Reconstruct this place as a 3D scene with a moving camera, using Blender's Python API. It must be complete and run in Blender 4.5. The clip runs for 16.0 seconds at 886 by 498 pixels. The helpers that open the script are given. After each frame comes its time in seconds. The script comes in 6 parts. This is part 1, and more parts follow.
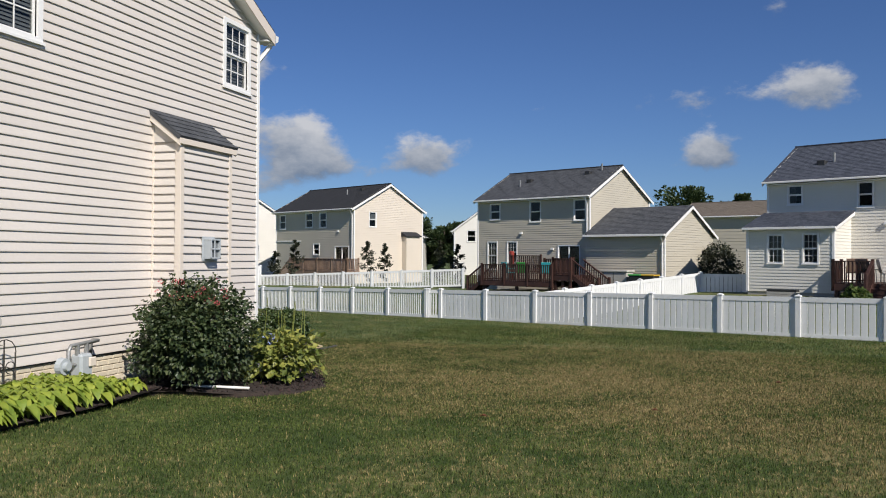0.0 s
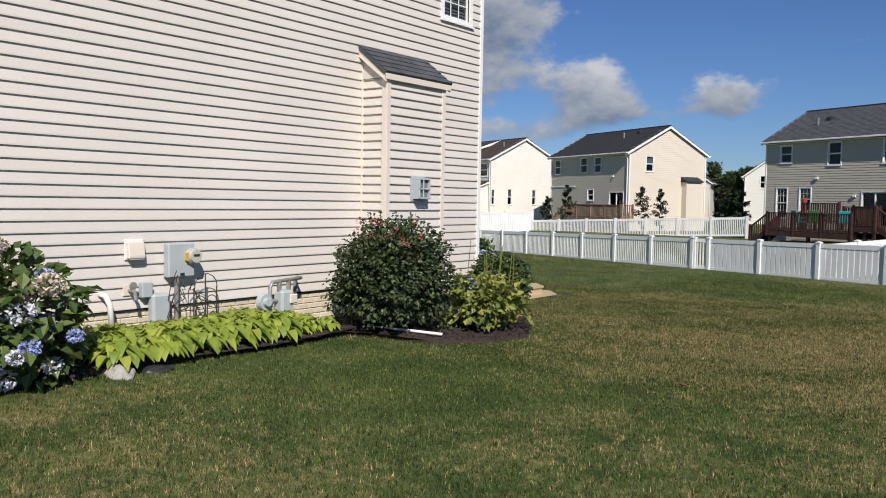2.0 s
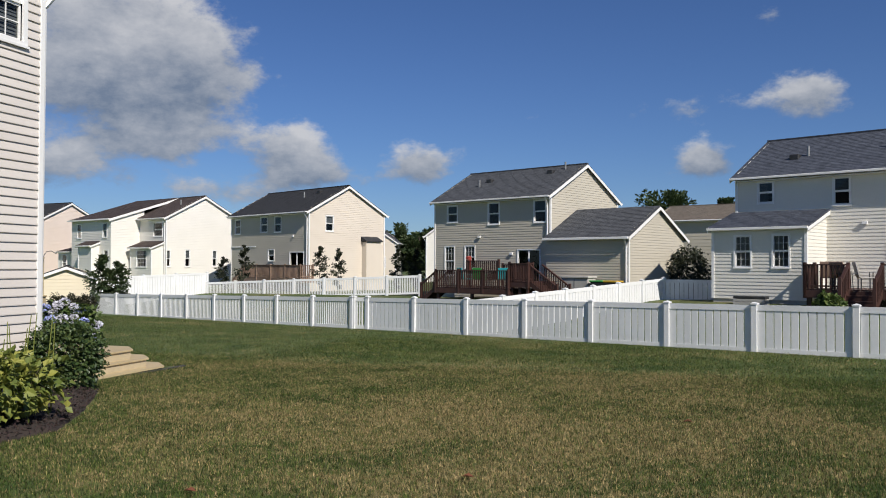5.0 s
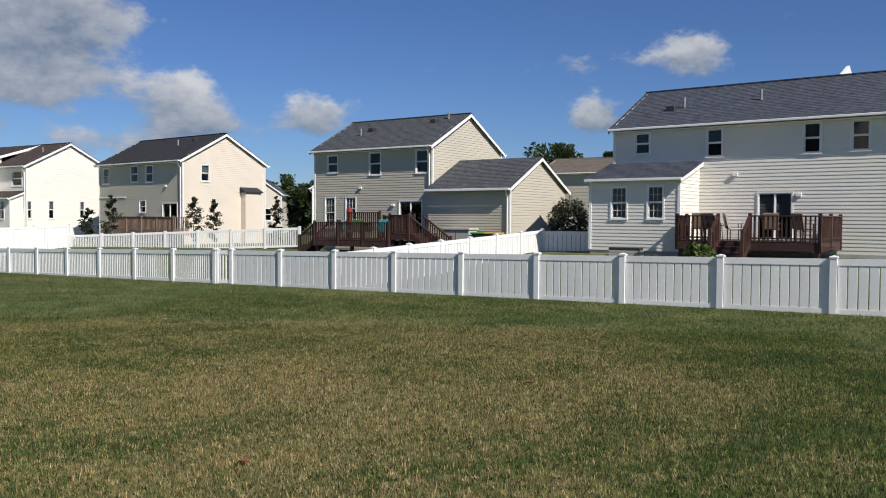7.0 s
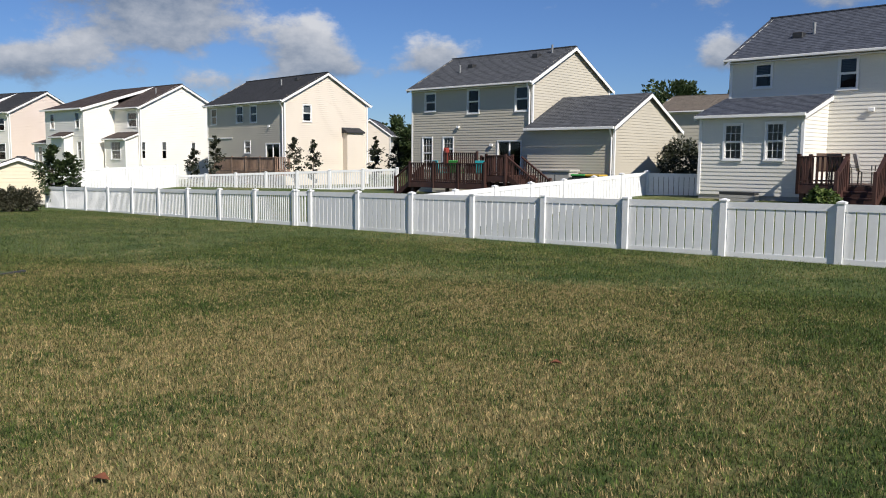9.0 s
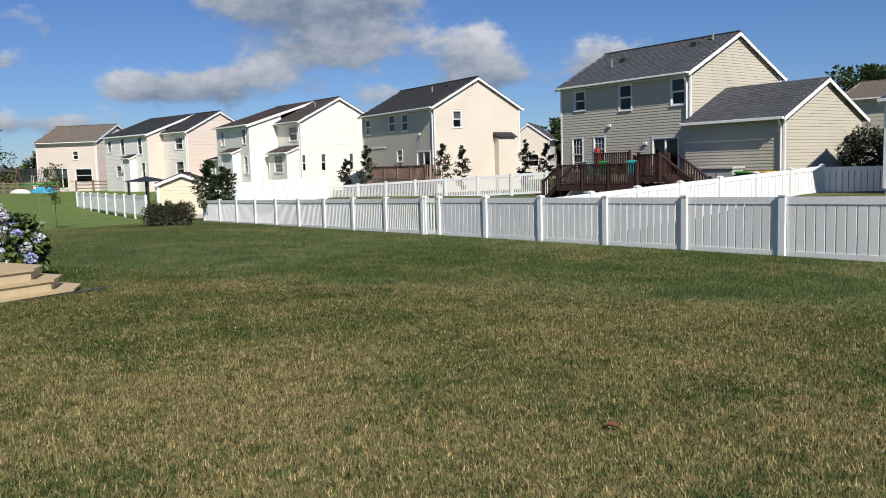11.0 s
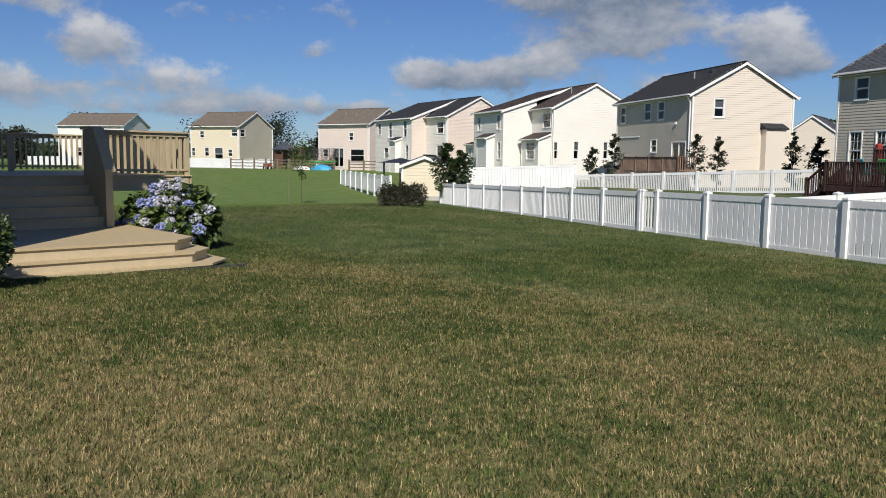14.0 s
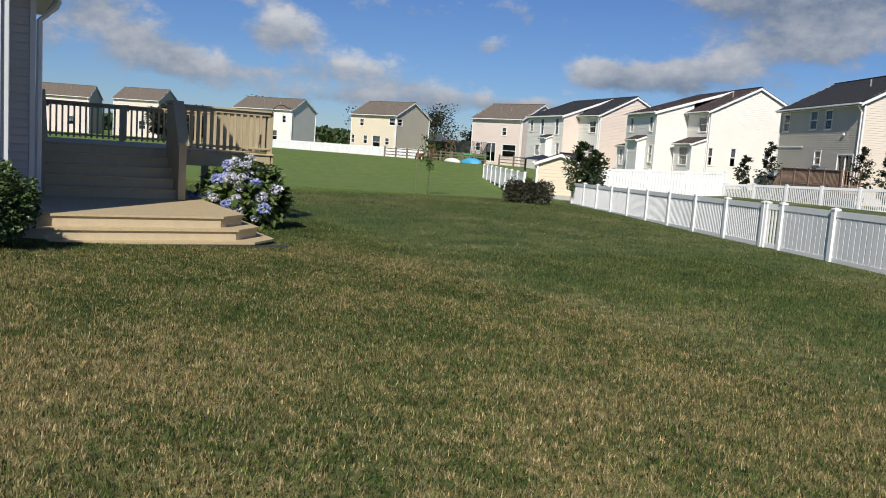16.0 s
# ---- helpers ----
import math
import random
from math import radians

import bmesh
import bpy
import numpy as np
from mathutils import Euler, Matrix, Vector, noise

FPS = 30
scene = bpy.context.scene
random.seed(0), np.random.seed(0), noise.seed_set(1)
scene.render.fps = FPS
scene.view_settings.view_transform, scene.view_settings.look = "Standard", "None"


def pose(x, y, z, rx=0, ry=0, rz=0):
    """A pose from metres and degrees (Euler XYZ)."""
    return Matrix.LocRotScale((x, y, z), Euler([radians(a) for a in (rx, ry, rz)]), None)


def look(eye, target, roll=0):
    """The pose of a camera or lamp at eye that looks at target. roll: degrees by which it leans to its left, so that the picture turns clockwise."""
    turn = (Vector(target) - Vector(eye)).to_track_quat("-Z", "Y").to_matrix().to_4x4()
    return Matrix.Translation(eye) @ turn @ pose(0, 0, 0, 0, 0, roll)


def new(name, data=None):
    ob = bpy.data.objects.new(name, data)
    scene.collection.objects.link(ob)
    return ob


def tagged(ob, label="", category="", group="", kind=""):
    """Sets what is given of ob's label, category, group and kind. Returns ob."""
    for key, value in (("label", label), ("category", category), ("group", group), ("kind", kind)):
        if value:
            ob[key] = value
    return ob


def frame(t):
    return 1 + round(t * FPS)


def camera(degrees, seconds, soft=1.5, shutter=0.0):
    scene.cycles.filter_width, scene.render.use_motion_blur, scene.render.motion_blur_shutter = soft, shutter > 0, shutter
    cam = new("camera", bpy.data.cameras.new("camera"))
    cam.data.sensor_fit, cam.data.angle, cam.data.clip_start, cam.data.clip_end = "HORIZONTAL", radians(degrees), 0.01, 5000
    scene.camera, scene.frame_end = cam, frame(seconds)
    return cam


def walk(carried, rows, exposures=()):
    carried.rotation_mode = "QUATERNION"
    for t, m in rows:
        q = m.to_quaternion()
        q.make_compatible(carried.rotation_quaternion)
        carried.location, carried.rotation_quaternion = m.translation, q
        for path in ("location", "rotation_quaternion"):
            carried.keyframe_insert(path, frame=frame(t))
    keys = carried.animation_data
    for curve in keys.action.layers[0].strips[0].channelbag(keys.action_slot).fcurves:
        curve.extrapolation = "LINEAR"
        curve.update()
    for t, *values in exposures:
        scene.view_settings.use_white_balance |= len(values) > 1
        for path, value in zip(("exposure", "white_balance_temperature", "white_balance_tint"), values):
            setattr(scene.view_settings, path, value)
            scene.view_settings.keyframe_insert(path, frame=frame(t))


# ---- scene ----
cam = camera(56.4, 16.0, soft=1.0)
# seconds, eye, a point looked at, roll
PATH = [
    (0, (-0.711, -0.981, 1.601), (-1.321, 0.923, 1.621), 0.4),
    (0.5, (-0.592, -0.604, 1.577), (-1.313, 1.261, 1.545), -0.4),
    (1, (-0.401, -0.247, 1.584), (-1.341, 1.517, 1.52), -0.6),
    (1.5, (-0.266, 0.113, 1.535), (-1.362, 1.782, 1.436), 0.3),
    (2, (-0.187, 0.464, 1.535), (-1.404, 2.046, 1.418), 1.0),
    (2.5, (-0.072, 0.923, 1.506), (-1.361, 2.445, 1.358), 0.8),
    (3, (0.021, 1.258, 1.467), (-1.229, 2.813, 1.333), 0.4),
    (3.5, (0.047, 1.665, 1.491), (-1.086, 3.313, 1.445), -0.4),
    (4, (0.209, 2.008, 1.485), (-0.834, 3.714, 1.521), 0.0),
    (4.5, (0.344, 2.449, 1.447), (-0.505, 4.259, 1.506), 0.5),
    (5, (0.449, 2.798, 1.467), (-0.149, 4.706, 1.507), 0.3),
    (7.5, (0.987, 4.546, 1.376), (0.635, 6.513, 1.285), 0.3),
    (8, (1.081, 5.109, 1.367), (0.64, 7.056, 1.253), 0.0),
    (8.5, (1.275, 5.627, 1.357), (0.735, 7.546, 1.194), -0.3),
    (9, (1.46, 5.934, 1.353), (0.835, 7.821, 1.14), 0.5),
    (9.5, (1.516, 6.403, 1.345), (0.802, 8.259, 1.13), 0.3),
    (10, (1.618, 6.972, 1.306), (0.798, 8.781, 1.079), -0.5),
    (12.5, (2.08, 9.016, 1.209), (0.844, 10.582, 1.068), -0.4),
    (13, (2.192, 9.405, 1.2), (0.865, 10.891, 1.027), 0.3),
    (13.5, (2.148, 9.844, 1.16), (0.725, 11.232, 0.938), 0.2),
    (14, (2.156, 10.218, 1.153), (0.661, 11.528, 0.937), 0.7),
    (14.5, (2.226, 10.684, 1.161), (0.634, 11.877, 0.947), 1.3),
    (15, (2.294, 11.108, 1.136), (0.672, 12.257, 0.915), 1.4),
    (15.5, (2.319, 11.542, 1.124), (0.672, 12.655, 0.907), 2.8),
    (16, (2.472, 11.927, 1.12), (0.756, 12.927, 0.881), 4.0),
]
EXPOSURES = [(0, 0.12), (2, 0.12), (3.5, 0.17), (5, 0.1), (7.5, 0.25), (9, 0.3), (10, 0.3), (12.5, 0.16), (14.5, 0.1), (16, 0.16)]
walk(cam, [(t, look(eye, target, roll)) for t, eye, target, roll in PATH], EXPOSURES)

# ---- light ----
SUN_TO = Vector((0.752, -0.660, 0)).normalized() * math.cos(radians(40)) + Vector((0, 0, math.sin(radians(40))))
sun = new("sun", bpy.data.lights.new("sun", "SUN"))
sun.data.energy, sun.data.angle, sun.data.color = 5.1, radians(0.5), (1.0, 0.95, 0.89)
sun.matrix_world = look(SUN_TO * 50, (0, 0, 0))

# clouds: azimuth from +y to the right, height, half widths (degrees), weight
CLOUDS = [
    (-40, 15.5, 5.5, 4.2, 1.0), (-36.5, 11.5, 5.0, 2.6, 0.8), (-37, 8.2, 4.6, 1.5, 0.75), (-42, 6.3, 5.0, 1.3, 0.55), (-34.5, 13.6, 3.6, 2.8, 0.8), (-42, 11.5, 4.6, 2.0, 0.5), (-75, 9.6, 3.6, 0.9, 0.75), (-82, 11.2, 3.4, 0.9, 0.7), (-64, 9.2, 3.4, 0.8, 0.65), (-70, 12.0, 3.0, 0.8, 0.6), (-56, 9.6, 3.0, 0.9, 0.6), (-28.0, 7.6, 2.7, 2.0, 1.15),
    (-25.6, 6.2, 3.0, 1.2, 0.8), (-19.0, 7.1, 2.3, 1.3, 1.05), (0.3, 7.2, 2.0, 1.4, 1.2), (6.6, 11.0, 2.2, 1.7, 1.0), (-1, 10.6, 4.5, 0.9, 0.65),
    (4, 16, 1.8, 0.9, 0.6), (-71.6, 7.1, 2.6, 1.3, 1.0), (-80, 5.6, 2.6, 1.2, 0.95), (-77, 4.2, 4.5, 0.9, 0.85), (-84, 8, 4, 1.6, 0.9),
    (-66.6, 4.8, 5, 1.1, 0.75), (-61, 3.4, 4, 0.9, 0.7), (-57.6, 7.2, 1.8, 0.7, 0.7), (-50.2, 5.8, 2.0, 1.0, 0.9), (-46, 5.6, 3.5, 1.4, 0.85), (-89, 5.5, 4, 1.2, 0.9), (-69, 3.0, 5, 0.7, 0.7), (-54, 3.4, 4, 0.8, 0.75), (-33, 5.0, 4, 1.0, 0.7),
]
world = bpy.data.worlds.new("sky")
scene.world = world
world.use_nodes = True


def build_sky(nt):
    nt.nodes.clear()
    N = lambda kind: nt.nodes.new("ShaderNode" + kind)

    def m(op, a, b=None, c=None):
        n = N("Math")
        n.operation = op
        for i, v in enumerate((a, b, c)):
            if v is None:
                continue
            if isinstance(v, (int, float)):
                n.inputs[i].default_value = v
            else:
                nt.links.new(v, n.inputs[i])
        return n.outputs[0]
    sky = N("TexSky")
    sky.sky_type, sky.sun_disc = "NISHITA", False
    sky.sun_elevation, sky.sun_rotation = radians(40), math.atan2(SUN_TO.x, SUN_TO.y)
    sky.air_density, sky.dust_density, sky.ozone_density = 1.0, 0.0, 2.5
    tc, sep = N("TexCoord"), N("SeparateXYZ")
    nt.links.new(tc.outputs["Generated"], sep.inputs[0])
    az = m("MULTIPLY", m("ARCTAN2", sep.outputs[0], sep.outputs[1]), 180 / math.pi)
    el = m("MULTIPLY", m("ARCSINE", sep.outputs[2]), 180 / math.pi)
    # billows break the outlines
    mp = N("Mapping")
    mp.inputs["Scale"].default_value = (1, 1, 1.7)
    nt.links.new(tc.outputs["Generated"], mp.inputs[0])

    def noise_at(scale, detail, rough):
        n = N("TexNoise")
        n.inputs["Scale"].default_value, n.inputs["Detail"].default_value, n.inputs["Roughness"].default_value = scale, detail, rough
        nt.links.new(mp.outputs[0], n.inputs["Vector"])
        return n.outputs[0]
    big, fine = noise_at(17, 7, 0.62), noise_at(5, 3, 0.5)
    mass, low = None, None
    for a, e, wa, we, k in CLOUDS:
        dx = m("DIVIDE", m("SUBTRACT", az, a), wa)
        dy = m("DIVIDE", m("SUBTRACT", el, e), we)
        d2 = m("ADD", m("MULTIPLY", dx, dx), m("MULTIPLY", dy, dy))
        f = m("MULTIPLY", m("POWER", 2.718, m("MULTIPLY", d2, -0.8)), k)
        lo = m("MULTIPLY", f, dy)
        mass = f if mass is None else m("ADD", mass, f)
        low = lo if low is None else m("ADD", low, lo)
    dens = m("ADD", mass, m("MULTIPLY", m("SUBTRACT", big, 0.5), 1.9))
    dens = m("ADD", dens, m("MULTIPLY", m("SUBTRACT", fine, 0.5), 0.7))
    ramp = N("MapRange")
    ramp.interpolation_type = "SMOOTHSTEP"
    ramp.inputs["From Min"].default_value, ramp.inputs["From Max"].default_value = 0.38, 0.95
    nt.links.new(dens, ramp.inputs["Value"])
    tops = N("MapRange")
    tops.inputs["From Min"].default_value, tops.inputs["From Max"].default_value = -0.65, 0.75
    body = m("DIVIDE", low, m("ADD", mass, 0.25))
    puff = noise_at(30, 6, 0.6)
    nt.links.new(m("ADD", m("ADD", body, m("MULTIPLY", m("SUBTRACT", big, 0.5), 1.8)), m("MULTIPLY", m("SUBTRACT", puff, 0.5), 1.0)), tops.inputs["Value"])
    col = N("MixRGB")
    col.inputs[1].default_value, col.inputs[2].default_value = (3.0, 3.8, 5.2, 1), (10.4, 10.5, 10.9, 1)
    nt.links.new(tops.outputs[0], col.inputs[0])
    mix = N("MixRGB")
    nt.links.new(m("MULTIPLY", ramp.outputs[0], 0.93), mix.inputs[0])
    blue = N("MixRGB")
    blue.blend_type = "MULTIPLY"
    blue.inputs[0].default_value, blue.inputs[2].default_value = 1.0, (0.62, 0.84, 1.28, 1)
    nt.links.new(sky.outputs[0], blue.inputs[1])
    nt.links.new(blue.outputs[0], mix.inputs[1])
    nt.links.new(col.outputs[0], mix.inputs[2])
    bg, out = N("Background"), N("OutputWorld")
    bg.inputs["Strength"].default_value = 0.053
    nt.links.new(mix.outputs[0], bg.inputs[0])
    nt.links.new(bg.outputs[0], out.inputs[0])


build_sky(world.node_tree)

# ---- materials ----


def mat(name, c1, c2=None, rough=0.6, scale=3.0, fine=60.0, bump=0.1, metal=0.0, rand=0.0, island=0.0, stretch=(1, 1, 1), spec=0.5, trans=0.0):
    """A surface with colour that varies at two scales, and fine relief."""
    mt = bpy.data.materials.new(name)
    mt.use_nodes = True
    nt = mt.node_tree
    b = nt.nodes["Principled BSDF"]
    b.inputs["Roughness"].default_value, b.inputs["Metallic"].default_value = rough, metal
    b.inputs["Specular IOR Level"].default_value = spec
    c2 = c2 or tuple(v * 0.8 for v in c1)
    geo, mp = nt.nodes.new("ShaderNodeNewGeometry"), nt.nodes.new("ShaderNodeMapping")
    mp.inputs["Scale"].default_value = stretch
    nt.links.new(geo.outputs["Position"], mp.inputs[0])
    ns = []
    for s, d in ((scale, 4), (fine, 3)):
        n = nt.nodes.new("ShaderNodeTexNoise")
        n.inputs["Scale"].default_value, n.inputs["Detail"].default_value = s, d
        nt.links.new(mp.outputs[0], n.inputs["Vector"])
        ns.append(n.outputs[0])
    add = nt.nodes.new("ShaderNodeMath")
    add.operation = "MULTIPLY_ADD"
    nt.links.new(ns[1], add.inputs[0])
    add.inputs[1].default_value = 0.6
    nt.links.new(ns[0], add.inputs[2])
    rng = nt.nodes.new("ShaderNodeMapRange")
    rng.inputs["From Min"].default_value, rng.inputs["From Max"].default_value = 0.55, 1.05
    nt.links.new(add.outputs[0], rng.inputs["Value"])
    mix = nt.nodes.new("ShaderNodeMixRGB")
    mix.inputs[1].default_value, mix.inputs[2].default_value = (*c1, 1), (*c2, 1)
    nt.links.new(rng.outputs[0], mix.inputs[0])
    out = mix.outputs[0]
    if rand or island:
        hsv = nt.nodes.new("ShaderNodeHueSaturation")
        src = nt.nodes.new("ShaderNodeObjectInfo").outputs["Random"] if rand else geo.outputs["Random Per Island"]
        r2 = nt.nodes.new("ShaderNodeMapRange")
        k = rand or island
        r2.inputs["To Min"].default_value, r2.inputs["To Max"].default_value = 1 - k, 1 + k
        nt.links.new(src, r2.inputs["Value"])
        nt.links.new(r2.outputs[0], hsv.inputs["Value"])
        nt.links.new(out, hsv.inputs["Color"])
        if island:
            r3 = nt.nodes.new("ShaderNodeMapRange")
            r3.inputs["To Min"].default_value, r3.inputs["To Max"].default_value = 0.5 + 0.025 * k / 0.4, 0.5 - 0.035 * k / 0.4
            nt.links.new(src, r3.inputs["Value"])
            nt.links.new(r3.outputs[0], hsv.inputs["Hue"])
        out = hsv.outputs[0]
    nt.links.new(out, b.inputs["Base Color"])
    if bump:
        bp = nt.nodes.new("ShaderNodeBump")
        bp.inputs["Strength"].default_value, bp.inputs["Distance"].default_value = bump, 0.01
        nt.links.new(ns[1], bp.inputs["Height"])
        nt.links.new(bp.outputs[0], b.inputs["Normal"])
    if trans:
        tr, ms = nt.nodes.new("ShaderNodeBsdfTranslucent"), nt.nodes.new("ShaderNodeMixShader")
        nt.links.new(out, tr.inputs[0])
        ms.inputs[0].default_value = trans
        nt.links.new(b.outputs[0], ms.inputs[1])
        nt.links.new(tr.outputs[0], ms.inputs[2])
        nt.links.new(ms.outputs[0], nt.nodes["Material Output"].inputs[0])
    return mt


def glass_mat(name):
    mt = bpy.data.materials.new(name)
    mt.use_nodes = True
    nt = mt.node_tree
    nt.nodes.remove(nt.nodes["Principled BSDF"])
    tr, gl, ms, fr = (nt.nodes.new("ShaderNode" + k) for k in ("BsdfTransparent", "BsdfGlossy", "MixShader", "LayerWeight"))
    tr.inputs[0].default_value = (0.42, 0.45, 0.45, 1)
    gl.inputs["Roughness"].default_value = 0.02
    fr.inputs["Blend"].default_value = 0.5
    pw, ma = nt.nodes.new("ShaderNodeMath"), nt.nodes.new("ShaderNodeMath")
    pw.operation, ma.operation = "POWER", "MULTIPLY_ADD"
    pw.inputs[1].default_value, ma.inputs[1].default_value, ma.inputs[2].default_value = 4.5, 0.8, 0.045
    nt.links.new(fr.outputs["Facing"], pw.inputs[0])
    nt.links.new(pw.outputs[0], ma.inputs[0])
    nt.links.new(ma.outputs[0], ms.inputs[0])
    nt.links.new(tr.outputs[0], ms.inputs[1])
    nt.links.new(gl.outputs[0], ms.inputs[2])
    nt.links.new(ms.outputs[0], nt.nodes["Material Output"].inputs[0])
    return mt


def lawn_mat(name, blades=False):
    """Mown grass: green and straw patches, with mowing tracks in the darker band along the fence."""
    mt = bpy.data.materials.new(name)
    mt.use_nodes = True
    nt = mt.node_tree
    b = nt.nodes["Principled BSDF"]
    b.inputs["Roughness"].default_value = 0.75
    b.inputs["Specular IOR Level"].default_value = 0.25
    geo = nt.nodes.new("ShaderNodeNewGeometry")

    def nz(scale, detail, rough=0.55):
        n = nt.nodes.new("ShaderNodeTexNoise")
        n.inputs["Scale"].default_value, n.inputs["Detail"].default_value, n.inputs["Roughness"].default_value = scale, detail, rough
        nt.links.new(geo.outputs["Position"], n.inputs["Vector"])
        return n.outputs[0]

    def rng(v, a, b_, lo=0.0, hi=1.0):
        n = nt.nodes.new("ShaderNodeMapRange")
        for k, x in (("From Min", a), ("From Max", b_), ("To Min", lo), ("To Max", hi)):
            n.inputs[k].default_value = x
        nt.links.new(v, n.inputs["Value"])
        return n.outputs[0]

    def mixc(f, c1, c2):
        n = nt.nodes.new("ShaderNodeMixRGB")
        for i, c in ((0, f), (1, c1), (2, c2)):
            if isinstance(c, float):
                n.inputs[i].default_value = c
            elif isinstance(c, tuple):
                n.inputs[i].default_value = (*c, 1)
            else:
                nt.links.new(c, n.inputs[i])
        return n.outputs[0]
    wide, mid, small = nz(0.22, 3), nz(1.3, 4), nz(9.0, 4, 0.65)
    green = mixc(rng(mid, 0.35, 0.65), (0.046, 0.085, 0.017), (0.088, 0.126, 0.029))
    straw = mixc(rng(small, 0.35, 0.7), (0.225, 0.195, 0.075), (0.34, 0.285, 0.125))
    am = nt.nodes.new("ShaderNodeMath")
    am.operation = "MULTIPLY_ADD"
    nt.links.new(mid, am.inputs[0])
    am.inputs[1].default_value = 0.5
    nt.links.new(wide, am.inputs[2])
    am2 = nt.nodes.new("ShaderNodeMath")
    am2.operation = "MULTIPLY_ADD"
    nt.links.new(small, am2.inputs[0])
    am2.inputs[1].default_value = 1.0
    nt.links.new(am.outputs[0], am2.inputs[2])
    # a parched stretch in the open middle of the lawn
    sep = nt.nodes.new("ShaderNodeSeparateXYZ")
    nt.links.new(geo.outputs["Position"], sep.inputs[0])

    def calc(op, a, b_):
        n = nt.nodes.new("ShaderNodeMath")
        n.operation = op
        for i, v in enumerate((a, b_)):
            if isinstance(v, (int, float)):
                n.inputs[i].default_value = v
            else:
                nt.links.new(v, n.inputs[i])
        return n.outputs[0]

    def far_from(x0, y0, rx, ry):
        u, v = calc("DIVIDE", calc("SUBTRACT", sep.outputs[0], x0), rx), calc("DIVIDE", calc("SUBTRACT", sep.outputs[1], y0), ry)
        return calc("POWER", 2.718, calc("MULTIPLY", calc("ADD", calc("MULTIPLY", u, u), calc("MULTIPLY", v, v)), -1.0))
    parched = calc("ADD", far_from(-1.3, 11.2, 3.5, 4.3), calc("MULTIPLY", far_from(-3.0, 15.5, 4.5, 2.2), 0.35))
    moist = calc("MULTIPLY", calc("SUBTRACT", parched, 0.42), 0.30)
    dry = rng(calc("ADD", am2.outputs[0], moist), 1.10, 1.46, 0.05, 0.86)
    # the next garden's lawn is a fresher green
    line = calc("ADD", calc("ADD", sep.outputs[0], calc("MULTIPLY", calc("SUBTRACT", sep.outputs[1], 28.0), 0.3)), calc("MULTIPLY", calc("SUBTRACT", mid, 0.5), 3.0))
    fresh = rng(line, -26.8, -28.2)
    green = mixc(fresh, green, mixc(rng(mid, 0.35, 0.65), (0.110, 0.180, 0.034), (0.165, 0.235, 0.048)))
    dry = calc("MULTIPLY", dry, rng(fresh, 0.0, 1.0, 1.0, 0.35))
    if blades:
        # single straw blades stand among the green ones
        pick = nt.nodes.new("ShaderNodeMath")
        pick.operation = "LESS_THAN"
        wn = nt.nodes.new("ShaderNodeTexWhiteNoise")
        wn.noise_dimensions = "1D"
        nt.links.new(geo.outputs["Random Per Island"], wn.inputs["W"])
        nt.links.new(wn.outputs["Value"], pick.inputs[0])
        nt.links.new(dry, pick.inputs[1])
        dry = pick.outputs[0]
    col = mixc(dry, green, straw)
    if blades:
        # wide spread of blade tones, its dark end painting the small shadows in grass
        hsv = nt.nodes.new("ShaderNodeHueSaturation")
        nt.links.new(rng(geo.outputs["Random Per Island"], 0, 1, 0.2, 1.65), hsv.inputs["Value"])
        nt.links.new(rng(geo.outputs["Random Per Island"], 0, 1, 0.505, 0.47), hsv.inputs["Hue"])
        nt.links.new(col, hsv.inputs["Color"])
        # clumps lightened and darkened in colour, for shade among the tufts
        clump = nt.nodes.new("ShaderNodeHueSaturation")
        nt.links.new(rng(nz(24, 3, 0.6), 0.33, 0.67, 0.42, 1.5), clump.inputs["Value"])
        nt.links.new(hsv.outputs[0], clump.inputs["Color"])
        col = clump.outputs[0]
        tr, ms = nt.nodes.new("ShaderNodeBsdfTranslucent"), nt.nodes.new("ShaderNodeMixShader")
        nt.links.new(col, tr.inputs[0])
        ms.inputs[0].default_value = 0.25
        nt.links.new(b.outputs[0], ms.inputs[1])
        nt.links.new(tr.outputs[0], ms.inputs[2])
        nt.links.new(ms.outputs[0], nt.nodes["Material Output"].inputs[0])
    else:
        # dark grain paints the shaded gaps down between blades
        grain = nz(70, 3, 0.7)
        col = mixc(rng(grain, 0.35, 0.68), mixc(0.45, (0.03, 0.045, 0.012), col), col)
        bp = nt.nodes.new("ShaderNodeBump")
        bp.inputs["Strength"].default_value, bp.inputs["Distance"].default_value = 0.55, 0.025
        nt.links.new(grain, bp.inputs["Height"])
        nt.links.new(bp.outputs[0], b.inputs["Normal"])
    nt.links.new(col, b.inputs["Base Color"])
    return mt


GLASS = glass_mat("window_glass")
SIDING_OWN = mat("cream_vinyl", (0.635, 0.585, 0.53), (0.59, 0.54, 0.485), 0.45, 0.8, 25, 0.06, rand=0.03)
# tan is a true siding colour, and also the shaded tone of some lighter houses
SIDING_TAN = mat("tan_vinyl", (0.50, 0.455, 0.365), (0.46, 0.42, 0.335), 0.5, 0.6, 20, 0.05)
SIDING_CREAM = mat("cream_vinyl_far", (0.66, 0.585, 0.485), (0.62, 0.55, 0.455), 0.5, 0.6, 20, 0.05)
SIDING_WHITE = mat("white_vinyl_far", (0.76, 0.73, 0.66), (0.71, 0.68, 0.61), 0.5, 0.6, 20, 0.05)
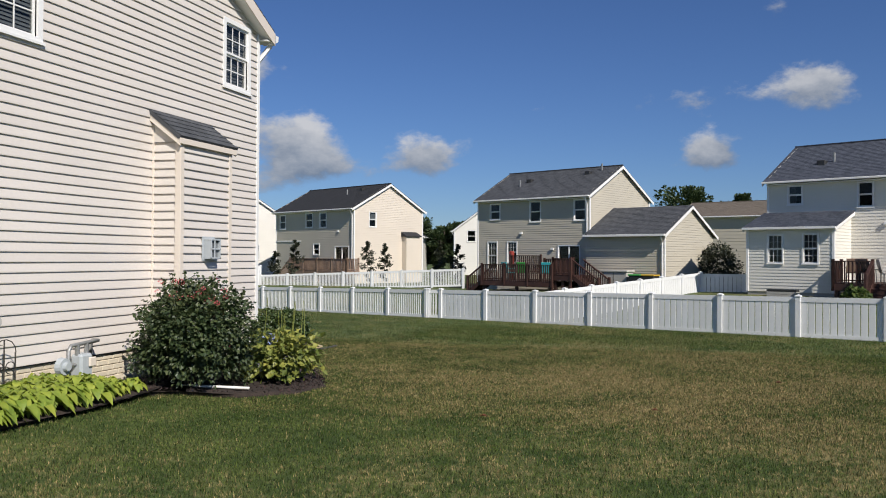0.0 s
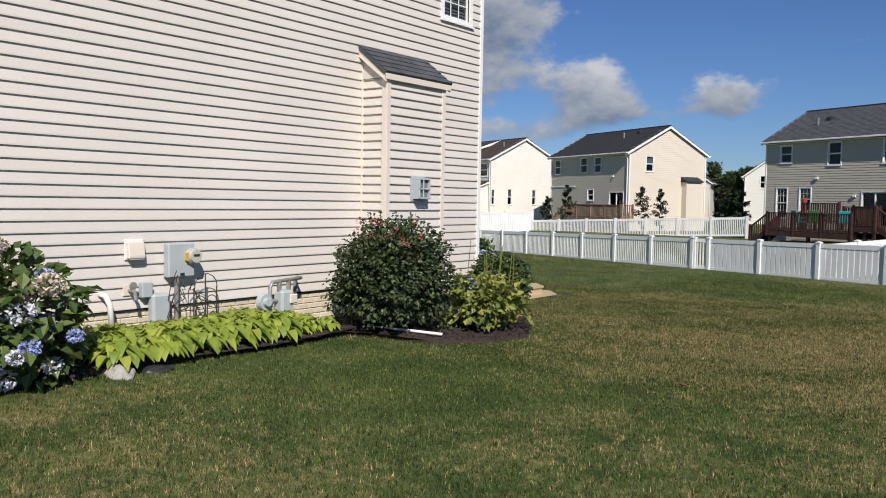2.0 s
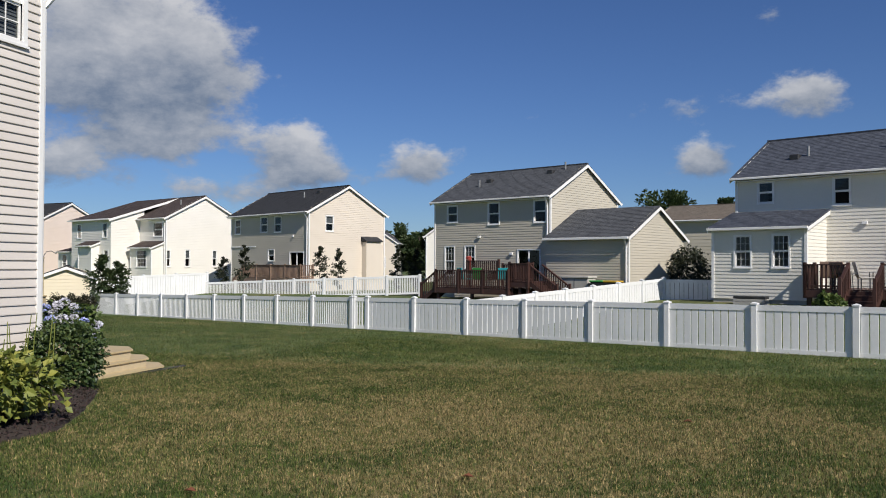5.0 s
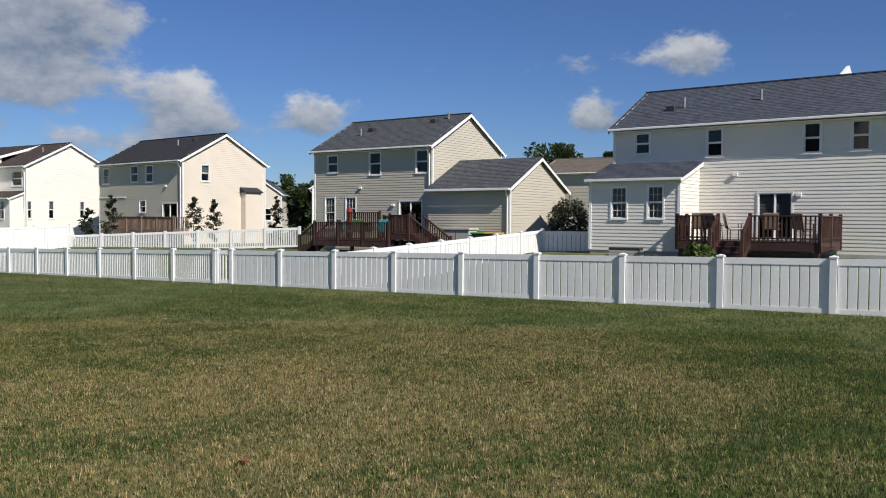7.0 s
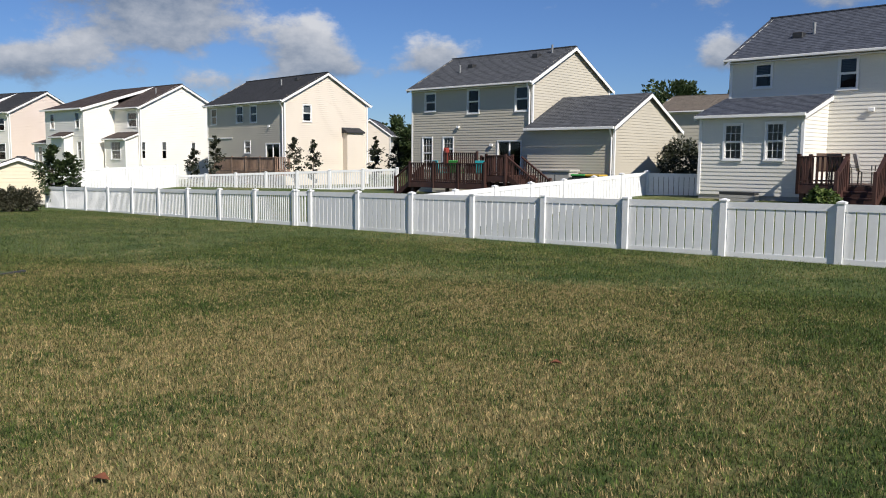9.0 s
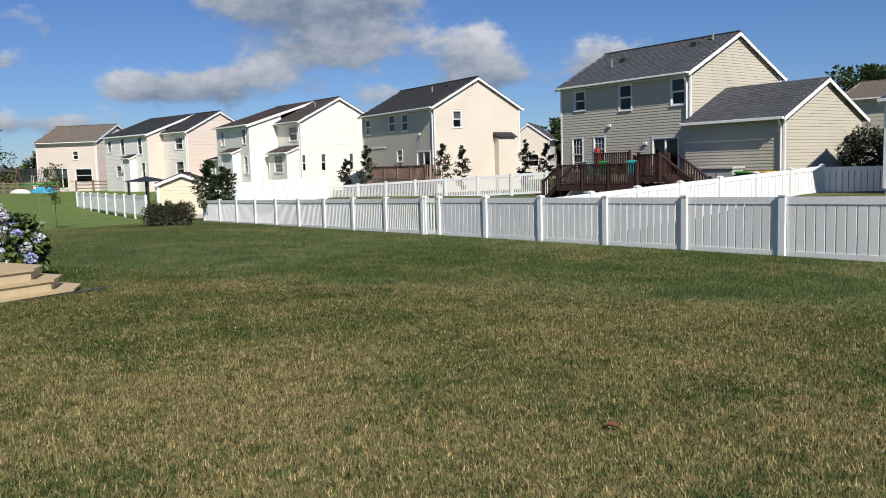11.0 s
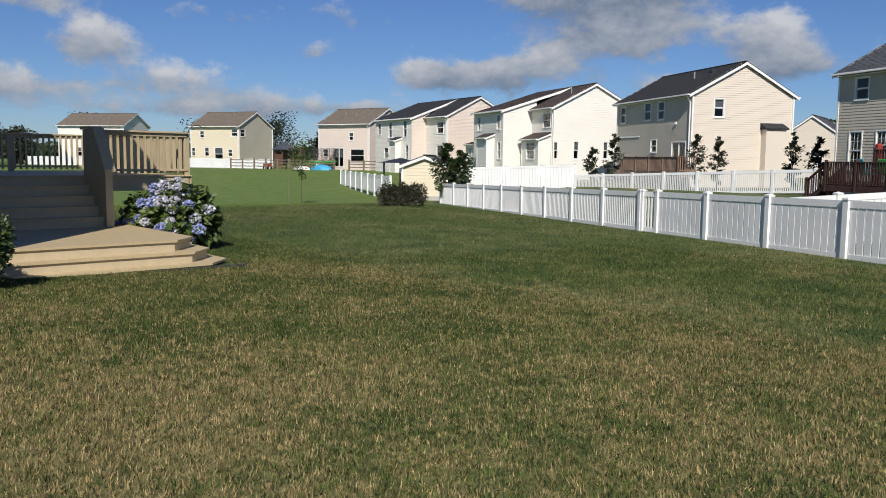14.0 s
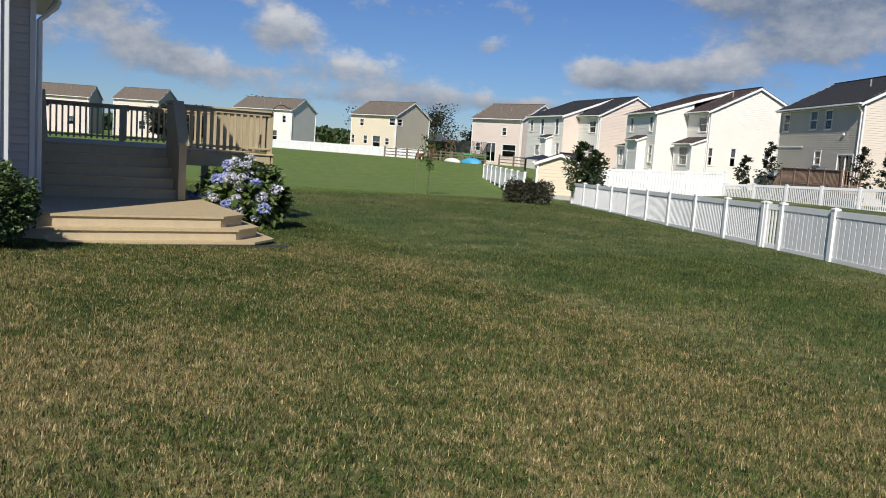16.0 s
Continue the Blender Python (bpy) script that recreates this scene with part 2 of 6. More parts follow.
SIDING_PINK = mat("blush_vinyl", (0.68, 0.58, 0.50), (0.64, 0.54, 0.46), 0.5, 0.6, 20, 0.05)
SIDING_YELLOW = mat("butter_vinyl", (0.68, 0.60, 0.44), (0.64, 0.56, 0.41), 0.5, 0.6, 20, 0.05)
SIDING_A = mat("ivory_vinyl", (0.72, 0.69, 0.61), (0.68, 0.65, 0.57), 0.5, 0.6, 20, 0.05)
TRIM = mat("white_trim", (0.80, 0.79, 0.76), (0.74, 0.73, 0.70), 0.4, 2, 30, 0.03)
TRIM_CREAM = mat("cream_trim", (0.70, 0.62, 0.53), (0.66, 0.58, 0.49), 0.4, 2, 30, 0.03)
VINYL = mat("white_vinyl_fence", (0.78, 0.78, 0.77), (0.71, 0.71, 0.69), 0.35, 1.2, 12, 0.03, rand=0.04)
ROOF_GREY = mat("grey_shingle", (0.080, 0.084, 0.092), (0.036, 0.039, 0.044), 0.9, 3.5, 9, 0.5)
ROOF_BLUE = mat("slate_shingle", (0.072, 0.082, 0.105), (0.026, 0.031, 0.044), 0.9, 4.5, 8, 0.5)
ROOF_BLACK = mat("black_shingle", (0.028, 0.029, 0.031), (0.016, 0.016, 0.018), 0.9, 2.5, 14, 0.5)
ROOF_BROWN = mat("brown_shingle", (0.075, 0.052, 0.042), (0.04, 0.028, 0.024), 0.9, 2.5, 14, 0.5)
ROOF_TAN = mat("taupe_shingle", (0.17, 0.14, 0.105), (0.115, 0.095, 0.075), 0.9, 2.5, 14, 0.5)
DECK_RED = mat("red_stain", (0.068, 0.028, 0.020), (0.036, 0.016, 0.012), 0.6, 4, 50, 0.2, rand=0.15)
DECK_BROWN = mat("brown_stain", (0.30, 0.20, 0.14), (0.21, 0.14, 0.10), 0.6, 4, 50, 0.2, rand=0.12)
DECK_TAN = mat("tan_composite", (0.50, 0.395, 0.225), (0.43, 0.335, 0.19), 0.55, 3, 60, 0.1, rand=0.05, stretch=(1, 6, 1))
RISER_TAN = mat("tan_riser", (0.50, 0.41, 0.26), (0.44, 0.36, 0.23), 0.5, 3, 60, 0.08, stretch=(1, 3, 1))
RAIL_TAN = mat("tan_railing", (0.44, 0.36, 0.22), (0.36, 0.29, 0.18), 0.55, 3, 60, 0.1, rand=0.08)
BRICK = mat("cream_brick", (0.66, 0.59, 0.46), (0.58, 0.50, 0.37), 0.8, 2.2, 40, 0.4, rand=0.09)
MORTAR = mat("cream_mortar", (0.56, 0.49, 0.38), (0.46, 0.40, 0.30), 0.9, 3, 40, 0.4)
MULCH = mat("dark_mulch", (0.020, 0.014, 0.011), (0.045, 0.03, 0.022), 0.95, 9, 60, 1.0)
BARK_CHIP = mat("bark_chip", (0.045, 0.028, 0.020), (0.022, 0.015, 0.012), 0.9, 9, 60, 0.3, island=0.5)
CONCRETE = mat("concrete", (0.46, 0.44, 0.40), (0.36, 0.34, 0.31), 0.85, 2, 40, 0.3)
METAL_GREY = mat("grey_enamel", (0.42, 0.45, 0.46), (0.36, 0.39, 0.40), 0.4, 5, 60, 0.05)
PIPE_GREY = mat("galvanised_pipe", (0.36, 0.36, 0.35), (0.22, 0.22, 0.21), 0.45, 9, 60, 0.1, metal=0.4)
BLACK = mat("black_plastic", (0.02, 0.02, 0.02), (0.035, 0.035, 0.035), 0.5, 6, 60, 0.1)
WIRE = mat("black_wire", (0.025, 0.022, 0.02), (0.05, 0.04, 0.03), 0.6, 9, 60, 0.1)
WHITE_PVC = mat("white_pvc", (0.78, 0.76, 0.70), (0.70, 0.67, 0.60), 0.35, 5, 60, 0.05)
STONE = mat("grey_stone", (0.46, 0.43, 0.38), (0.30, 0.28, 0.25), 0.85, 6, 40, 0.6)
# near-black stands for the lack of light indoors
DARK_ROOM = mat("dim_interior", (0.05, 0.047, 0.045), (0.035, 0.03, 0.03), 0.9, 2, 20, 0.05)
BLIND = mat("pale_blind", (0.20, 0.21, 0.22), (0.15, 0.16, 0.17), 0.7, 2, 30, 0.05)
TEAL = mat("teal_plastic", (0.02, 0.30, 0.33), (0.02, 0.24, 0.27), 0.45, 5, 40, 0.05)
BLUE = mat("sky_blue_cover", (0.06, 0.36, 0.55), (0.05, 0.28, 0.45), 0.6, 4, 40, 0.1)
GREEN_P = mat("green_plastic", (0.05, 0.32, 0.06), (0.04, 0.25, 0.05), 0.45, 5, 40, 0.05)
RED_P = mat("red_plastic", (0.30, 0.04, 0.025), (0.22, 0.03, 0.02), 0.45, 5, 40, 0.05)
YELLOW_P = mat("yellow_plastic", (0.65, 0.40, 0.04), (0.5, 0.3, 0.03), 0.45, 5, 40, 0.05)
WOOD_PLAY = mat("cedar_stain", (0.15, 0.07, 0.04), (0.10, 0.05, 0.03), 0.6, 4, 40, 0.2)
RAIL_WOOD = mat("weathered_rail", (0.22, 0.17, 0.12), (0.14, 0.11, 0.08), 0.8, 5, 40, 0.3)
BARK = mat("bark", (0.10, 0.075, 0.055), (0.055, 0.04, 0.03), 0.9, 8, 50, 0.8, stretch=(1, 1, 0.3))
STEM = mat("green_stem", (0.12, 0.13, 0.05), (0.09, 0.10, 0.04), 0.7, 8, 50, 0.2)
LEAF_ROSE = mat("rose_leaf", (0.034, 0.062, 0.019), (0.062, 0.085, 0.032), 0.5, 4, 30, 0.0, island=0.45, trans=0.2)
LEAF_HYD = mat("hydrangea_leaf", (0.060, 0.105, 0.020), (0.10, 0.145, 0.035), 0.5, 4, 30, 0.0, island=0.4, trans=0.25)
LEAF_LIME = mat("lime_leaf", (0.19, 0.275, 0.034), (0.31, 0.37, 0.055), 0.5, 4, 30, 0.0, island=0.25, trans=0.3)
LEAF_YEL = mat("yellow_green_leaf", (0.15, 0.19, 0.035), (0.24, 0.26, 0.055), 0.5, 4, 30, 0.0, island=0.4, trans=0.25)
LEAF_BOX = mat("boxwood_leaf", (0.035, 0.068, 0.018), (0.07, 0.105, 0.03), 0.45, 4, 30, 0.0, island=0.4, trans=0.2)
LEAF_BARB = mat("barberry_leaf", (0.030, 0.034, 0.016), (0.052, 0.050, 0.024), 0.5, 4, 30, 0.0, island=0.4, trans=0.2)
LEAF_TREE = mat("tree_leaf", (0.030, 0.055, 0.018), (0.055, 0.085, 0.026), 0.55, 1.5, 20, 0.0, island=0.4, trans=0.2)
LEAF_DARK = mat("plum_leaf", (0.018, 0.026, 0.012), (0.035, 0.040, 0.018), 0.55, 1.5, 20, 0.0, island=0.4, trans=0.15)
PETAL_BLUE = mat("blue_petal", (0.34, 0.40, 0.72), (0.48, 0.52, 0.78), 0.6, 20, 80, 0.0, island=0.15, trans=0.2)
PETAL_WHITE = mat("white_petal", (0.72, 0.71, 0.74), (0.62, 0.62, 0.72), 0.6, 20, 80, 0.0, island=0.12, trans=0.2)
PETAL_FADED = mat("faded_petal", (0.55, 0.45, 0.36), (0.62, 0.55, 0.44), 0.7, 20, 80, 0.0, island=0.15, trans=0.15)
PETAL_ROSE = mat("coral_petal", (0.72, 0.09, 0.12), (0.80, 0.20, 0.22), 0.6, 20, 80, 0.0, island=0.2, trans=0.2)
LAWN = lawn_mat("lawn")
BLADES = lawn_mat("grass_blades", True)
DRY_LEAF = mat("dead_leaf", (0.16, 0.05, 0.02), (0.10, 0.035, 0.015), 0.8, 30, 90, 0.1)

# ---- helpers of this scene ----
RNG = random.Random(4)


def smooth(v):
    v = min(1.0, max(0.0, v))
    return v * v * (3 - 2 * v)


def ground_z(x, y):
    """Height of the lawn: it falls gently to the fences, and rises again towards the neighbours' houses."""
    raw = -0.02 * (y + 1.2) + 0.009 * (x + 0.4)
    g = 3.0 * math.tanh(raw / 3.0) if raw < 0 else 0.35 * math.tanh(raw / 0.35)
    # banked up a little against the house
    g += 0.09 * smooth((-6.4 - x) / 1.3) * smooth((13.0 - y) / 1.5)
    # beyond the fence line
    d = (y - 28.3) * 0.908 + (x + 10.15) * 0.418
    lot = -0.30 + 0.50 * smooth((x + 16) / 18)
    g += (lot - g) * smooth((d - 0.6) / 11.0)
    far = smooth((math.hypot(x, y) - 48) / 40)
    return g + (-0.15 - g) * far


def thing(name, label, category, at=(0, 0, 0), group="", kind="", m=None):
    ob = new(name)
    ob.empty_display_size = 0.1
    ob.matrix_world = m if m is not None else Matrix.Translation(at)
    return tagged(ob, label, category, group, kind)


def link(name, me, material, parent=None, label="", place=None):
    ob = new(name, me)
    if material and not me.materials:
        me.materials.append(material)
    if parent is not None:
        ob.parent = parent
    if place is not None:
        ob.matrix_basis = place
    if label:
        ob["label"] = label
    return ob


def part(name, bm, material, parent=None, label="", place=None, shade=False, fix=True):
    if fix:
        bmesh.ops.recalc_face_normals(bm, faces=bm.faces)
    me = bpy.data.meshes.new(name)
    bm.to_mesh(me)
    bm.free()
    if shade:
        for p in me.polygons:
            p.use_smooth = True
    return link(name, me, material, parent, label, place)


def box(bm, x0, x1, y0, y1, z0, z1, f=None, bevel=0.0):
    f = f or (lambda a, b, c: (a, b, c))
    v = [bm.verts.new(f(x, y, z)) for z in (z0, z1) for y in (y0, y1) for x in (x0, x1)]
    fs = [bm.faces.new([v[i] for i in q]) for q in ((0, 1, 3, 2), (4, 6, 7, 5), (0, 4, 5, 1), (2, 3, 7, 6), (0, 2, 6, 4), (1, 5, 7, 3))]
    if bevel:
        bmesh.ops.bevel(bm, geom=list({e for q in fs for e in q.edges}), offset=bevel, segments=1, affect="EDGES")
    return v


def box_part(name, dims, material, parent=None, label="", bevel=0.004, f=None, place=None):
    bm = bmesh.new()
    box(bm, *dims, f=f, bevel=bevel)
    return part(name, bm, material, parent, label, place)


def prism(bm, pts, lo, hi, f):
    """A flat outline pushed from lo to hi."""
    a, b = [bm.verts.new(f(u, lo, z)) for u, z in pts], [bm.verts.new(f(u, hi, z)) for u, z in pts]
    bm.faces.new(a)
    bm.faces.new(b[::-1])
    for i in range(len(pts)):
        j = (i + 1) % len(pts)
        bm.faces.new((a[i], a[j], b[j], b[i]))


def tube(bm, pts, r0, r1=None, sides=7, caps=True):
    """A round bar along points, tapering from r0 to r1."""
    r1 = r0 if r1 is None else r1
    pts = [Vector(p) for p in pts]
    rings = []
    for i, p in enumerate(pts):
        d = (pts[min(i + 1, len(pts) - 1)] - pts[max(i - 1, 0)]).normalized()
        a = d.orthogonal().normalized() if not rings else (ref - d * ref.dot(d)).normalized()
        ref = a
        b = d.cross(a)
        r = r0 + (r1 - r0) * i / max(1, len(pts) - 1)
        rings.append([bm.verts.new(p + (a * math.cos(k * math.tau / sides) + b * math.sin(k * math.tau / sides)) * r) for k in range(sides)])
    for p, q in zip(rings, rings[1:]):
        for k in range(sides):
            bm.faces.new((p[k], p[(k + 1) % sides], q[(k + 1) % sides], q[k]))
    if caps:
        bm.faces.new(rings[0][::-1])
        bm.faces.new(rings[-1])


def mesh_from(name, verts, faces, material):
    me = bpy.data.meshes.new(name)
    me.from_pydata(verts, [], faces)
    me.materials.append(material)
    return me


# ---- walls with lapped siding ----


def spans(a0, a1, cuts):
    """The stretches of a0..a1 that the cuts leave."""
    out, at = [], a0
    for c0, c1 in sorted(cuts):
        if c1 <= at or c0 >= a1:
            continue
        if c0 > at:
            out.append((at, c0))
        at = max(at, c1)
    if at < a1:
        out.append((at, a1))
    return out


def courses(a0, a1, z0, z1, holes, lap, top=None):
    """Rows of siding as (z, z next, stretches low, stretches high). top(z): the limits of a gable at that height."""
    z = z0
    while z < z1 - 0.01:
        zn = min(z + lap, z1)
        lo, hi = (a0, a1) if top is None else top(z)
        lo2, hi2 = (a0, a1) if top is None else top(zn)
        cuts = [(h[0], h[1]) for h in holes if h[2] < zn - 0.012 and h[3] > z + 0.012]
        for s0, s1 in spans(max(a0, lo), min(a1, hi), cuts):
            t0 = max(s0, lo2) if s0 <= lo + 1e-6 else s0
            t1 = min(s1, hi2) if s1 >= hi - 1e-6 else s1
            if t1 - t0 > 0.005:
                yield z, zn, s0, s1, t0, t1
        z = zn


def board_faces(bm, f, c, lip):
    z, zn, s0, s1, t0, t1 = c
    k = (zn - z) * 0.12
    lo = [bm.verts.new(f(a, lip, z)) for a in (s0, s1)]
    kn = [bm.verts.new(f(a, lip, z + k)) for a in (s0, s1)]
    hi = [bm.verts.new(f(a, 0.0, zn)) for a in (t0, t1)]
    un = [bm.verts.new(f(a, -0.004, z)) for a in (s0, s1)]
    bm.faces.new((lo[0], lo[1], kn[1], kn[0]))
    bm.faces.new((kn[0], kn[1], hi[1], hi[0]))
    bm.faces.new((un[0], un[1], lo[1], lo[0]))


def backing(bm, f, a0, a1, z0, z1, holes, thick=0.14, top=None):
    """The wall behind the siding, with its openings cut through."""
    xs = sorted({a0, a1, *(v for h in holes for v in h[:2])})
    zs = sorted({z0, z1, *(v for h in holes for v in h[2:4])})
    for n in (-0.012, -thick):
        for xa, xb in zip(xs, xs[1:]):
            for za, zb in zip(zs, zs[1:]):
                mx, mz = (xa + xb) / 2, (za + zb) / 2
                if not any(h[0] < mx < h[1] and h[2] < mz < h[3] for h in holes):
                    bm.faces.new([bm.verts.new(f(a, n, z)) for a, z in ((xa, za), (xb, za), (xb, zb), (xa, zb))])
        if top is not None:
            bm.faces.new([bm.verts.new(f(a, n, z)) for a, z in top])
    for h in holes:
        for (a, z), (b, w) in (((h[0], h[2]), (h[1], h[2])), ((h[1], h[2]), (h[1], h[3])), ((h[1], h[3]), (h[0], h[3])), ((h[0], h[3]), (h[0], h[2]))):
            bm.faces.new([bm.verts.new(f(*p)) for p in ((a, 0, z), (b, 0, w), (b, -thick, w), (a, -thick, z))])


def window(parent, f, a0, a1, z0, z1, kind="sash", trim=0.055, grid=False, name="window", blind=0.5):
    """A white vinyl window: casing, two sashes or two sliding leaves, panes and a blind behind."""
    bm = bmesh.new()
    for d in ((a0 - trim, a0, z0 - trim, z1 + trim), (a1, a1 + trim, z0 - trim, z1 + trim), (a0, a1, z1, z1 + trim), (a0, a1, z0 - trim, z0)):
        box(bm, d[0], d[1], -0.02, 0.035, d[2], d[3], f)
    frame_ob = part(name, bm, TRIM, parent, "white vinyl window with casing" if kind == "sash" else "white sliding glass door")
    bm = bmesh.new()
    box(bm, a0 - trim - 0.02, a1 + trim + 0.02, 0.03, 0.055, z0 - trim - 0.012, z0 - trim + 0.022, f)
    part("window_sill", bm, TRIM, frame_ob)
    leaves = [(a0, a1, z0, (z0 + z1) / 2, -0.02), (a0, a1, (z0 + z1) / 2, z1, 0.005)] if kind == "sash" else [(a0, (a0 + a1) / 2, z0, z1, -0.02), ((a0 + a1) / 2, a1, z0, z1, 0.005)]
    s = 0.035
    for b0, b1, w0, w1, n in leaves:
        bm = bmesh.new()
        for d in ((b0, b0 + s, w0, w1), (b1 - s, b1, w0, w1), (b0 + s, b1 - s, w1 - s, w1), (b0 + s, b1 - s, w0, w0 + s)):
            box(bm, d[0], d[1], n - 0.03, n, d[2], d[3], f)
        if grid:
            for i in range(1, 3):
                a = b0 + s + (b1 - b0 - 2 * s) * i / 3
                box(bm, a - 0.008, a + 0.008, n - 0.02, n - 0.008, w0 + s, w1 - s, f)
            w = (w0 + w1) / 2
            box(bm, b0 + s, b1 - s, n - 0.021, n - 0.007, w - 0.008, w + 0.008, f)
        part("sash", bm, TRIM, frame_ob)
        bm = bmesh.new()
        bm.faces.new([bm.verts.new(f(a, n - 0.015, z)) for a, z in ((b0 + s, w0 + s), (b1 - s, w0 + s), (b1 - s, w1 - s), (b0 + s, w1 - s))])
        pane = part("pane", bm, GLASS, frame_ob, fix=False)
        pane.visible_shadow = False
    # slatted blind drawn part of the way
    if blind:
        bm = bmesh.new()
        z = z1
        while z > z1 - (z1 - z0) * blind:
            bm.faces.new([bm.verts.new(f(a, n, w)) for a, n, w in ((a0, -0.09, z), (a1, -0.09, z), (a1, -0.075, z - 0.045), (a0, -0.075, z - 0.045))])
            z -= 0.05
        part("blind", bm, BLIND, frame_ob, "pale slatted blind", fix=False)
    return frame_ob


def wall(parent, f, a0, a1, z0, z1, holes, siding, lap=0.125, lip=0.013, top=None, gable=None, name="wall", label="", pieces=False):
    """One sided wall. gable: its outline above z1; top(z): limits of the gable."""
    bm = bmesh.new()
    backing(bm, f, a0, a1, z0, z1, holes, top=gable)
    back = part(name, bm, siding, parent, label, fix=False)
    zt = max([z1] + [p[1] for p in gable or ()])
    if pieces:
        for c in courses(a0, a1, z0, zt, holes, lap, top):
            bm = bmesh.new()
            board_faces(bm, f, c, lip)
            part("siding_board", bm, siding, back, fix=False)
    else:
        bm = bmesh.new()
        for c in courses(a0, a1, z0, zt, holes, lap, top):
            board_faces(bm, f, c, lip)
        part("siding", bm, siding, back, fix=False)
    return back


def roof_plane(bm, p00, p10, p01, thick=0.06, step=0.16):
    """A shingled slope: eave from p00 to p10, ridge above p00 at p01, in overlapping rows."""
    p00, p10, p01 = Vector(p00), Vector(p10), Vector(p01)
    up, along = p01 - p00, p10 - p00
    n = along.cross(up).normalized()
    n = n if n.z > 0 else -n
    rows = max(2, int(up.length / step))
    for i in range(rows):
        a, b = p00 + up * (i / rows), p00 + up * ((i + 1) / rows)
        q = [a + n * 0.009, a + along + n * 0.009, b + along, b]
        bm.faces.new([bm.verts.new(v) for v in q])
        bm.faces.new([bm.verts.new(v) for v in (a, a + along, a + along + n * 0.009, a + n * 0.009)])
    lo = [p00, p10, p10 + up, p01]
    vs = [bm.verts.new(v - n * thick) for v in lo]
    bm.faces.new(vs)
    for i in range(4):
        j = (i + 1) % 4
        bm.faces.new([bm.verts.new(v) for v in (lo[i], lo[j], lo[j] - n * thick, lo[i] - n * thick)])


def house_frame(x, y, th):
    """Local axes of a side-gabled house: x along the ridge from the gable at (x, y), y towards the gardens."""
    c, s = math.cos(radians(th)), math.sin(radians(th))
    return Matrix(((-c, s, 0, x), (-s, -c, 0, y), (0, 0, 1, 0), (0, 0, 0, 1)))


def gable_house(label, x, y, th, L, D, zr, ze, base, rear, gable, roof, rear_windows=(), gable_windows=(), name="house", over=0.28, vents=(), lap=0.125, category="house", group="houses along the gardens"):
    """A house with a ridge along x, its garden wall at y = D/2 and its gable walls at x = 0 and L."""
    h = thing(name, label, category, m=house_frame(x, y, th), group=group)
    w = D / 2 - over
    slope = (zr - ze) / (D / 2)
    zw = ze + over * slope
    ridge = zw + w * slope
    top = lambda z: (-w, w) if z <= zw else (-max(0.0, w * (ridge - z) / (ridge - zw)), max(0.0, w * (ridge - z) / (ridge - zw)))
    out = [(-w, zw), (w, zw), (0, ridge - 0.02)]
    fr = lambda a, n, z: (a, w + n, z)
    fg = lambda a, n, z: (-n + 0.0, a, z)
    fl = lambda a, n, z: (L + n, a, z)
    ff = lambda a, n, z: (a, -w - n, z)
    rh = [q[:4] for q in rear_windows]
    gh = [q[:4] for q in gable_windows]
    wr = wall(h, fr, 0, L, base, zw - 0.05, rh, rear, name="rear_wall", lap=lap)
    wg = wall(h, fg, -w, w, base, zw, gh, gable, top=top, gable=out, name="gable_wall", lap=lap)
    wall(h, fl, -w, w, base, zw, [], gable, top=top, gable=out, name="gable_wall", lap=lap * 2)
    wall(h, ff, 0, L, base, zw - 0.05, [], rear, name="front_wall", lap=lap * 2)
    for q in rear_windows:
        window(h, fr, *q[:4], kind=q[4] if len(q) > 4 else "sash", grid=len(q) > 5, blind=RNG.choice((0.45, 0.0, 0.5)))
    for q in gable_windows:
        window(h, fg, *q[:4], blind=RNG.choice((0.45, 0.0, 0.0)))
    # the rooms behind: a floor between the storeys and a back wall, dimness put into their colour
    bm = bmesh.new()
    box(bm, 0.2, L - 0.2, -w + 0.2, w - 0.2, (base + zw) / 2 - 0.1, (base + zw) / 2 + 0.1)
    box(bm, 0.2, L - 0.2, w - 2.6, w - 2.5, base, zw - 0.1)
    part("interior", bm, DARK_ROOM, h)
    # roof: two shingled slopes, white rakes, gutters, downspout
    bm = bmesh.new()
    r = 0.16
    for s in (1, -1):
        roof_plane(bm, (-r, s * D / 2, ze), (L + r, s * D / 2, ze), (-r, 0, zr))
    rf = part("roof", bm, roof, h, fix=False)
    bm = bmesh.new()
    box(bm, -r, L + r, -0.09, 0.09, zr - 0.01, zr + 0.03)
    part("ridge_cap", bm, roof, rf)
    for a in (-r - 0.018, L + r + 0.018):
        for s in (1, -1):
            bm = bmesh.new()
            prism(bm, [(0, zr - 0.05), (s * D / 2, ze - 0.05), (s * D / 2, ze - 0.2), (0, zr - 0.2)], a - 0.015, a + 0.015, lambda u, n, z: (n, u, z))
            part("rake_board", bm, TRIM, rf)
    for s in (1, -1):
        box_part("gutter", (-r, L + r, s * D / 2 - 0.02, s * D / 2 + 0.12 * s, ze - 0.1, ze - 0.02), TRIM, h, bevel=0.01)
        box_part("soffit", (-0.02, L + 0.02, s * w, s * (D / 2 - 0.03), ze - 0.16, ze - 0.13), TRIM, h, bevel=0)
    for a, s in ((-0.03, 1), (L + 0.03, 1), (-0.03, -1)):
        box_part("corner_board", (a - 0.045, a + 0.045, s * w - 0.05, s * w + 0.035, base, zw - 0.1), TRIM, h, bevel=0.003)
    bm = bmesh.new()
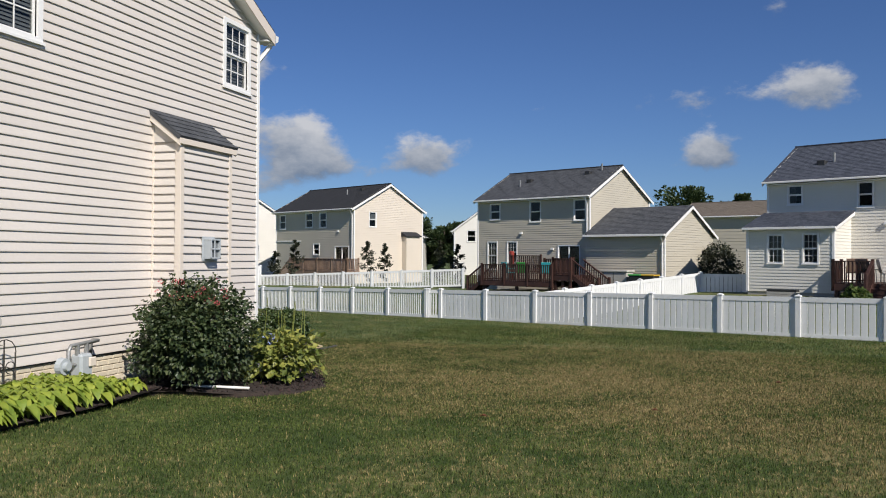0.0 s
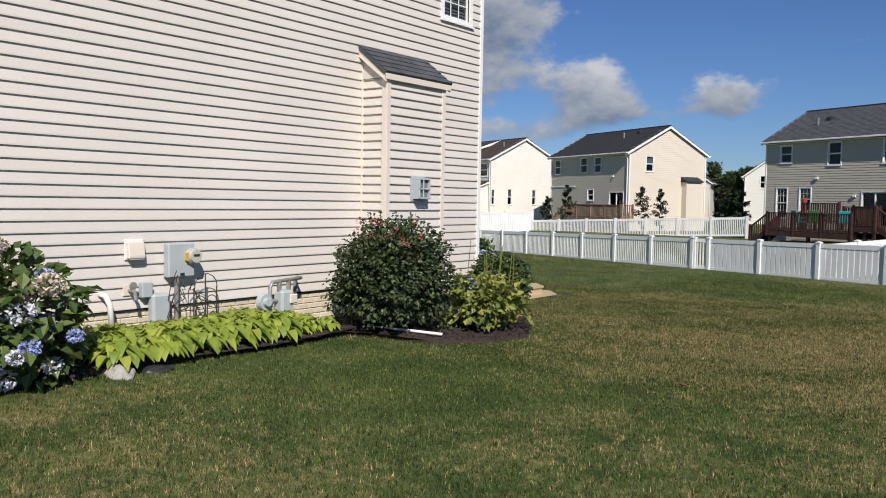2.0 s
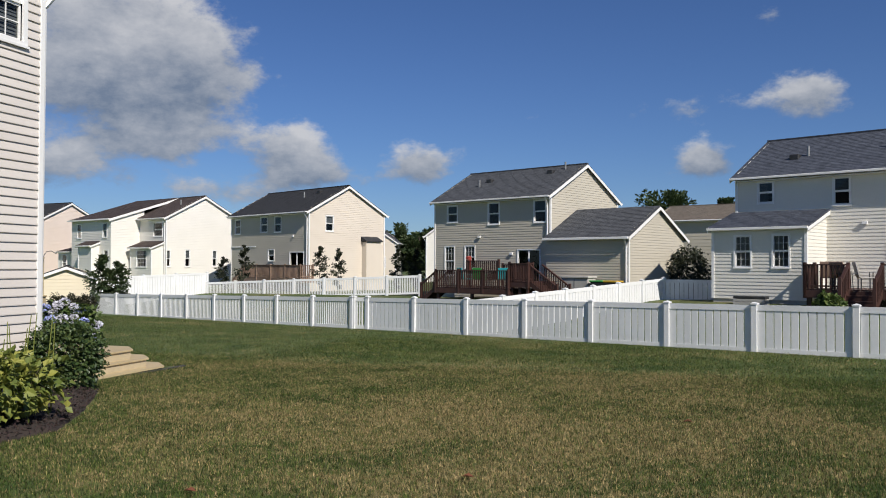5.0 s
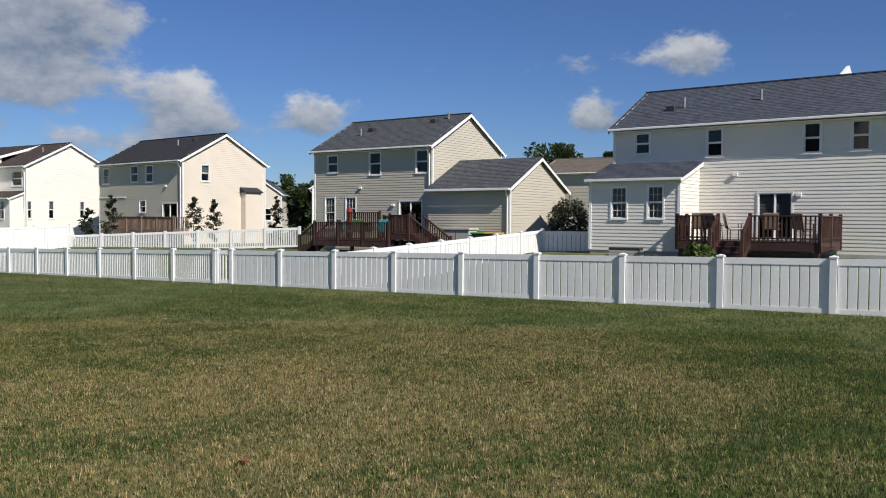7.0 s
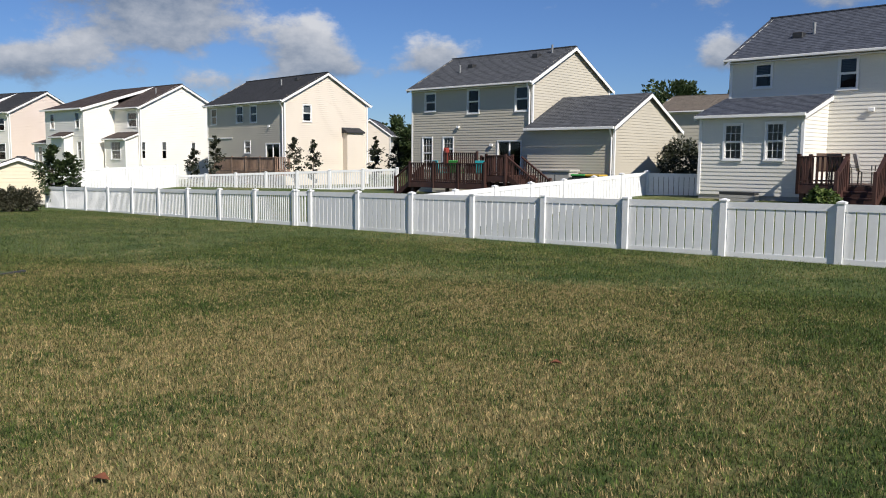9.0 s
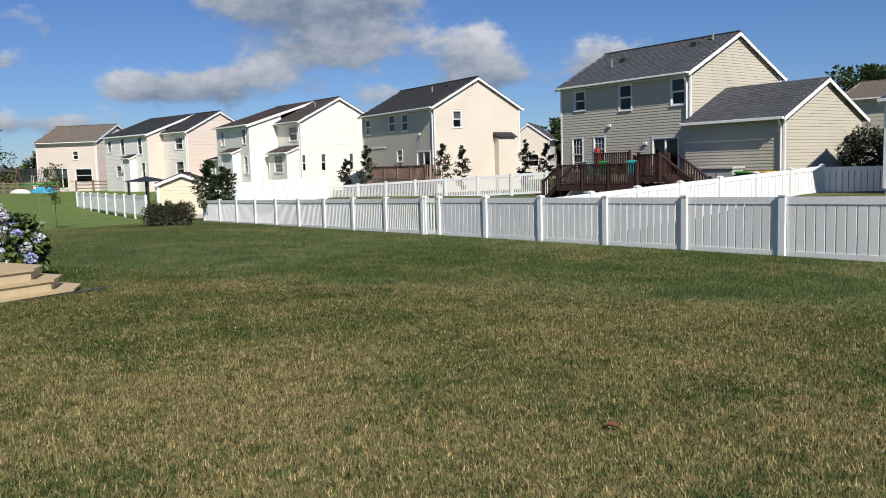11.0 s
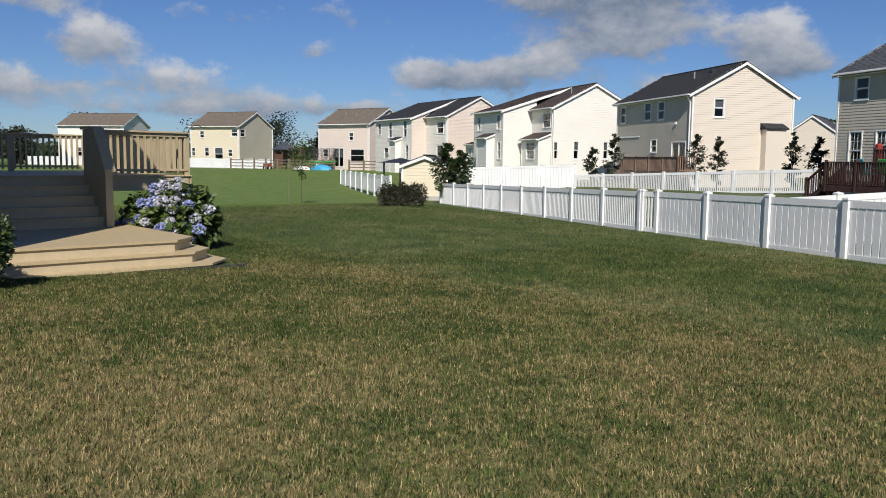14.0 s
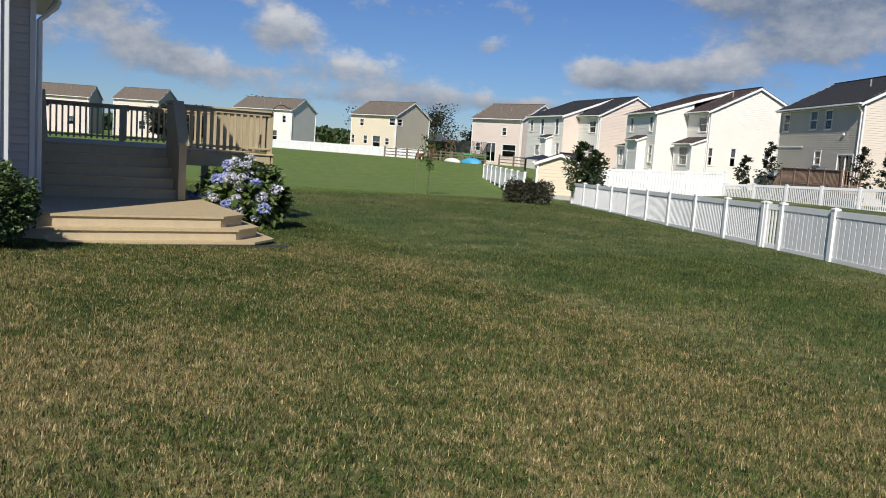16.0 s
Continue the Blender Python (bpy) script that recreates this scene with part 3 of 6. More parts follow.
    tube(bm, [(0.08, D / 2 + 0.02, ze - 0.1), (0.08, D / 2 + 0.0, ze - 0.2), (0.1, w + 0.07, ze - 0.5), (0.1, w + 0.07, base)], 0.04, sides=6)
    part("downspout", bm, TRIM, h)
    # pipes and box vents on the garden slope
    for a, k, big in vents:
        y0, z0 = D / 2 * (1 - k), ze + (zr - ze) * k
        bm = bmesh.new()
        if big:
            box(bm, a - 0.18, a + 0.18, y0 - 0.18, y0 + 0.18, z0 - 0.1, z0 + 0.13, bevel=0.03)
        else:
            tube(bm, [(a, y0, z0 - 0.1), (a, y0, z0 + 0.38)], 0.05, sides=8)
        part("roof_vent", bm, BLACK if big else PIPE_GREY, rf)
    box_part("foundation", (-0.02, L + 0.02, -w - 0.02, w + 0.02, base - 0.9, base), CONCRETE, h, bevel=0)
    return h


# ---- ground ----


def ground():
    s = np.sinh(np.linspace(-6.2, 6.2, 241))
    xs, ys = s / s[-1] * 2400 - 3, s / s[-1] * 2400 + 14
    verts = [(x, y, ground_z(x, y)) for y in ys for x in xs]
    n = len(xs)
    faces = [(j * n + i, j * n + i + 1, (j + 1) * n + i + 1, (j + 1) * n + i) for j in range(n - 1) for i in range(n - 1)]
    ob = link("ground", mesh_from("ground", verts, faces, LAWN), LAWN)
    for p in ob.data.polygons:
        p.use_smooth = True
    tagged(ob, "mown lawn, patchy green with dry straw spots", "lawn", kind="structure")


ground()


BED = [(-8.5, 3.0), (-7.4, 3.2), (-7.22, 4.4), (-7.25, 5.5), (-7.38, 6.5), (-7.55, 7.5), (-7.2, 8.1), (-6.45, 8.45), (-5.95, 9.0), (-5.9, 9.8), (-6.35, 10.6), (-6.9, 11.5), (-7.4, 12.2), (-8.5, 12.2)]


def grass_blades():
    """Short blades over the lawn that is walked and looked across."""
    rs = np.random.RandomState(3)
    out_v = []
    zones = (((-8.6, 3.4, 0.6, 8.2), 400000, 0.042), ((-9.6, 4.8, 7.2, 17.7), 1000000, 0.044), ((-9, 9, 16.6, 24.6), 180000, 0.055), ((3.8, 9, 8, 17.6), 70000, 0.05), ((-14, -8.4, 15.2, 18.5), 45000, 0.045), ((-29, -8, 16.5, 34.5), 230000, 0.06), ((-9, 1, 17.4, 31), 90000, 0.06))
    for (x0, x1, y0, y1), n, ln in zones:
        x, y = rs.uniform(x0, x1, n), rs.uniform(y0, y1, n)
        keep = (y < 28.2 - (x + 10.15) * 0.46) & ~((x < -8.6) & (y > 12.2) & (y < 15.86))
        # none inside the planting bed
        inside = np.zeros(n, bool)
        for (xa, ya), (xb, yb) in zip(BED, BED[1:] + BED[:1]):
            if ya != yb:
                inside ^= ((ya > y) != (yb > y)) & (x < (xb - xa) * (y - ya) / (yb - ya) + xa)
        keep &= ~inside
        # thinning out towards the rim of each stretch
        rim = np.minimum(np.minimum(x - x0, x1 - x), np.minimum(y - y0, y1 - y))
        keep &= rs.uniform(0, 1, n) < np.clip(rim / 1.0, 0, 1)
        x, y = x[keep], y[keep]
        ease = lambda v: np.clip(v, 0, 1) ** 2 * (3 - 2 * np.clip(v, 0, 1))
        z = 3.0 * np.tanh((-0.02 * (y + 1.2) + 0.009 * (x + 0.4)) / 3.0) + 0.09 * ease((-6.4 - x) / 1.3) * ease((13.0 - y) / 1.5)
        k = len(x)
        ang, lean, le = rs.uniform(0, math.tau, k), rs.uniform(0.35, 1.55, k), ln * rs.uniform(0.5, 1.25, k)
        wd = 0.0031 * rs.uniform(0.7, 1.6, k)
        dx, dy = np.cos(ang), np.sin(ang)
        a = np.stack([x - dy * wd, y + dx * wd, z - 0.004], -1)
        b = np.stack([x + dy * wd, y - dx * wd, z - 0.004], -1)
        c = np.stack([x + dx * le * lean * 0.7, y + dy * le * lean * 0.7, z + le * (1.15 - 0.55 * lean)], -1)
        out_v.append(np.stack([a, b, c], 1).reshape(-1, 3))
    v = np.concatenate(out_v)
    me = bpy.data.meshes.new("grass")
    k = len(v) // 3
    me.vertices.add(len(v))
    me.vertices.foreach_set("co", v.astype(np.float32).ravel())
    me.loops.add(len(v))
    me.loops.foreach_set("vertex_index", np.arange(len(v), dtype=np.int32))
    me.polygons.add(k)
    me.polygons.foreach_set("loop_start", np.arange(0, len(v), 3, dtype=np.int32))
    me.update(calc_edges=True)
    ob = link("grass", me, BLADES)
    tagged(ob, "short mown grass blades, green and straw", "grass", kind="stuff")


grass_blades()

# ---- our house ----
WX, Y0, Y1, ZB, ZE = -8.5, -1.0, 12.24, 0.27, 5.72
YM, ZR = (Y0 + Y1) / 2, 5.72 + (12.24 + 1.0) / 2 * 0.5
LAP = 0.124


def own_house():
    h = thing("house", "cream vinyl-sided two-storey house, the one walked past", "house")
    f = lambda a, n, z: (WX + n, a, z)
    holes = [(11.16, 11.87, 4.52, 5.56), (6.15, 7.05, 4.24, 5.5)]
    bay_hole = (9.12, 10.55, ZB, 3.45)
    top = lambda z: (Y0, Y1) if z <= ZE else (YM - (ZR - z) / 0.5, YM + (ZR - z) / 0.5)
    wall(h, f, Y0, Y1, ZB, ZE, holes, SIDING_OWN, LAP, 0.021, top, [(Y0, ZE), (Y1, ZE), (YM, ZR)], label="cream lapped vinyl side wall", pieces=True)
    for q in holes:
        window(h, f, *q, grid=True, trim=0.075, blind=0.98)
    # rear wall towards the deck, in shade
    g = lambda a, n, z: (a, Y1 + n, z)
    door = (-14.6, -12.8, 0.64, 2.72)
    wall(h, g, -20, WX, ZB, ZE, [door, (-11.4, -10.5, 4.4, 5.5)], SIDING_OWN, LAP, 0.02, name="rear_wall")
    window(h, g, *door, kind="slide", blind=0)
    window(h, g, -11.4, -10.5, 4.4, 5.5)
    b = lambda a, n, z: (-20 - n, a, z)
    wall(h, b, Y0, Y1, ZB, ZE, [], SIDING_OWN, LAP * 2, 0.02, top, [(Y0, ZE), (Y1, ZE), (YM, ZR)], name="far_wall")
    c = lambda a, n, z: (a, Y0 - n, z)
    wall(h, c, -20, WX, ZB, ZE, [], SIDING_OWN, LAP * 2, 0.02, name="front_wall")
    # added floor and inner wall, coloured dark to stand for unlit rooms
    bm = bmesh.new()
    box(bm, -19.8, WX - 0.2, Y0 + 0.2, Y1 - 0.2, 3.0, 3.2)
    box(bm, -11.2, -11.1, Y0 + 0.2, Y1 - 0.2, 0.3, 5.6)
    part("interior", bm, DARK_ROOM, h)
    for y, s in ((Y1, 1), (Y0, -1)):
        box_part("corner_board", (WX - 0.07, WX + 0.03, y - 0.05, y + 0.03, ZB, ZE), TRIM, h)
    # roof
    bm = bmesh.new()
    o = 0.24
    for s, y in ((1, Y1 + o), (-1, Y0 - o)):
        roof_plane(bm, (WX + 0.2, y, ZE - o * 0.5 + 0.12), (-20.3, y, ZE - o * 0.5 + 0.12), (WX + 0.2, YM, ZR + 0.12))
    rf = part("roof", bm, ROOF_GREY, h, fix=False)
    for s, y in ((1, Y1 + o), (-1, Y0 - o)):
        bm = bmesh.new()
        ze = ZE - o * 0.5
        prism(bm, [(YM, ZR + 0.07), (y, ze + 0.07), (y, ze - 0.14), (YM, ZR - 0.14)], 0, 0.02, lambda u, n, z: (WX + 0.2 + n, u, z))
        part("rake_board", bm, TRIM_CREAM, rf)
        bm = bmesh.new()
        prism(bm, [(YM, ZR - 0.11), (y, ze - 0.11), (y, ze - 0.13), (YM, ZR - 0.13)], -0.22, 0.0, lambda u, n, z: (WX + 0.2 + n, u, z))
        part("soffit", bm, TRIM, rf)
        bm = bmesh.new()
        prism(bm, [(y - s * 0.01, ze + 0.05), (y + s * 0.12, ze + 0.05), (y + s * 0.10, ze - 0.04), (y + s * 0.05, ze - 0.08), (y - s * 0.01, ze - 0.08)], WX + 0.22, -20.3, lambda u, n, z: (n, u, z))
        part("gutter", bm, TRIM, h, "white seamless gutter")
        box_part("soffit", (-20.2, WX + 0.18, min(y, y - s * o), max(y, y - s * o), ze - 0.1, ze - 0.08), TRIM, h, bevel=0)
    bm = bmesh.new()
    tube(bm, [(WX + 0.12, Y1 + o + 0.05, ZE - 0.15), (WX + 0.1, Y1 + o, ZE - 0.27), (WX - 0.06, Y1 + 0.08, ZE - 0.6), (WX - 0.06, Y1 + 0.08, 0.1)], 0.045, sides=6)
    part("downspout", bm, TRIM, h, "white downspout at the corner")
    # shallow one-storey bump-out behind, at the foot of the deck
    bx, by, bz = -11.42, 12.80, 2.94
    bo = box_part("rear_bump_out", (-13.4, bx - 0.02, Y1 - 0.05, by - 0.02, ZB - 0.6, bz), SIDING_OWN, h, "shaded rear bump-out", bevel=0)
    for fm, a0, a1 in ((lambda a, n, z: (bx - 0.02 + n, a, z), Y1 + 0.02, by), (lambda a, n, z: (a, by - 0.02 + n, z), -13.4, bx)):
        for q in courses(a0, a1, ZB, bz, [], LAP):
            bm = bmesh.new()
            board_faces(bm, fm, q, 0.024)
            part("siding_board", bm, SIDING_OWN, bo, fix=False)
    box_part("corner_board", (bx - 0.06, bx + 0.02, by - 0.06, by + 0.02, ZB, bz), TRIM, bo)
    bm = bmesh.new()
    roof_plane(bm, (bx + 0.2, by + 0.28, bz + 0.06), (-13.6, by + 0.28, bz + 0.06), (bx + 0.2, Y1 + 0.02, bz + 0.45), step=0.14)
    part("roof", bm, ROOF_GREY, bo, fix=False)
    box_part("soffit", (-13.5, bx + 0.18, by - 0.02, by + 0.26, bz - 0.03, bz), TRIM, bo, bevel=0)
    box_part("rake_board", (bx + 0.16, bx + 0.19, Y1 + 0.02, by + 0.27, bz - 0.04, bz + 0.12), TRIM_CREAM, bo)
    bm = bmesh.new()
    prism(bm, [(by + 0.27, bz + 0.08), (by + 0.39, bz + 0.08), (by + 0.37, bz), (by + 0.32, bz - 0.05), (by + 0.27, bz - 0.05)], bx + 0.22, -13.6, lambda u, n, z: (n, u, z))
    part("gutter", bm, TRIM, bo, "white seamless gutter")
    bm = bmesh.new()
    tube(bm, [(bx + 0.12, by + 0.32, bz - 0.04), (bx + 0.1, by + 0.28, bz - 0.14), (bx - 0.02, by + 0.07, bz - 0.34), (bx - 0.02, by + 0.07, 0.0)], 0.045, sides=6)
    part("downspout", bm, TRIM, bo, "white downspout at the corner")
    # chimney chase standing out from the side wall
    ch = part("chimney_chase", (lambda q: (box(q, WX - 0.02, -8.03, 9.30, 10.60, ZB - 0.02, 3.28), q)[1])(bmesh.new()), SIDING_OWN, h, "boxed-out chase with a little shingled roof")
    for fm, a0, a1 in ((lambda a, n, z: (-8.03 + n, a, z), 9.30, 10.60), (lambda a, n, z: (a, 9.30 - n, z), WX, -8.03), (lambda a, n, z: (a, 10.60 + n, z), WX, -8.03)):
        for q in courses(a0 + 0.03, a1 - 0.03, ZB, 3.26, [], LAP):
            bm = bmesh.new()
            board_faces(bm, fm, q, 0.027)
            part("siding_board", bm, SIDING_OWN, ch, fix=False)
    for y in (9.30, 10.60):
        box_part("corner_board", (-8.10, -8.0, y - 0.055 if y > 10 else y - 0.03, y + 0.03 if y > 10 else y + 0.055, ZB, 3.27), TRIM_CREAM, ch)
    for y in (9.29, 10.61):
        box_part("inside_corner", (WX - 0.01, WX + 0.035, y - 0.03, y + 0.03, ZB, 3.7), TRIM_CREAM, ch, bevel=0.002)
    bm = bmesh.new()
    roof_plane(bm, (-7.95, 9.19, 3.33), (-7.95, 10.72, 3.33), (WX, 9.19, 3.75), step=0.13)
    part("roof", bm, ROOF_GREY, ch, "small grey-shingled lean-to roof", fix=False)
    box_part("fascia", (-7.98, -7.96, 9.20, 10.71, 3.22, 3.305), TRIM_CREAM, ch)
    for y in (9.20, 10.69):
        bm = bmesh.new()
        prism(bm, [(-7.97, 3.30), (WX, 3.71), (WX, 3.58), (-7.97, 3.19)], y, y + 0.02, lambda u, n, z: (u, n, z))
        part("rake_board", bm, TRIM_CREAM, ch)
    bm = bmesh.new()
    prism(bm, [(-8.03, 3.26), (WX, 3.26), (WX, 3.66)], 9.27, 9.295, lambda u, n, z: (u, n, z))
    part("siding", bm, SIDING_OWN, ch)
    # foundation of moulded brick
    fd = box_part("foundation", (-19.98, WX - 0.03, Y0 + 0.03, Y1 - 0.03, -0.9, ZB), MORTAR, h, "cream painted brick-pattern foundation", bevel=0)
    box_part("foundation_sill", (WX - 0.04, WX + 0.006, Y0, Y1, ZB - 0.02, ZB + 0.012), BLACK, h, bevel=0)
    return h, fd


HOUSE, FOUNDATION = own_house()


def louvre_vent():
    v = thing("wall_vent", "grey louvred fireplace vent on the chase wall", "vent", (-8.005, 9.98, 1.70))
    box_part("flange", (0, 0.012, -0.17, 0.17, -0.18, 0.19), METAL_GREY, v)
    box_part("hood", (0.012, 0.14, -0.12, 0.14, 0.13, 0.16), METAL_GREY, v)
    for z in (-0.15, -0.01):
        box_part("crossbar", (0.12, 0.14, -0.12, 0.14, z, z + 0.025), METAL_GREY, v)
    for y in (-0.12, -0.03, 0.115):
        box_part("upright", (0.012 if y != -0.03 else 0.12, 0.14, y, y + 0.022, -0.15, 0.13), METAL_GREY, v)
    box_part("core", (0.012, 0.10, -0.09, 0.11, -0.15, 0.12), BLIND, v, "pale inner box")


louvre_vent()


def wall_gear():
    x = WX + 0.022
    v = thing("dryer_vent", "pale hooded dryer vent on the siding", "vent", (x, 5.615, 0.935))
    box_part("base", (0, 0.015, -0.115, 0.115, -0.115, 0.115), TRIM, v)
    bm = bmesh.new()
    prism(bm, [(0.015, 0.10), (0.06, 0.085), (0.085, -0.07), (0.08, -0.10), (0.015, -0.10)], -0.1, 0.1, lambda u, n, z: (u, n, z))
    bmesh.ops.bevel(bm, geom=bm.edges[:], offset=0.008, segments=1, affect="EDGES")
    part("hood", bm, TRIM_CREAM, v)
    box_part("flap", (0.03, 0.075, -0.085, 0.085, -0.112, -0.1), METAL_GREY, v, bevel=0.002)
    e = thing("electric_meter", "grey electric meter box with a round glass dial", "meter", (x, 6.17, 0.79))
    box_part("cabinet", (0, 0.11, -0.18, 0.17, -0.19, 0.2), METAL_GREY, e, bevel=0.012)
    bm = bmesh.new()
    tube(bm, [(0.11, 0.13, 0.05), (0.16, 0.13, 0.05)], 0.095, 0.092, 18)
    tube(bm, [(0.16, 0.13, 0.05), (0.20, 0.13, 0.05)], 0.088, 0.075, 18)
    dial = part("dial", bm, CONCRETE, e, "round pale meter face")
    box_part("register", (0.20, 0.205, 0.09, 0.17, 0.05, 0.075), BLACK, dial, bevel=0)
    box_part("seal", (0.115, 0.165, 0.03, 0.06, 0.0, 0.09), YELLOW_P, e, bevel=0)
    box_part("latch", (0.11, 0.125, -0.03, 0.02, -0.17, -0.14), BLACK, e, bevel=0)
    bm = bmesh.new()
    tube(bm, [(0.07, -0.05, -0.19), (0.07, -0.05, -1.0)], 0.028, sides=8)
    part("conduit", bm, PIPE_GREY, e, "grey conduit pipe")
    b = thing("utility_box", "grey plastic cable box above the hostas", "utility box", (x, 5.9, 0.27))
    box_part("body", (0, 0.12, -0.12, 0.12, -0.24, 0.16), METAL_GREY, b, bevel=0.03)
    box_part("base_plate", (0, 0.05, -0.1, 0.1, -0.5, -0.24), BLACK, b, bevel=0.01)
    j = thing("junction_box", "small grey outlet box with a cover", "outlet", (x, 5.735, 0.48))
    box_part("body", (0, 0.09, -0.065, 0.065, -0.085, 0.085), METAL_GREY, j, bevel=0.008)
    t = thing("hose_tap", "brass garden tap on a white plate", "tap", (x, 5.55, 0.485))
    box_part("plate", (0, 0.015, -0.07, 0.07, -0.06, 0.06), TRIM_CREAM, t)
    bm = bmesh.new()
    tube(bm, [(0.01, 0, 0), (0.1, 0, 0), (0.14, 0.0, -0.02), (0.15, 0, -0.1)], 0.02, sides=8)
    part("spout", bm, PIPE_GREY, t)
    bm = bmesh.new()
    tube(bm, [(0.09, 0, 0.055), (0.105, 0, 0.055)], 0.045, sides=10)
    part("handle", bm, PIPE_GREY, t)
    p = thing("drain_pipe", "white plastic drain pipe bent out of the wall", "pipe", (x, 5.27, 0))
    bm = bmesh.new()
    tube(bm, [(0.0, -0.06, 0.47), (0.07, -0.03, 0.45), (0.1, 0.0, 0.36), (0.1, 0.03, 0.06)], 0.032, sides=10)
    part("pipe", bm, WHITE_PVC, p, shade=True)
    bm = bmesh.new()
    tube(bm, [(0.1, 0.03, 0.07), (0.1, 0.03, -0.25)], 0.04, sides=10)
    part("collar", bm, BLACK, p)
    # cables tangled below the meter
    for i in range(5):
        r = RNG
        bm = bmesh.new()
        y, z = 6.0 + r.uniform(-0.02, 0.35), 0.6
        pts = []
        for k in range(9):
            pts.append((x + 0.08 + r.uniform(0, 0.14), y + 0.09 * math.sin(k * 0.9 + i) + r.uniform(-0.03, 0.03), 0.62 - k * 0.1 + 0.07 * math.cos(k * 1.7 + i * 2)))
        tube(bm, pts, 0.005, sides=5)
        tagged(part("cable", bm, WIRE, shade=True), "thin black cable hanging in loops below the meter", "cable", "cables below the meter")
    # scrolled wire trellis
    tr = thing("trellis", "black scrolled wire trellis leaning on the wall", "trellis", (x + 0.16, 6.45, -0.15))
    for y in (-0.16, 0.0, 0.16):
        bm = bmesh.new()
        tube(bm, [(0, y, 0), (0, y, 0.62 if y else 0.78)], 0.008, sides=6)
        part("upright", bm, WIRE, tr)
    for k, (cy, cz, rr) in enumerate(((0, 0.62, 0.16), (0, 0.32, 0.15), (-0.08, 0.45, 0.07), (0.08, 0.45, 0.07), (0, 0.15, 0.12))):
        bm = bmesh.new()
        tube(bm, [(0.01, cy + rr * math.cos(a / 10 * math.tau * 0.75), cz + rr * math.sin(a / 10 * math.tau * 0.75)) for a in range(11)], 0.006, sides=5)
        part("scroll", bm, WIRE, tr)
    # gas meter
    g = thing("gas_meter", "grey gas meter with regulator and pipes", "meter", (x + 0.2, 7.5, -0.2))
    bm = bmesh.new()
    tube(bm, [(0, -0.1, 0), (0, -0.1, 0.6), (0, -0.06, 0.66), (0, 0.1, 0.67), (0, 0.42, 0.69), (-0.12, 0.46, 0.68), (-0.16, 0.46, 0.6), (-0.16, 0.46, 0.45)], 0.026, sides=8)
    part("pipe", bm, PIPE_GREY, g, shade=True)
    bm = bmesh.new()
    box(bm, -0.09, 0.09, 0.02, 0.24, 0.24, 0.55, bevel=0.03)
    part("meter_body", bm, METAL_GREY, g)
    box_part("index", (0.09, 0.12, 0.14, 0.26, 0.38, 0.5), TRIM_CREAM, g, bevel=0.01)
    for y in (0.05, 0.21):
        bm = bmesh.new()
        tube(bm, [(0, y, 0.53), (0, y, 0.68)], 0.03, sides=8)
        part("union", bm, PIPE_GREY, g)
    bm = bmesh.new()
    tube(bm, [(-0.02, -0.2, 0.42), (0.05, -0.2, 0.42)], 0.115, 0.1, 16)
    tube(bm, [(0.05, -0.2, 0.42), (0.10, -0.2, 0.42)], 0.06, 0.05, 12)
    part("regulator", bm, METAL_GREY, g, "round grey regulator")
    bm = bmesh.new()
    tube(bm, [(0.0, -0.2, 0.42), (0.0, 0.05, 0.42)], 0.024, sides=8)
    part("branch", bm, PIPE_GREY, g)


wall_gear()

# ---- own deck and steps ----


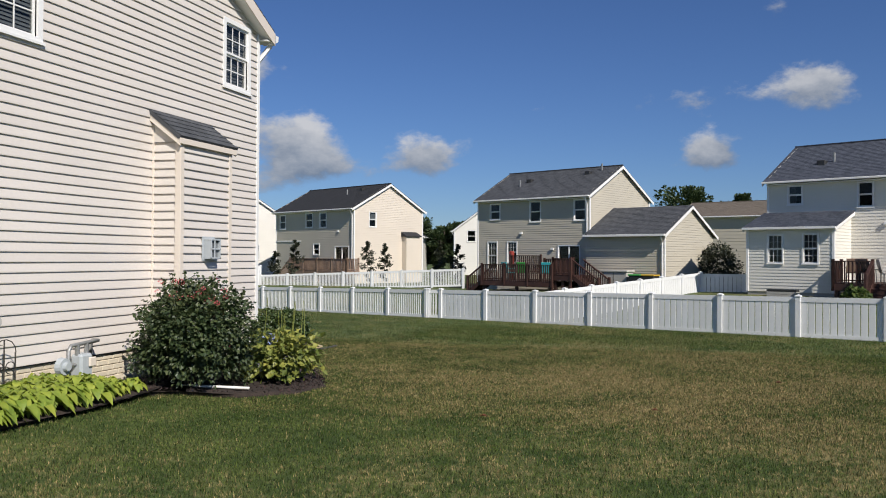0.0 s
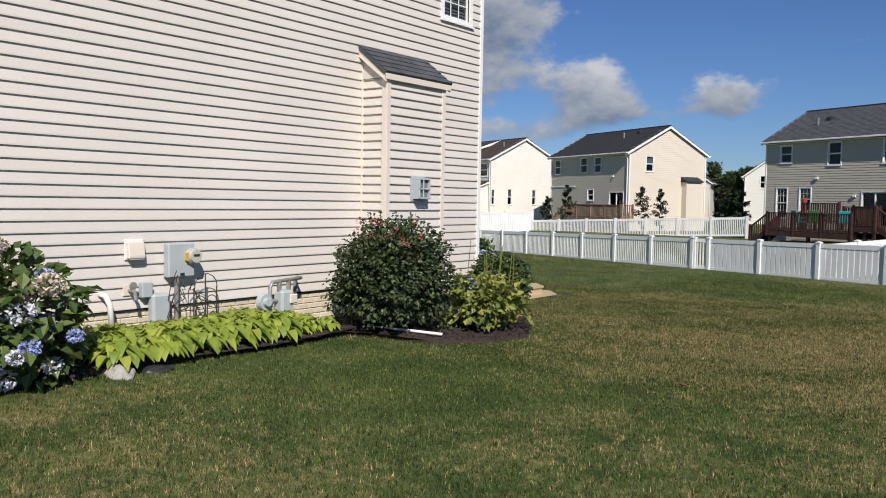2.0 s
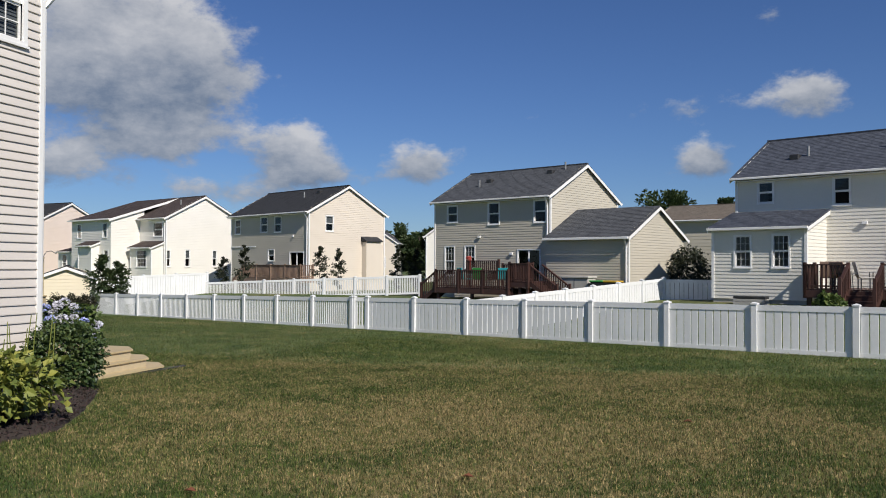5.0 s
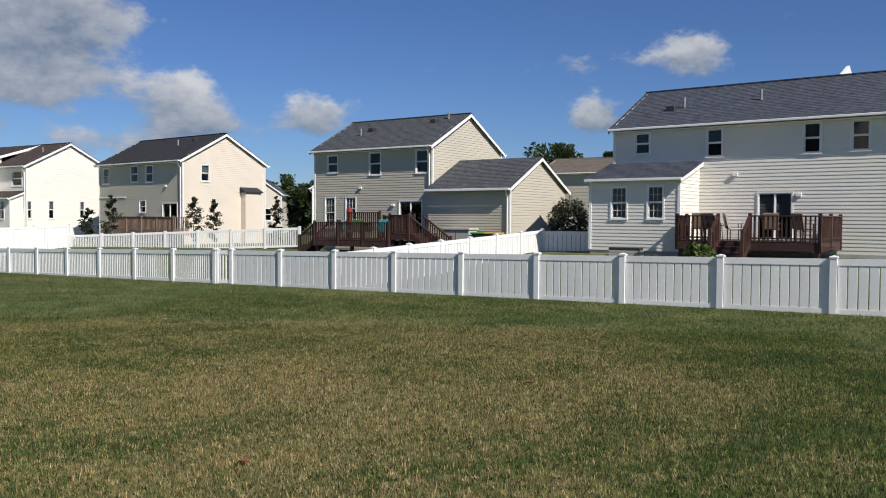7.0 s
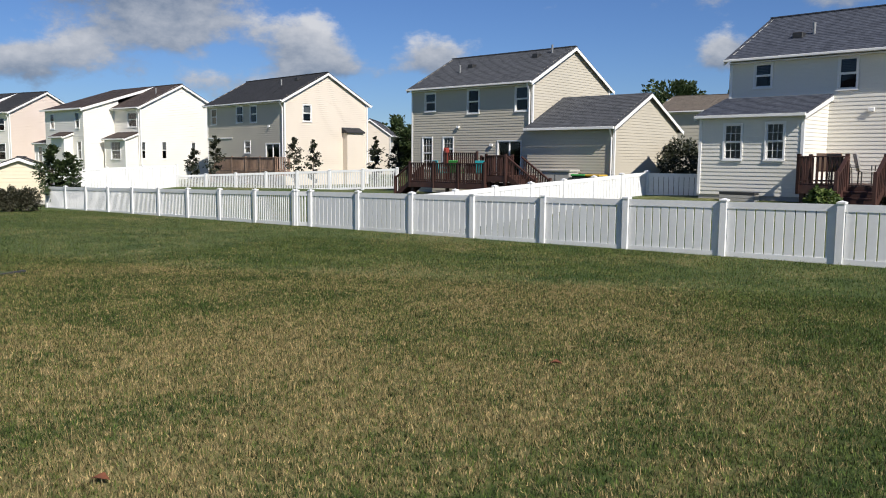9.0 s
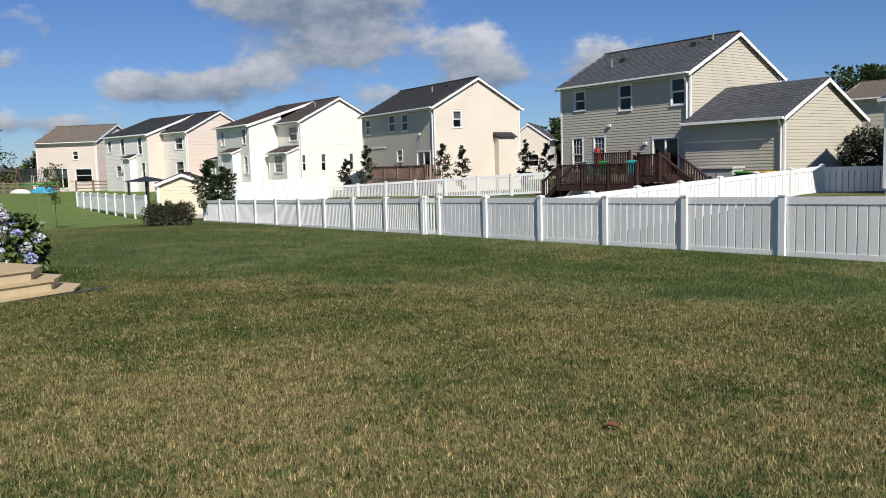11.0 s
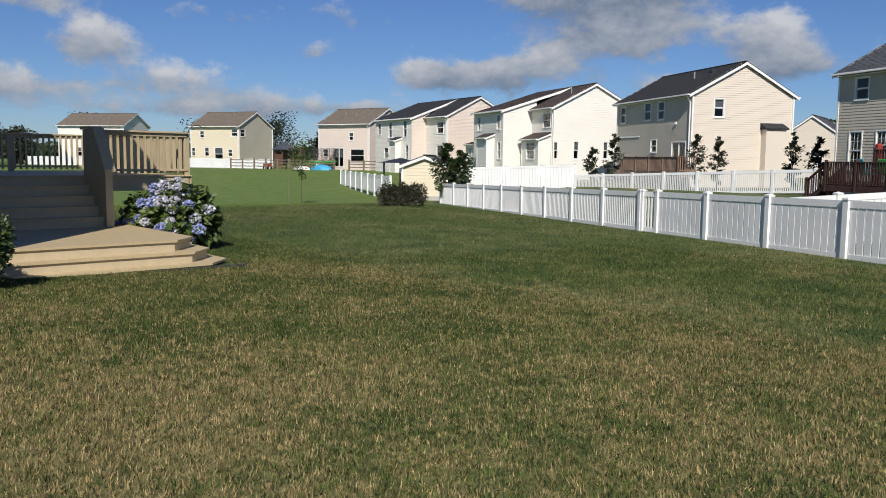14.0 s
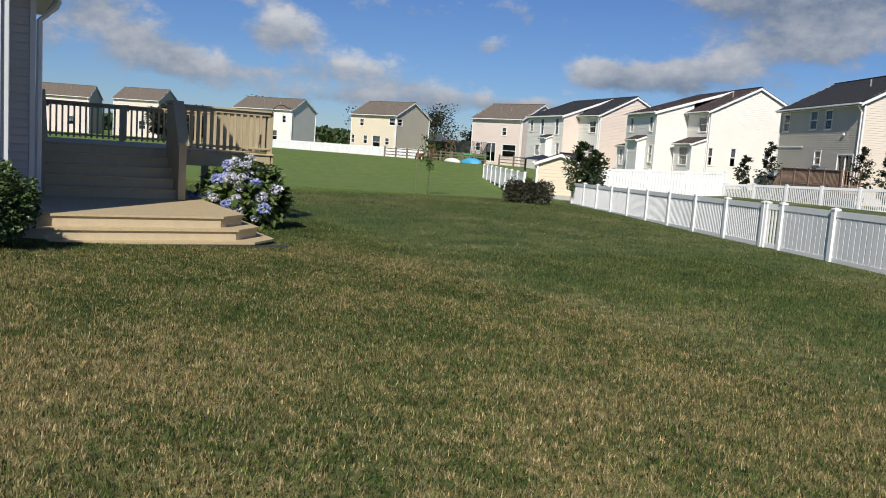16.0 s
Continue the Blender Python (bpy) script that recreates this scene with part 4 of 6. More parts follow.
def deck():
    st = thing("steps", "tan composite landing steps with a clipped corner", "steps")
    rows = ((-0.035, 0.0), (-0.195, 0.2), (-0.345, 0.4))
    for i, (z, d) in enumerate(rows):
        fx = -9.1 + d
        c = 0.42
        yr = 15.49 + d * 0.84
        out = [(-12.2, 12.76), (fx, 12.4), (fx, yr - c), (fx - c, yr), (-12.2, yr)]
        lo = rows[i + 1][0] if i < 2 else -0.7
        bm = bmesh.new()
        prism(bm, [(p[0] - 0.03 if p[0] > -10 else p[0], p[1] - (0.03 if p[1] > 13 else 0)) for p in out], lo - 0.01, z - 0.03, lambda u, n, v: (u, v, n))
        part("riser", bm, RISER_TAN if i < 2 else BLACK, st)
        bm = bmesh.new()
        prism(bm, out, z - 0.03, z, lambda u, n, v: (u, v, n))
        part("tread", bm, DECK_TAN, st)
    # stairs up to the deck floor
    fl = 0.80
    d = thing("deck", "tan composite deck with railings behind the house", "deck")
    for i in range(4):
        z = -0.035 + 0.167 * (i + 1)
        x = -11.85 - 0.22 * i
        box_part("stair_tread", (x - 0.27, x, 12.98, 15.08, z - 0.035, z), DECK_TAN, d, bevel=0.005)
        box_part("stair_riser", (x - 0.05, x - 0.03, 12.98, 15.08, z - 0.18, z - 0.035), RISER_TAN, d, bevel=0)
    box_part("stair_riser", (-12.78, -12.76, 12.98, 15.08, 0.6, fl - 0.035), RISER_TAN, d, bevel=0)
    for i in range(27):
        y = 12.78 + i * 0.155
        box_part("deck_board", (-17.4, -12.74, y, y + 0.148, fl - 0.03, fl), DECK_TAN, d, bevel=0.004)
    for dims in ((-12.82, -12.77, 15.1, 16.9, fl - 0.28, fl - 0.03), (-17.4, -12.77, 16.92, 16.96, fl - 0.28, fl - 0.03), (-17.4, -17.36, 12.8, 16.9, fl - 0.28, fl - 0.03)):
        box_part("rim_board", dims, RAIL_TAN, d)
    for x in (-12.95, -17.3):
        for y in (12.9, 15.1, 16.8):
            box_part("footing_post", (x - 0.07, x + 0.07, y - 0.07, y + 0.07, -0.9, fl - 0.03), RAIL_TAN, d)
    # railings: posts, rails, balusters
    zt = 1.60
    runs = [((-12.82, 15.2), (-12.82, 16.9)), ((-12.82, 16.9), (-17.3, 16.9)), ((-17.3, 16.9), (-17.3, 12.9))]
    for (xa, ya), (xb, yb) in runs:
        ln = math.hypot(xb - xa, yb - ya)
        m = Matrix.Translation((xa, ya, 0)) @ Matrix.Rotation(math.atan2(yb - ya, xb - xa), 4, "Z")
        box_part("top_rail", (0, ln, -0.06, 0.06, zt - 0.035, zt), RAIL_TAN, d, place=m)
        box_part("under_rail", (0, ln, -0.02, 0.02, zt - 0.1, zt - 0.036), RAIL_TAN, d, place=m)
        box_part("bottom_rail", (0, ln, -0.02, 0.02, fl + 0.07, fl + 0.11), RAIL_TAN, d, place=m)
        wide = 0.03 if ln < 2 else 0.019
        n = int(ln / 0.115)
        me = None
        for k in range(1, n):
            mm = m @ Matrix.Translation((ln * k / n, 0.035, 0))
            if me is None:
                me = box_part("baluster", (-wide, wide, -0.019, 0.019, fl + 0.03, zt - 0.036), RAIL_TAN, d, place=mm, bevel=0.003).data
            else:
                link("baluster", me, None, d, place=mm)
        for k in range(0, int(ln / 1.9) + 1):
            box_part("post", (-0.05, 0.05, -0.05, 0.05, fl - 0.3, zt - 0.036), RAIL_TAN, d, place=m @ Matrix.Translation((min(ln, 1.9 * k + 0.05), 0, 0)))
    # solid sloping stair walls
    for y in (12.92, 15.06):
        bm = bmesh.new()
        prism(bm, [(-11.72, -0.03), (-11.72, 0.90), (-12.2, 1.58), (-12.78, 1.58), (-12.78, -0.03)], y - 0.06, y + 0.06, lambda u, n, z: (u, n, z))
        part("stair_wall", bm, RAIL_TAN, d, "solid sloping stair side")
        bm = bmesh.new()
        prism(bm, [(-11.67, 0.88), (-11.67, 0.92), (-12.19, 1.63), (-12.82, 1.63), (-12.82, 1.585), (-12.21, 1.585)], y - 0.09, y + 0.09, lambda u, n, z: (u, n, z))
        part("cap_rail", bm, RAIL_TAN, d)


deck()
p_edge = box_part("landscape_edging", (-8.64, -8.56, 12.55, 15.88, -0.52, -0.375), BLACK, bevel=0.02)
tagged(p_edge, "black plastic edging along the bottom step", "edging")

# ---- neighbours' houses ----


def wing(parent, x0, x1, y0, y1, base, ze, zr, siding, roof, axis="x", holes=(), name="wing"):
    """A one-storey wing: ridge along the house ("x"), its outer gable at x0; garden wall at y1."""
    ym, o = (y0 + y1) / 2, 0.28
    sl = (zr - ze) / ((y1 - y0) / 2 + o)
    zw = ze + o * sl
    fr = lambda a, n, z: (a, y1 + n, z)
    fg = lambda a, n, z: (x0 - n, a, z)
    fb = lambda a, n, z: (a, y0 - n, z)
    rg = zw + (y1 - y0) / 2 * sl
    top = lambda z: (y0, y1) if z <= zw else (ym - (y1 - y0) / 2 * max(0, (rg - z) / (rg - zw)), ym + (y1 - y0) / 2 * max(0, (rg - z) / (rg - zw)))
    w = wall(parent, fr, x0, x1, base, zw - 0.04, [q[:4] for q in holes], siding, name="wing_wall")
    wall(parent, fg, y0, y1, base, zw, [], siding, top=top, gable=[(y0, zw), (y1, zw), (ym, rg - 0.02)], name="wing_gable")
    wall(parent, fb, x0, x1, base, zw - 0.04, [], siding, lap=0.25, name="wing_wall")
    bm = bmesh.new()
    for s, y in ((1, y1 + o), (-1, y0 - o)):
        roof_plane(bm, (x0 - 0.15, y, ze), (x1, y, ze), (x0 - 0.15, ym, zr))
    rf = part("wing_roof", bm, roof, parent, fix=False)
    for s, y in ((1, y1 + o), (-1, y0 - o)):
        bm = bmesh.new()
        prism(bm, [(ym, zr - 0.05), (y, ze - 0.05), (y, ze - 0.2), (ym, zr - 0.2)], x0 - 0.185, x0 - 0.155, lambda u, n, z: (n, u, z))
        part("rake_board", bm, TRIM, rf)
        box_part("gutter", (x0 - 0.15, x1, min(y, y + s * 0.1), max(y, y + s * 0.1), ze - 0.12, ze - 0.01), TRIM, rf, bevel=0.01)
    box_part("corner_board", (x0 - 0.045, x0 + 0.05, y1 - 0.05, y1 + 0.035, base, zw - 0.1), TRIM, parent)
    bm = bmesh.new()
    tube(bm, [(x0 + 0.05, y1 + o + 0.05, ze - 0.1), (x0 + 0.05, y1 + o, ze - 0.2), (x0 + 0.1, y1 + 0.07, ze - 0.45), (x0 + 0.1, y1 + 0.07, base)], 0.04, sides=6)
    part("downspout", bm, TRIM, parent)


def lean_to(parent, x0, x1, y0, y1, base, ze, zt, siding, roof, holes=(), name="bump_out"):
    """A bump-out under a single slope that falls towards the garden."""
    fr = lambda a, n, z: (a, y1 + n, z)
    w = wall(parent, fr, x0, x1, base, ze, [q[:4] for q in holes], siding, name=name)
    for q in holes:
        window(parent, fr, *q[:4], grid=True, blind=0)
    for fx in (lambda a, n, z: (x0 - n, a, z), lambda a, n, z: (x1 + n, a, z)):
        lim = lambda z: (y0, y1 if z <= ze else y1 - (y1 - y0) * (z - ze) / (zt - ze))
        wall(parent, fx, y0, y1, base, ze, [], siding, top=lim, gable=[(y0, ze), (y1, ze), (y0, zt - 0.03)], name="side_wall")
    bm = bmesh.new()
    roof_plane(bm, (x0 - 0.14, y1 + 0.2, ze - 0.02), (x1 + 0.14, y1 + 0.2, ze - 0.02), (x0 - 0.14, y0, zt + 0.05))
    part("lean_to_roof", bm, roof, parent, fix=False)
    box_part("gutter", (x0 - 0.14, x1 + 0.14, y1 + 0.19, y1 + 0.27, ze - 0.12, ze - 0.03), TRIM, parent)
    for x in (x0, x1):
        box_part("corner_board", (x - 0.05, x + 0.05, y1 - 0.05, y1 + 0.035, base, ze), TRIM, parent)
    for x in (x0 - 0.14, x1 + 0.12):
        bm = bmesh.new()
        prism(bm, [(y1 + 0.2, ze - 0.06), (y0, zt), (y0, zt - 0.15), (y1 + 0.2, ze - 0.2)], x, x + 0.02, lambda u, n, z: (n, u, z))
        part("rake_board", bm, TRIM, parent)


def lamp_fixture(parent, f, a, z):
    bm = bmesh.new()
    box(bm, a - 0.09, a + 0.09, 0.02, 0.1, z - 0.06, z + 0.06, f, bevel=0.01)
    part("wall_light", bm, TRIM, parent, "white twin floodlight")


def house_b():
    h = gable_house("grey-tan vinyl two-storey house with a grey roof and a garage wing", -5.41, 46.41, -24.7, 7.7, 7.0, 6.86, 4.99, -0.4, SIDING_TAN, SIDING_TAN, ROOF_GREY,
                    [(6.1, 6.78, 3.85, 4.72), (3.2, 3.9, 3.66, 4.76), (0.24, 0.94, 3.68, 4.76), (6.3, 6.95, 0.95, 2.5, "sash", 1), (4.85, 5.5, 1.35, 2.5, "sash", 1), (0.6, 1.95, 0.35, 2.28, "slide")],
                    vents=((5.6, 0.45, 0), (5.3, 0.62, 1), (1.6, 0.78, 1), (0.9, 0.86, 0)))
    wing(h, -4.55, 0.0, -2.0, 3.5, -0.4, 2.84, 4.40, SIDING_TAN, ROOF_GREY)
    f = lambda a, n, z: (a, 3.22 + n, z)
    lamp_fixture(h, f, 4.5, 3.0)
    lamp_fixture(h, f, 2.35, 2.1)
    return h


def house_c():
    # garden wall in tan: the shaded side of the cream siding, put into colour
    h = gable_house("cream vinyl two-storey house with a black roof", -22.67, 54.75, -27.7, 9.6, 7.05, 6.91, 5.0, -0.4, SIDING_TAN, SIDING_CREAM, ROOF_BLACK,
                    [(8.4, 9.1, 3.7, 4.72), (4.9, 5.7, 3.75, 4.78), (3.2, 3.95, 3.72, 4.76), (4.02, 4.72, 1.75, 2.5), (0.55, 2.1, 0.5, 2.3, "slide")],
                    [(1.25, 1.85, 3.75, 4.75)], vents=((3.2, 0.62, 0), (2.2, 0.8, 1)))
    # storey standing out over the garden wall
    f = lambda a, n, z: (a, 3.245 + n, z)
    lamp_fixture(h, f, 1.7, 3.4)
    box_part("jetty_shadow_soffit", (6.3, 9.6, 3.18, 3.30, 2.7, 2.78), TRIM, h)
    # boxed chase on the gable wall
    g = lambda a, n, z: (-n, a, z)
    bm = bmesh.new()
    box(bm, -0.5, 0.0, -2.55, -1.25, -0.4, 3.1)
    part("chase", bm, SIDING_CREAM, h, "boxed-out chase")
    bm = bmesh.new()
    prism(bm, [(0.0, 3.45), (-0.62, 3.15), (-0.62, 3.08), (0.0, 3.08)], -2.65, -1.15, lambda u, n, z: (u, n, z))
    part("chase_roof", bm, ROOF_BLACK, h)
    return h


def house_d():
    h = gable_house("white vinyl two-storey house with a brown roof and bump-outs", -37.0, 59.3, -22, 9.8, 7.3, 6.86, 5.0, -0.5, SIDING_WHITE, SIDING_WHITE, ROOF_BROWN,
                    [(0.5, 1.7, 3.6, 4.62)], [(3.0, 3.35, 1.3, 2.5), (1.3, 1.68, 1.3, 2.55), (-1.15, -0.8, 1.33, 2.55)], vents=((1.0, 0.6, 0),))
    fr = lambda a, n, z: (a, 5.75 + n, z)
    hs = [(8.3, 8.9, 3.5, 4.6), (4.3, 4.9, 3.5, 4.6), (4.1, 4.7, 1.25, 2.5)]
    wall(h, fr, 3.7, 9.8, -0.5, 4.95, hs, SIDING_WHITE, name="projecting_wall")
    for q in hs:
        window(h, fr, *q)
    fs = lambda a, n, z: (3.7 - n, a, z)
    lim = lambda z: (3.0, 5.75 if z <= 4.95 else 5.75 - 5.75 * (z - 4.95) / (6.8 - 4.95))
    wall(h, fs, 3.0, 5.75, -0.5, 4.95, [], SIDING_WHITE, top=lim, gable=[(3.0, 4.95), (5.75, 4.95), (3.0, 5.85)], name="projecting_side")
    bm = bmesh.new()
    roof_plane(bm, (3.55, 6.0, 4.93), (9.95, 6.0, 4.93), (3.55, 0.0, 6.90))
    part("roof", bm, ROOF_BROWN, h, fix=False)
    bm = bmesh.new()
    prism(bm, [(0, 6.86), (6.0, 4.89), (6.0, 4.70), (0, 6.67)], 3.54, 3.57, lambda u, n, z: (n, u, z))
    part("rake_board", bm, TRIM, h)
    box_part("gutter", (3.5, 10.0, 5.98, 6.08, 4.82, 4.93), TRIM, h)
    lean_to(h, 0.3, 3.2, 3.3, 4.4, -0.5, 2.75, 3.2, SIDING_WHITE, ROOF_BROWN, [(1.0, 2.3, 1.25, 2.5)])
    lean_to(h, 5.4, 7.4, 5.7, 6.4, -0.5, 2.9, 3.2, SIDING_WHITE, ROOF_BROWN)
    lean_to(h, 9.9, 13.5, 2.0, 5.0, -0.5, 2.5, 3.3, SIDING_WHITE, ROOF_BROWN, [(10.2, 10.9, 0.9, 2.2), (12.2, 12.9, 0.9, 2.2)])
    return h


def house_e():
    h = gable_house("pale blush vinyl two-storey house with a black roof", -53.0, 62.8, -12, 12.0, 7.3, 6.87, 5.0, -0.5, SIDING_WHITE, SIDING_PINK, ROOF_BLACK,
                    [(0.7, 1.9, 3.5, 4.5), (0.7, 1.9, 1.1, 2.4)])
    fr = lambda a, n, z: (a, 4.9 + n, z)
    hs = [(10.7, 11.4, 3.5, 4.6), (8.2, 8.9, 3.2, 4.7), (5.0, 5.7, 3.2, 4.7), (9.0, 9.9, 1.2, 2.2), (4.6, 5.2, 1.1, 2.4)]
    wall(h, fr, 4.0, 12.0, -0.5, 4.95, hs, SIDING_WHITE, name="projecting_wall")
    for q in hs:
        window(h, fr, *q)
    fs = lambda a, n, z: (4.0 - n, a, z)
    lim = lambda z: (3.0, 4.9 if z <= 4.95 else 4.9 - 4.9 * (z - 4.95) / (6.8 - 4.95))
    wall(h, fs, 3.0, 4.9, -0.5, 4.95, [], SIDING_PINK, top=lim, gable=[(3.0, 4.95), (4.9, 4.95), (3.0, 5.65)], name="projecting_side")
    bm = bmesh.new()
    roof_plane(bm, (3.85, 5.15, 4.93), (12.15, 5.15, 4.93), (3.85, 0.0, 6.91))
    part("roof", bm, ROOF_BLACK, h, fix=False)
    bm = bmesh.new()
    prism(bm, [(0, 6.87), (5.15, 4.89), (5.15, 4.70), (0, 6.68)], 3.84, 3.87, lambda u, n, z: (n, u, z))
    part("rake_board", bm, TRIM, h)
    box_part("gutter", (3.8, 12.2, 5.13, 5.22, 4.82, 4.93), TRIM, h)
    lean_to(h, 6.2, 7.4, 4.8, 5.5, -0.5, 2.9, 3.2, SIDING_WHITE, ROOF_BLACK)
    return h


def house_a():
    # garden wall runs from its left end towards the right; local x = 0 at the far right gable
    L = 17.0
    th = -26
    c, s = math.cos(radians(th)), math.sin(radians(th))
    lx, ly = 1.5, 36.6
    ox, oy = lx + c * (L + 0.16) - 3.65 * s, ly + s * (L + 0.16) + 3.65 * c
    X = lambda d: L - d          # d: metres from the left end
    h = gable_house("ivory vinyl two-storey house with a slate-blue roof", ox, oy, th, L, 7.3, 6.75, 4.9, 0.32, SIDING_A, SIDING_A, ROOF_BLUE,
                    [(X(1.38), X(0.83), 3.92, 4.68), (X(4.1), X(3.57), 3.73, 4.68), (X(7.36), X(6.85), 3.72, 4.7), (X(8.84), X(8.33), 3.75, 4.69), (X(6.49), X(5.4), 0.8, 2.37, "slide")],
                    vents=((X(2.2), 0.45, 0), (X(1.75), 0.42, 1), (X(5.0), 0.5, 0)))
    w = 7.3 / 2 - 0.28
    lean_to(h, X(3.3), X(-0.05), w - 0.05, w + 2.0, 0.32, 2.92, 3.55, SIDING_A, ROOF_BLUE, [(X(1.36), X(0.8), 1.48, 2.58), (X(2.72), X(2.18), 1.48, 2.6)])
    box_part("foundation", (X(3.3), X(-0.05), w - 0.05, w + 1.98, -0.5, 0.32), CONCRETE, h, bevel=0)
    f = lambda a, n, z: (a, w + n, z)
    lamp_fixture(h, f, X(4.6), 3.04)
    lamp_fixture(h, f, X(6.73), 2.3)
    bm = bmesh.new()
    prism(bm, [(0.3, 6.6), (-1.6, 7.35), (-2.6, 6.9), (-2.6, 6.2)], X(7.3), X(7.2), lambda u, n, z: (n, u, z))
    part("dormer_gable", bm, TRIM, h)
    return h, X, w


HOUSE_B, HOUSE_C = house_b(), house_c()
house_d()
house_e()
HOUSE_A, AX, AW = house_a()
gable_house("blush vinyl house with a taupe roof", -71.57, 66.53, 15.2, 7.2, 7.3, 6.73, 4.86, -0.6, SIDING_PINK, SIDING_PINK, ROOF_TAN,
            [(2.2, 2.8, 3.1, 3.9), (5.9, 6.6, 1.3, 2.1), (3.6, 4.9, 0.2, 2.2, "slide"), (0.7, 2.6, 0.8, 2.1)], vents=((3.0, 0.5, 0), (4.6, 0.55, 0)), lap=0.25)
# tan gables on the yellow, cream and beige houses: shade put into the siding colour
gable_house("butter-yellow vinyl house with a taupe roof", -90.24, 60.37, 25.1, 7.2, 7.3, 6.67, 4.8, -0.7, SIDING_YELLOW, SIDING_TAN, ROOF_TAN,
            [(5.2, 5.8, 3.4, 4.2), (0.2, 1.1, 3.6, 4.4), (6.6, 7.1, 1.2, 2.2), (4.5, 5.1, 1.2, 2.2), (2.4, 3.6, 0.7, 2.2), (1.0, 1.6, 1.2, 2.0)], [(2.2, 3.1, 3.6, 4.4)], vents=((2.6, 0.5, 0), (2.4, 0.7, 0)), lap=0.25)
gable_house("white vinyl house with a taupe roof", -116.21, 55.57, 38.6, 10.0, 7.3, 7.1, 5.25, -0.7, SIDING_WHITE, SIDING_WHITE, ROOF_TAN,
            [(1.0, 1.6, 3.4, 4.4), (6.5, 7.4, 1.0, 2.2), (2.4, 4.0, 0.6, 2.2)], vents=((3.0, 0.5, 0), (6.0, 0.6, 0)), lap=0.25)
gable_house("cream vinyl house with a taupe roof", -128.78, 38.58, 53.2, 7.0, 7.3, 7.2, 5.3, -0.7, SIDING_CREAM, SIDING_TAN, ROOF_TAN,
            [(2.0, 3.0, 1.0, 2.2), (4.5, 5.5, 3.4, 4.4)], vents=((2.0, 0.6, 0), (4.0, 0.7, 0)), lap=0.25)
gable_house("beige vinyl house with a brown roof", -133.54, 28.82, 67.2, 9.0, 7.3, 6.95, 5.1, -0.7, SIDING_PINK, SIDING_TAN, ROOF_TAN,
            [(2.0, 3.0, 1.0, 2.2), (5.5, 6.5, 3.4, 4.4)], vents=((3.0, 0.6, 0),), lap=0.25)
gable_house("tan house with a taupe roof beyond the gardens", 9.0, 66.0, -20, 11.5, 7.3, 6.2, 4.9, -0.3, SIDING_TAN, SIDING_TAN, ROOF_TAN, [(1.0, 1.8, 2.6, 3.6), (3.0, 3.8, 2.6, 3.6)], lap=0.25)
gable_house("white house with a grey roof on the next street", -33.2, 86.0, -75, 8.0, 4.8, 5.6, 3.9, -0.3, SIDING_WHITE, SIDING_CREAM, ROOF_GREY, [(0.8, 1.6, 1.2, 2.4), (2.4, 3.2, 1.2, 2.4)], [(-1.0, 0.0, 1.2, 2.4)], lap=0.25)
gable_house("white house with black shutters on the next street", -22.7, 79.3, -80, 9.0, 5.4, 6.3, 4.3, -0.3, SIDING_WHITE, SIDING_WHITE, ROOF_GREY, [], [(0.3, 1.1, 3.2, 4.3), (-1.3, -0.5, 3.2, 4.3)], lap=0.25)
gable_house("low white house with a taupe roof behind the gardens", -84.0, 76.0, 20, 9.0, 7.3, 5.4, 3.6, -0.6, SIDING_WHITE, SIDING_WHITE, ROOF_TAN, lap=0.25)

# ---- fences ----


def fence_mesh(name, dims, bevel=0.004):
    bm = bmesh.new()
    box(bm, *dims, bevel=bevel)
    me = bpy.data.meshes.new(name)
    bmesh.ops.recalc_face_normals(bm, faces=bm.faces)
    bm.to_mesh(me)
    bm.free()
    me.materials.append(VINYL)
    return me


def post_mesh(h, s=0.064):
    bm = bmesh.new()
    box(bm, -s, s, -s, s, -0.5, h - 0.05)
    box(bm, -s - 0.012, s + 0.012, -s - 0.012, s + 0.012, h - 0.05, h - 0.02)
    vs = [bm.verts.new((a * (s + 0.012), b * (s + 0.012), h - 0.02)) for a, b in ((-1, -1), (1, -1), (1, 1), (-1, 1))]
    t = bm.verts.new((0, 0, h + 0.012))
    for i in range(4):
        bm.faces.new((vs[i], vs[(i + 1) % 4], t))
    me = bpy.data.meshes.new("post")
    bm.to_mesh(me)
    bm.free()
    me.materials.append(VINYL)
    return me


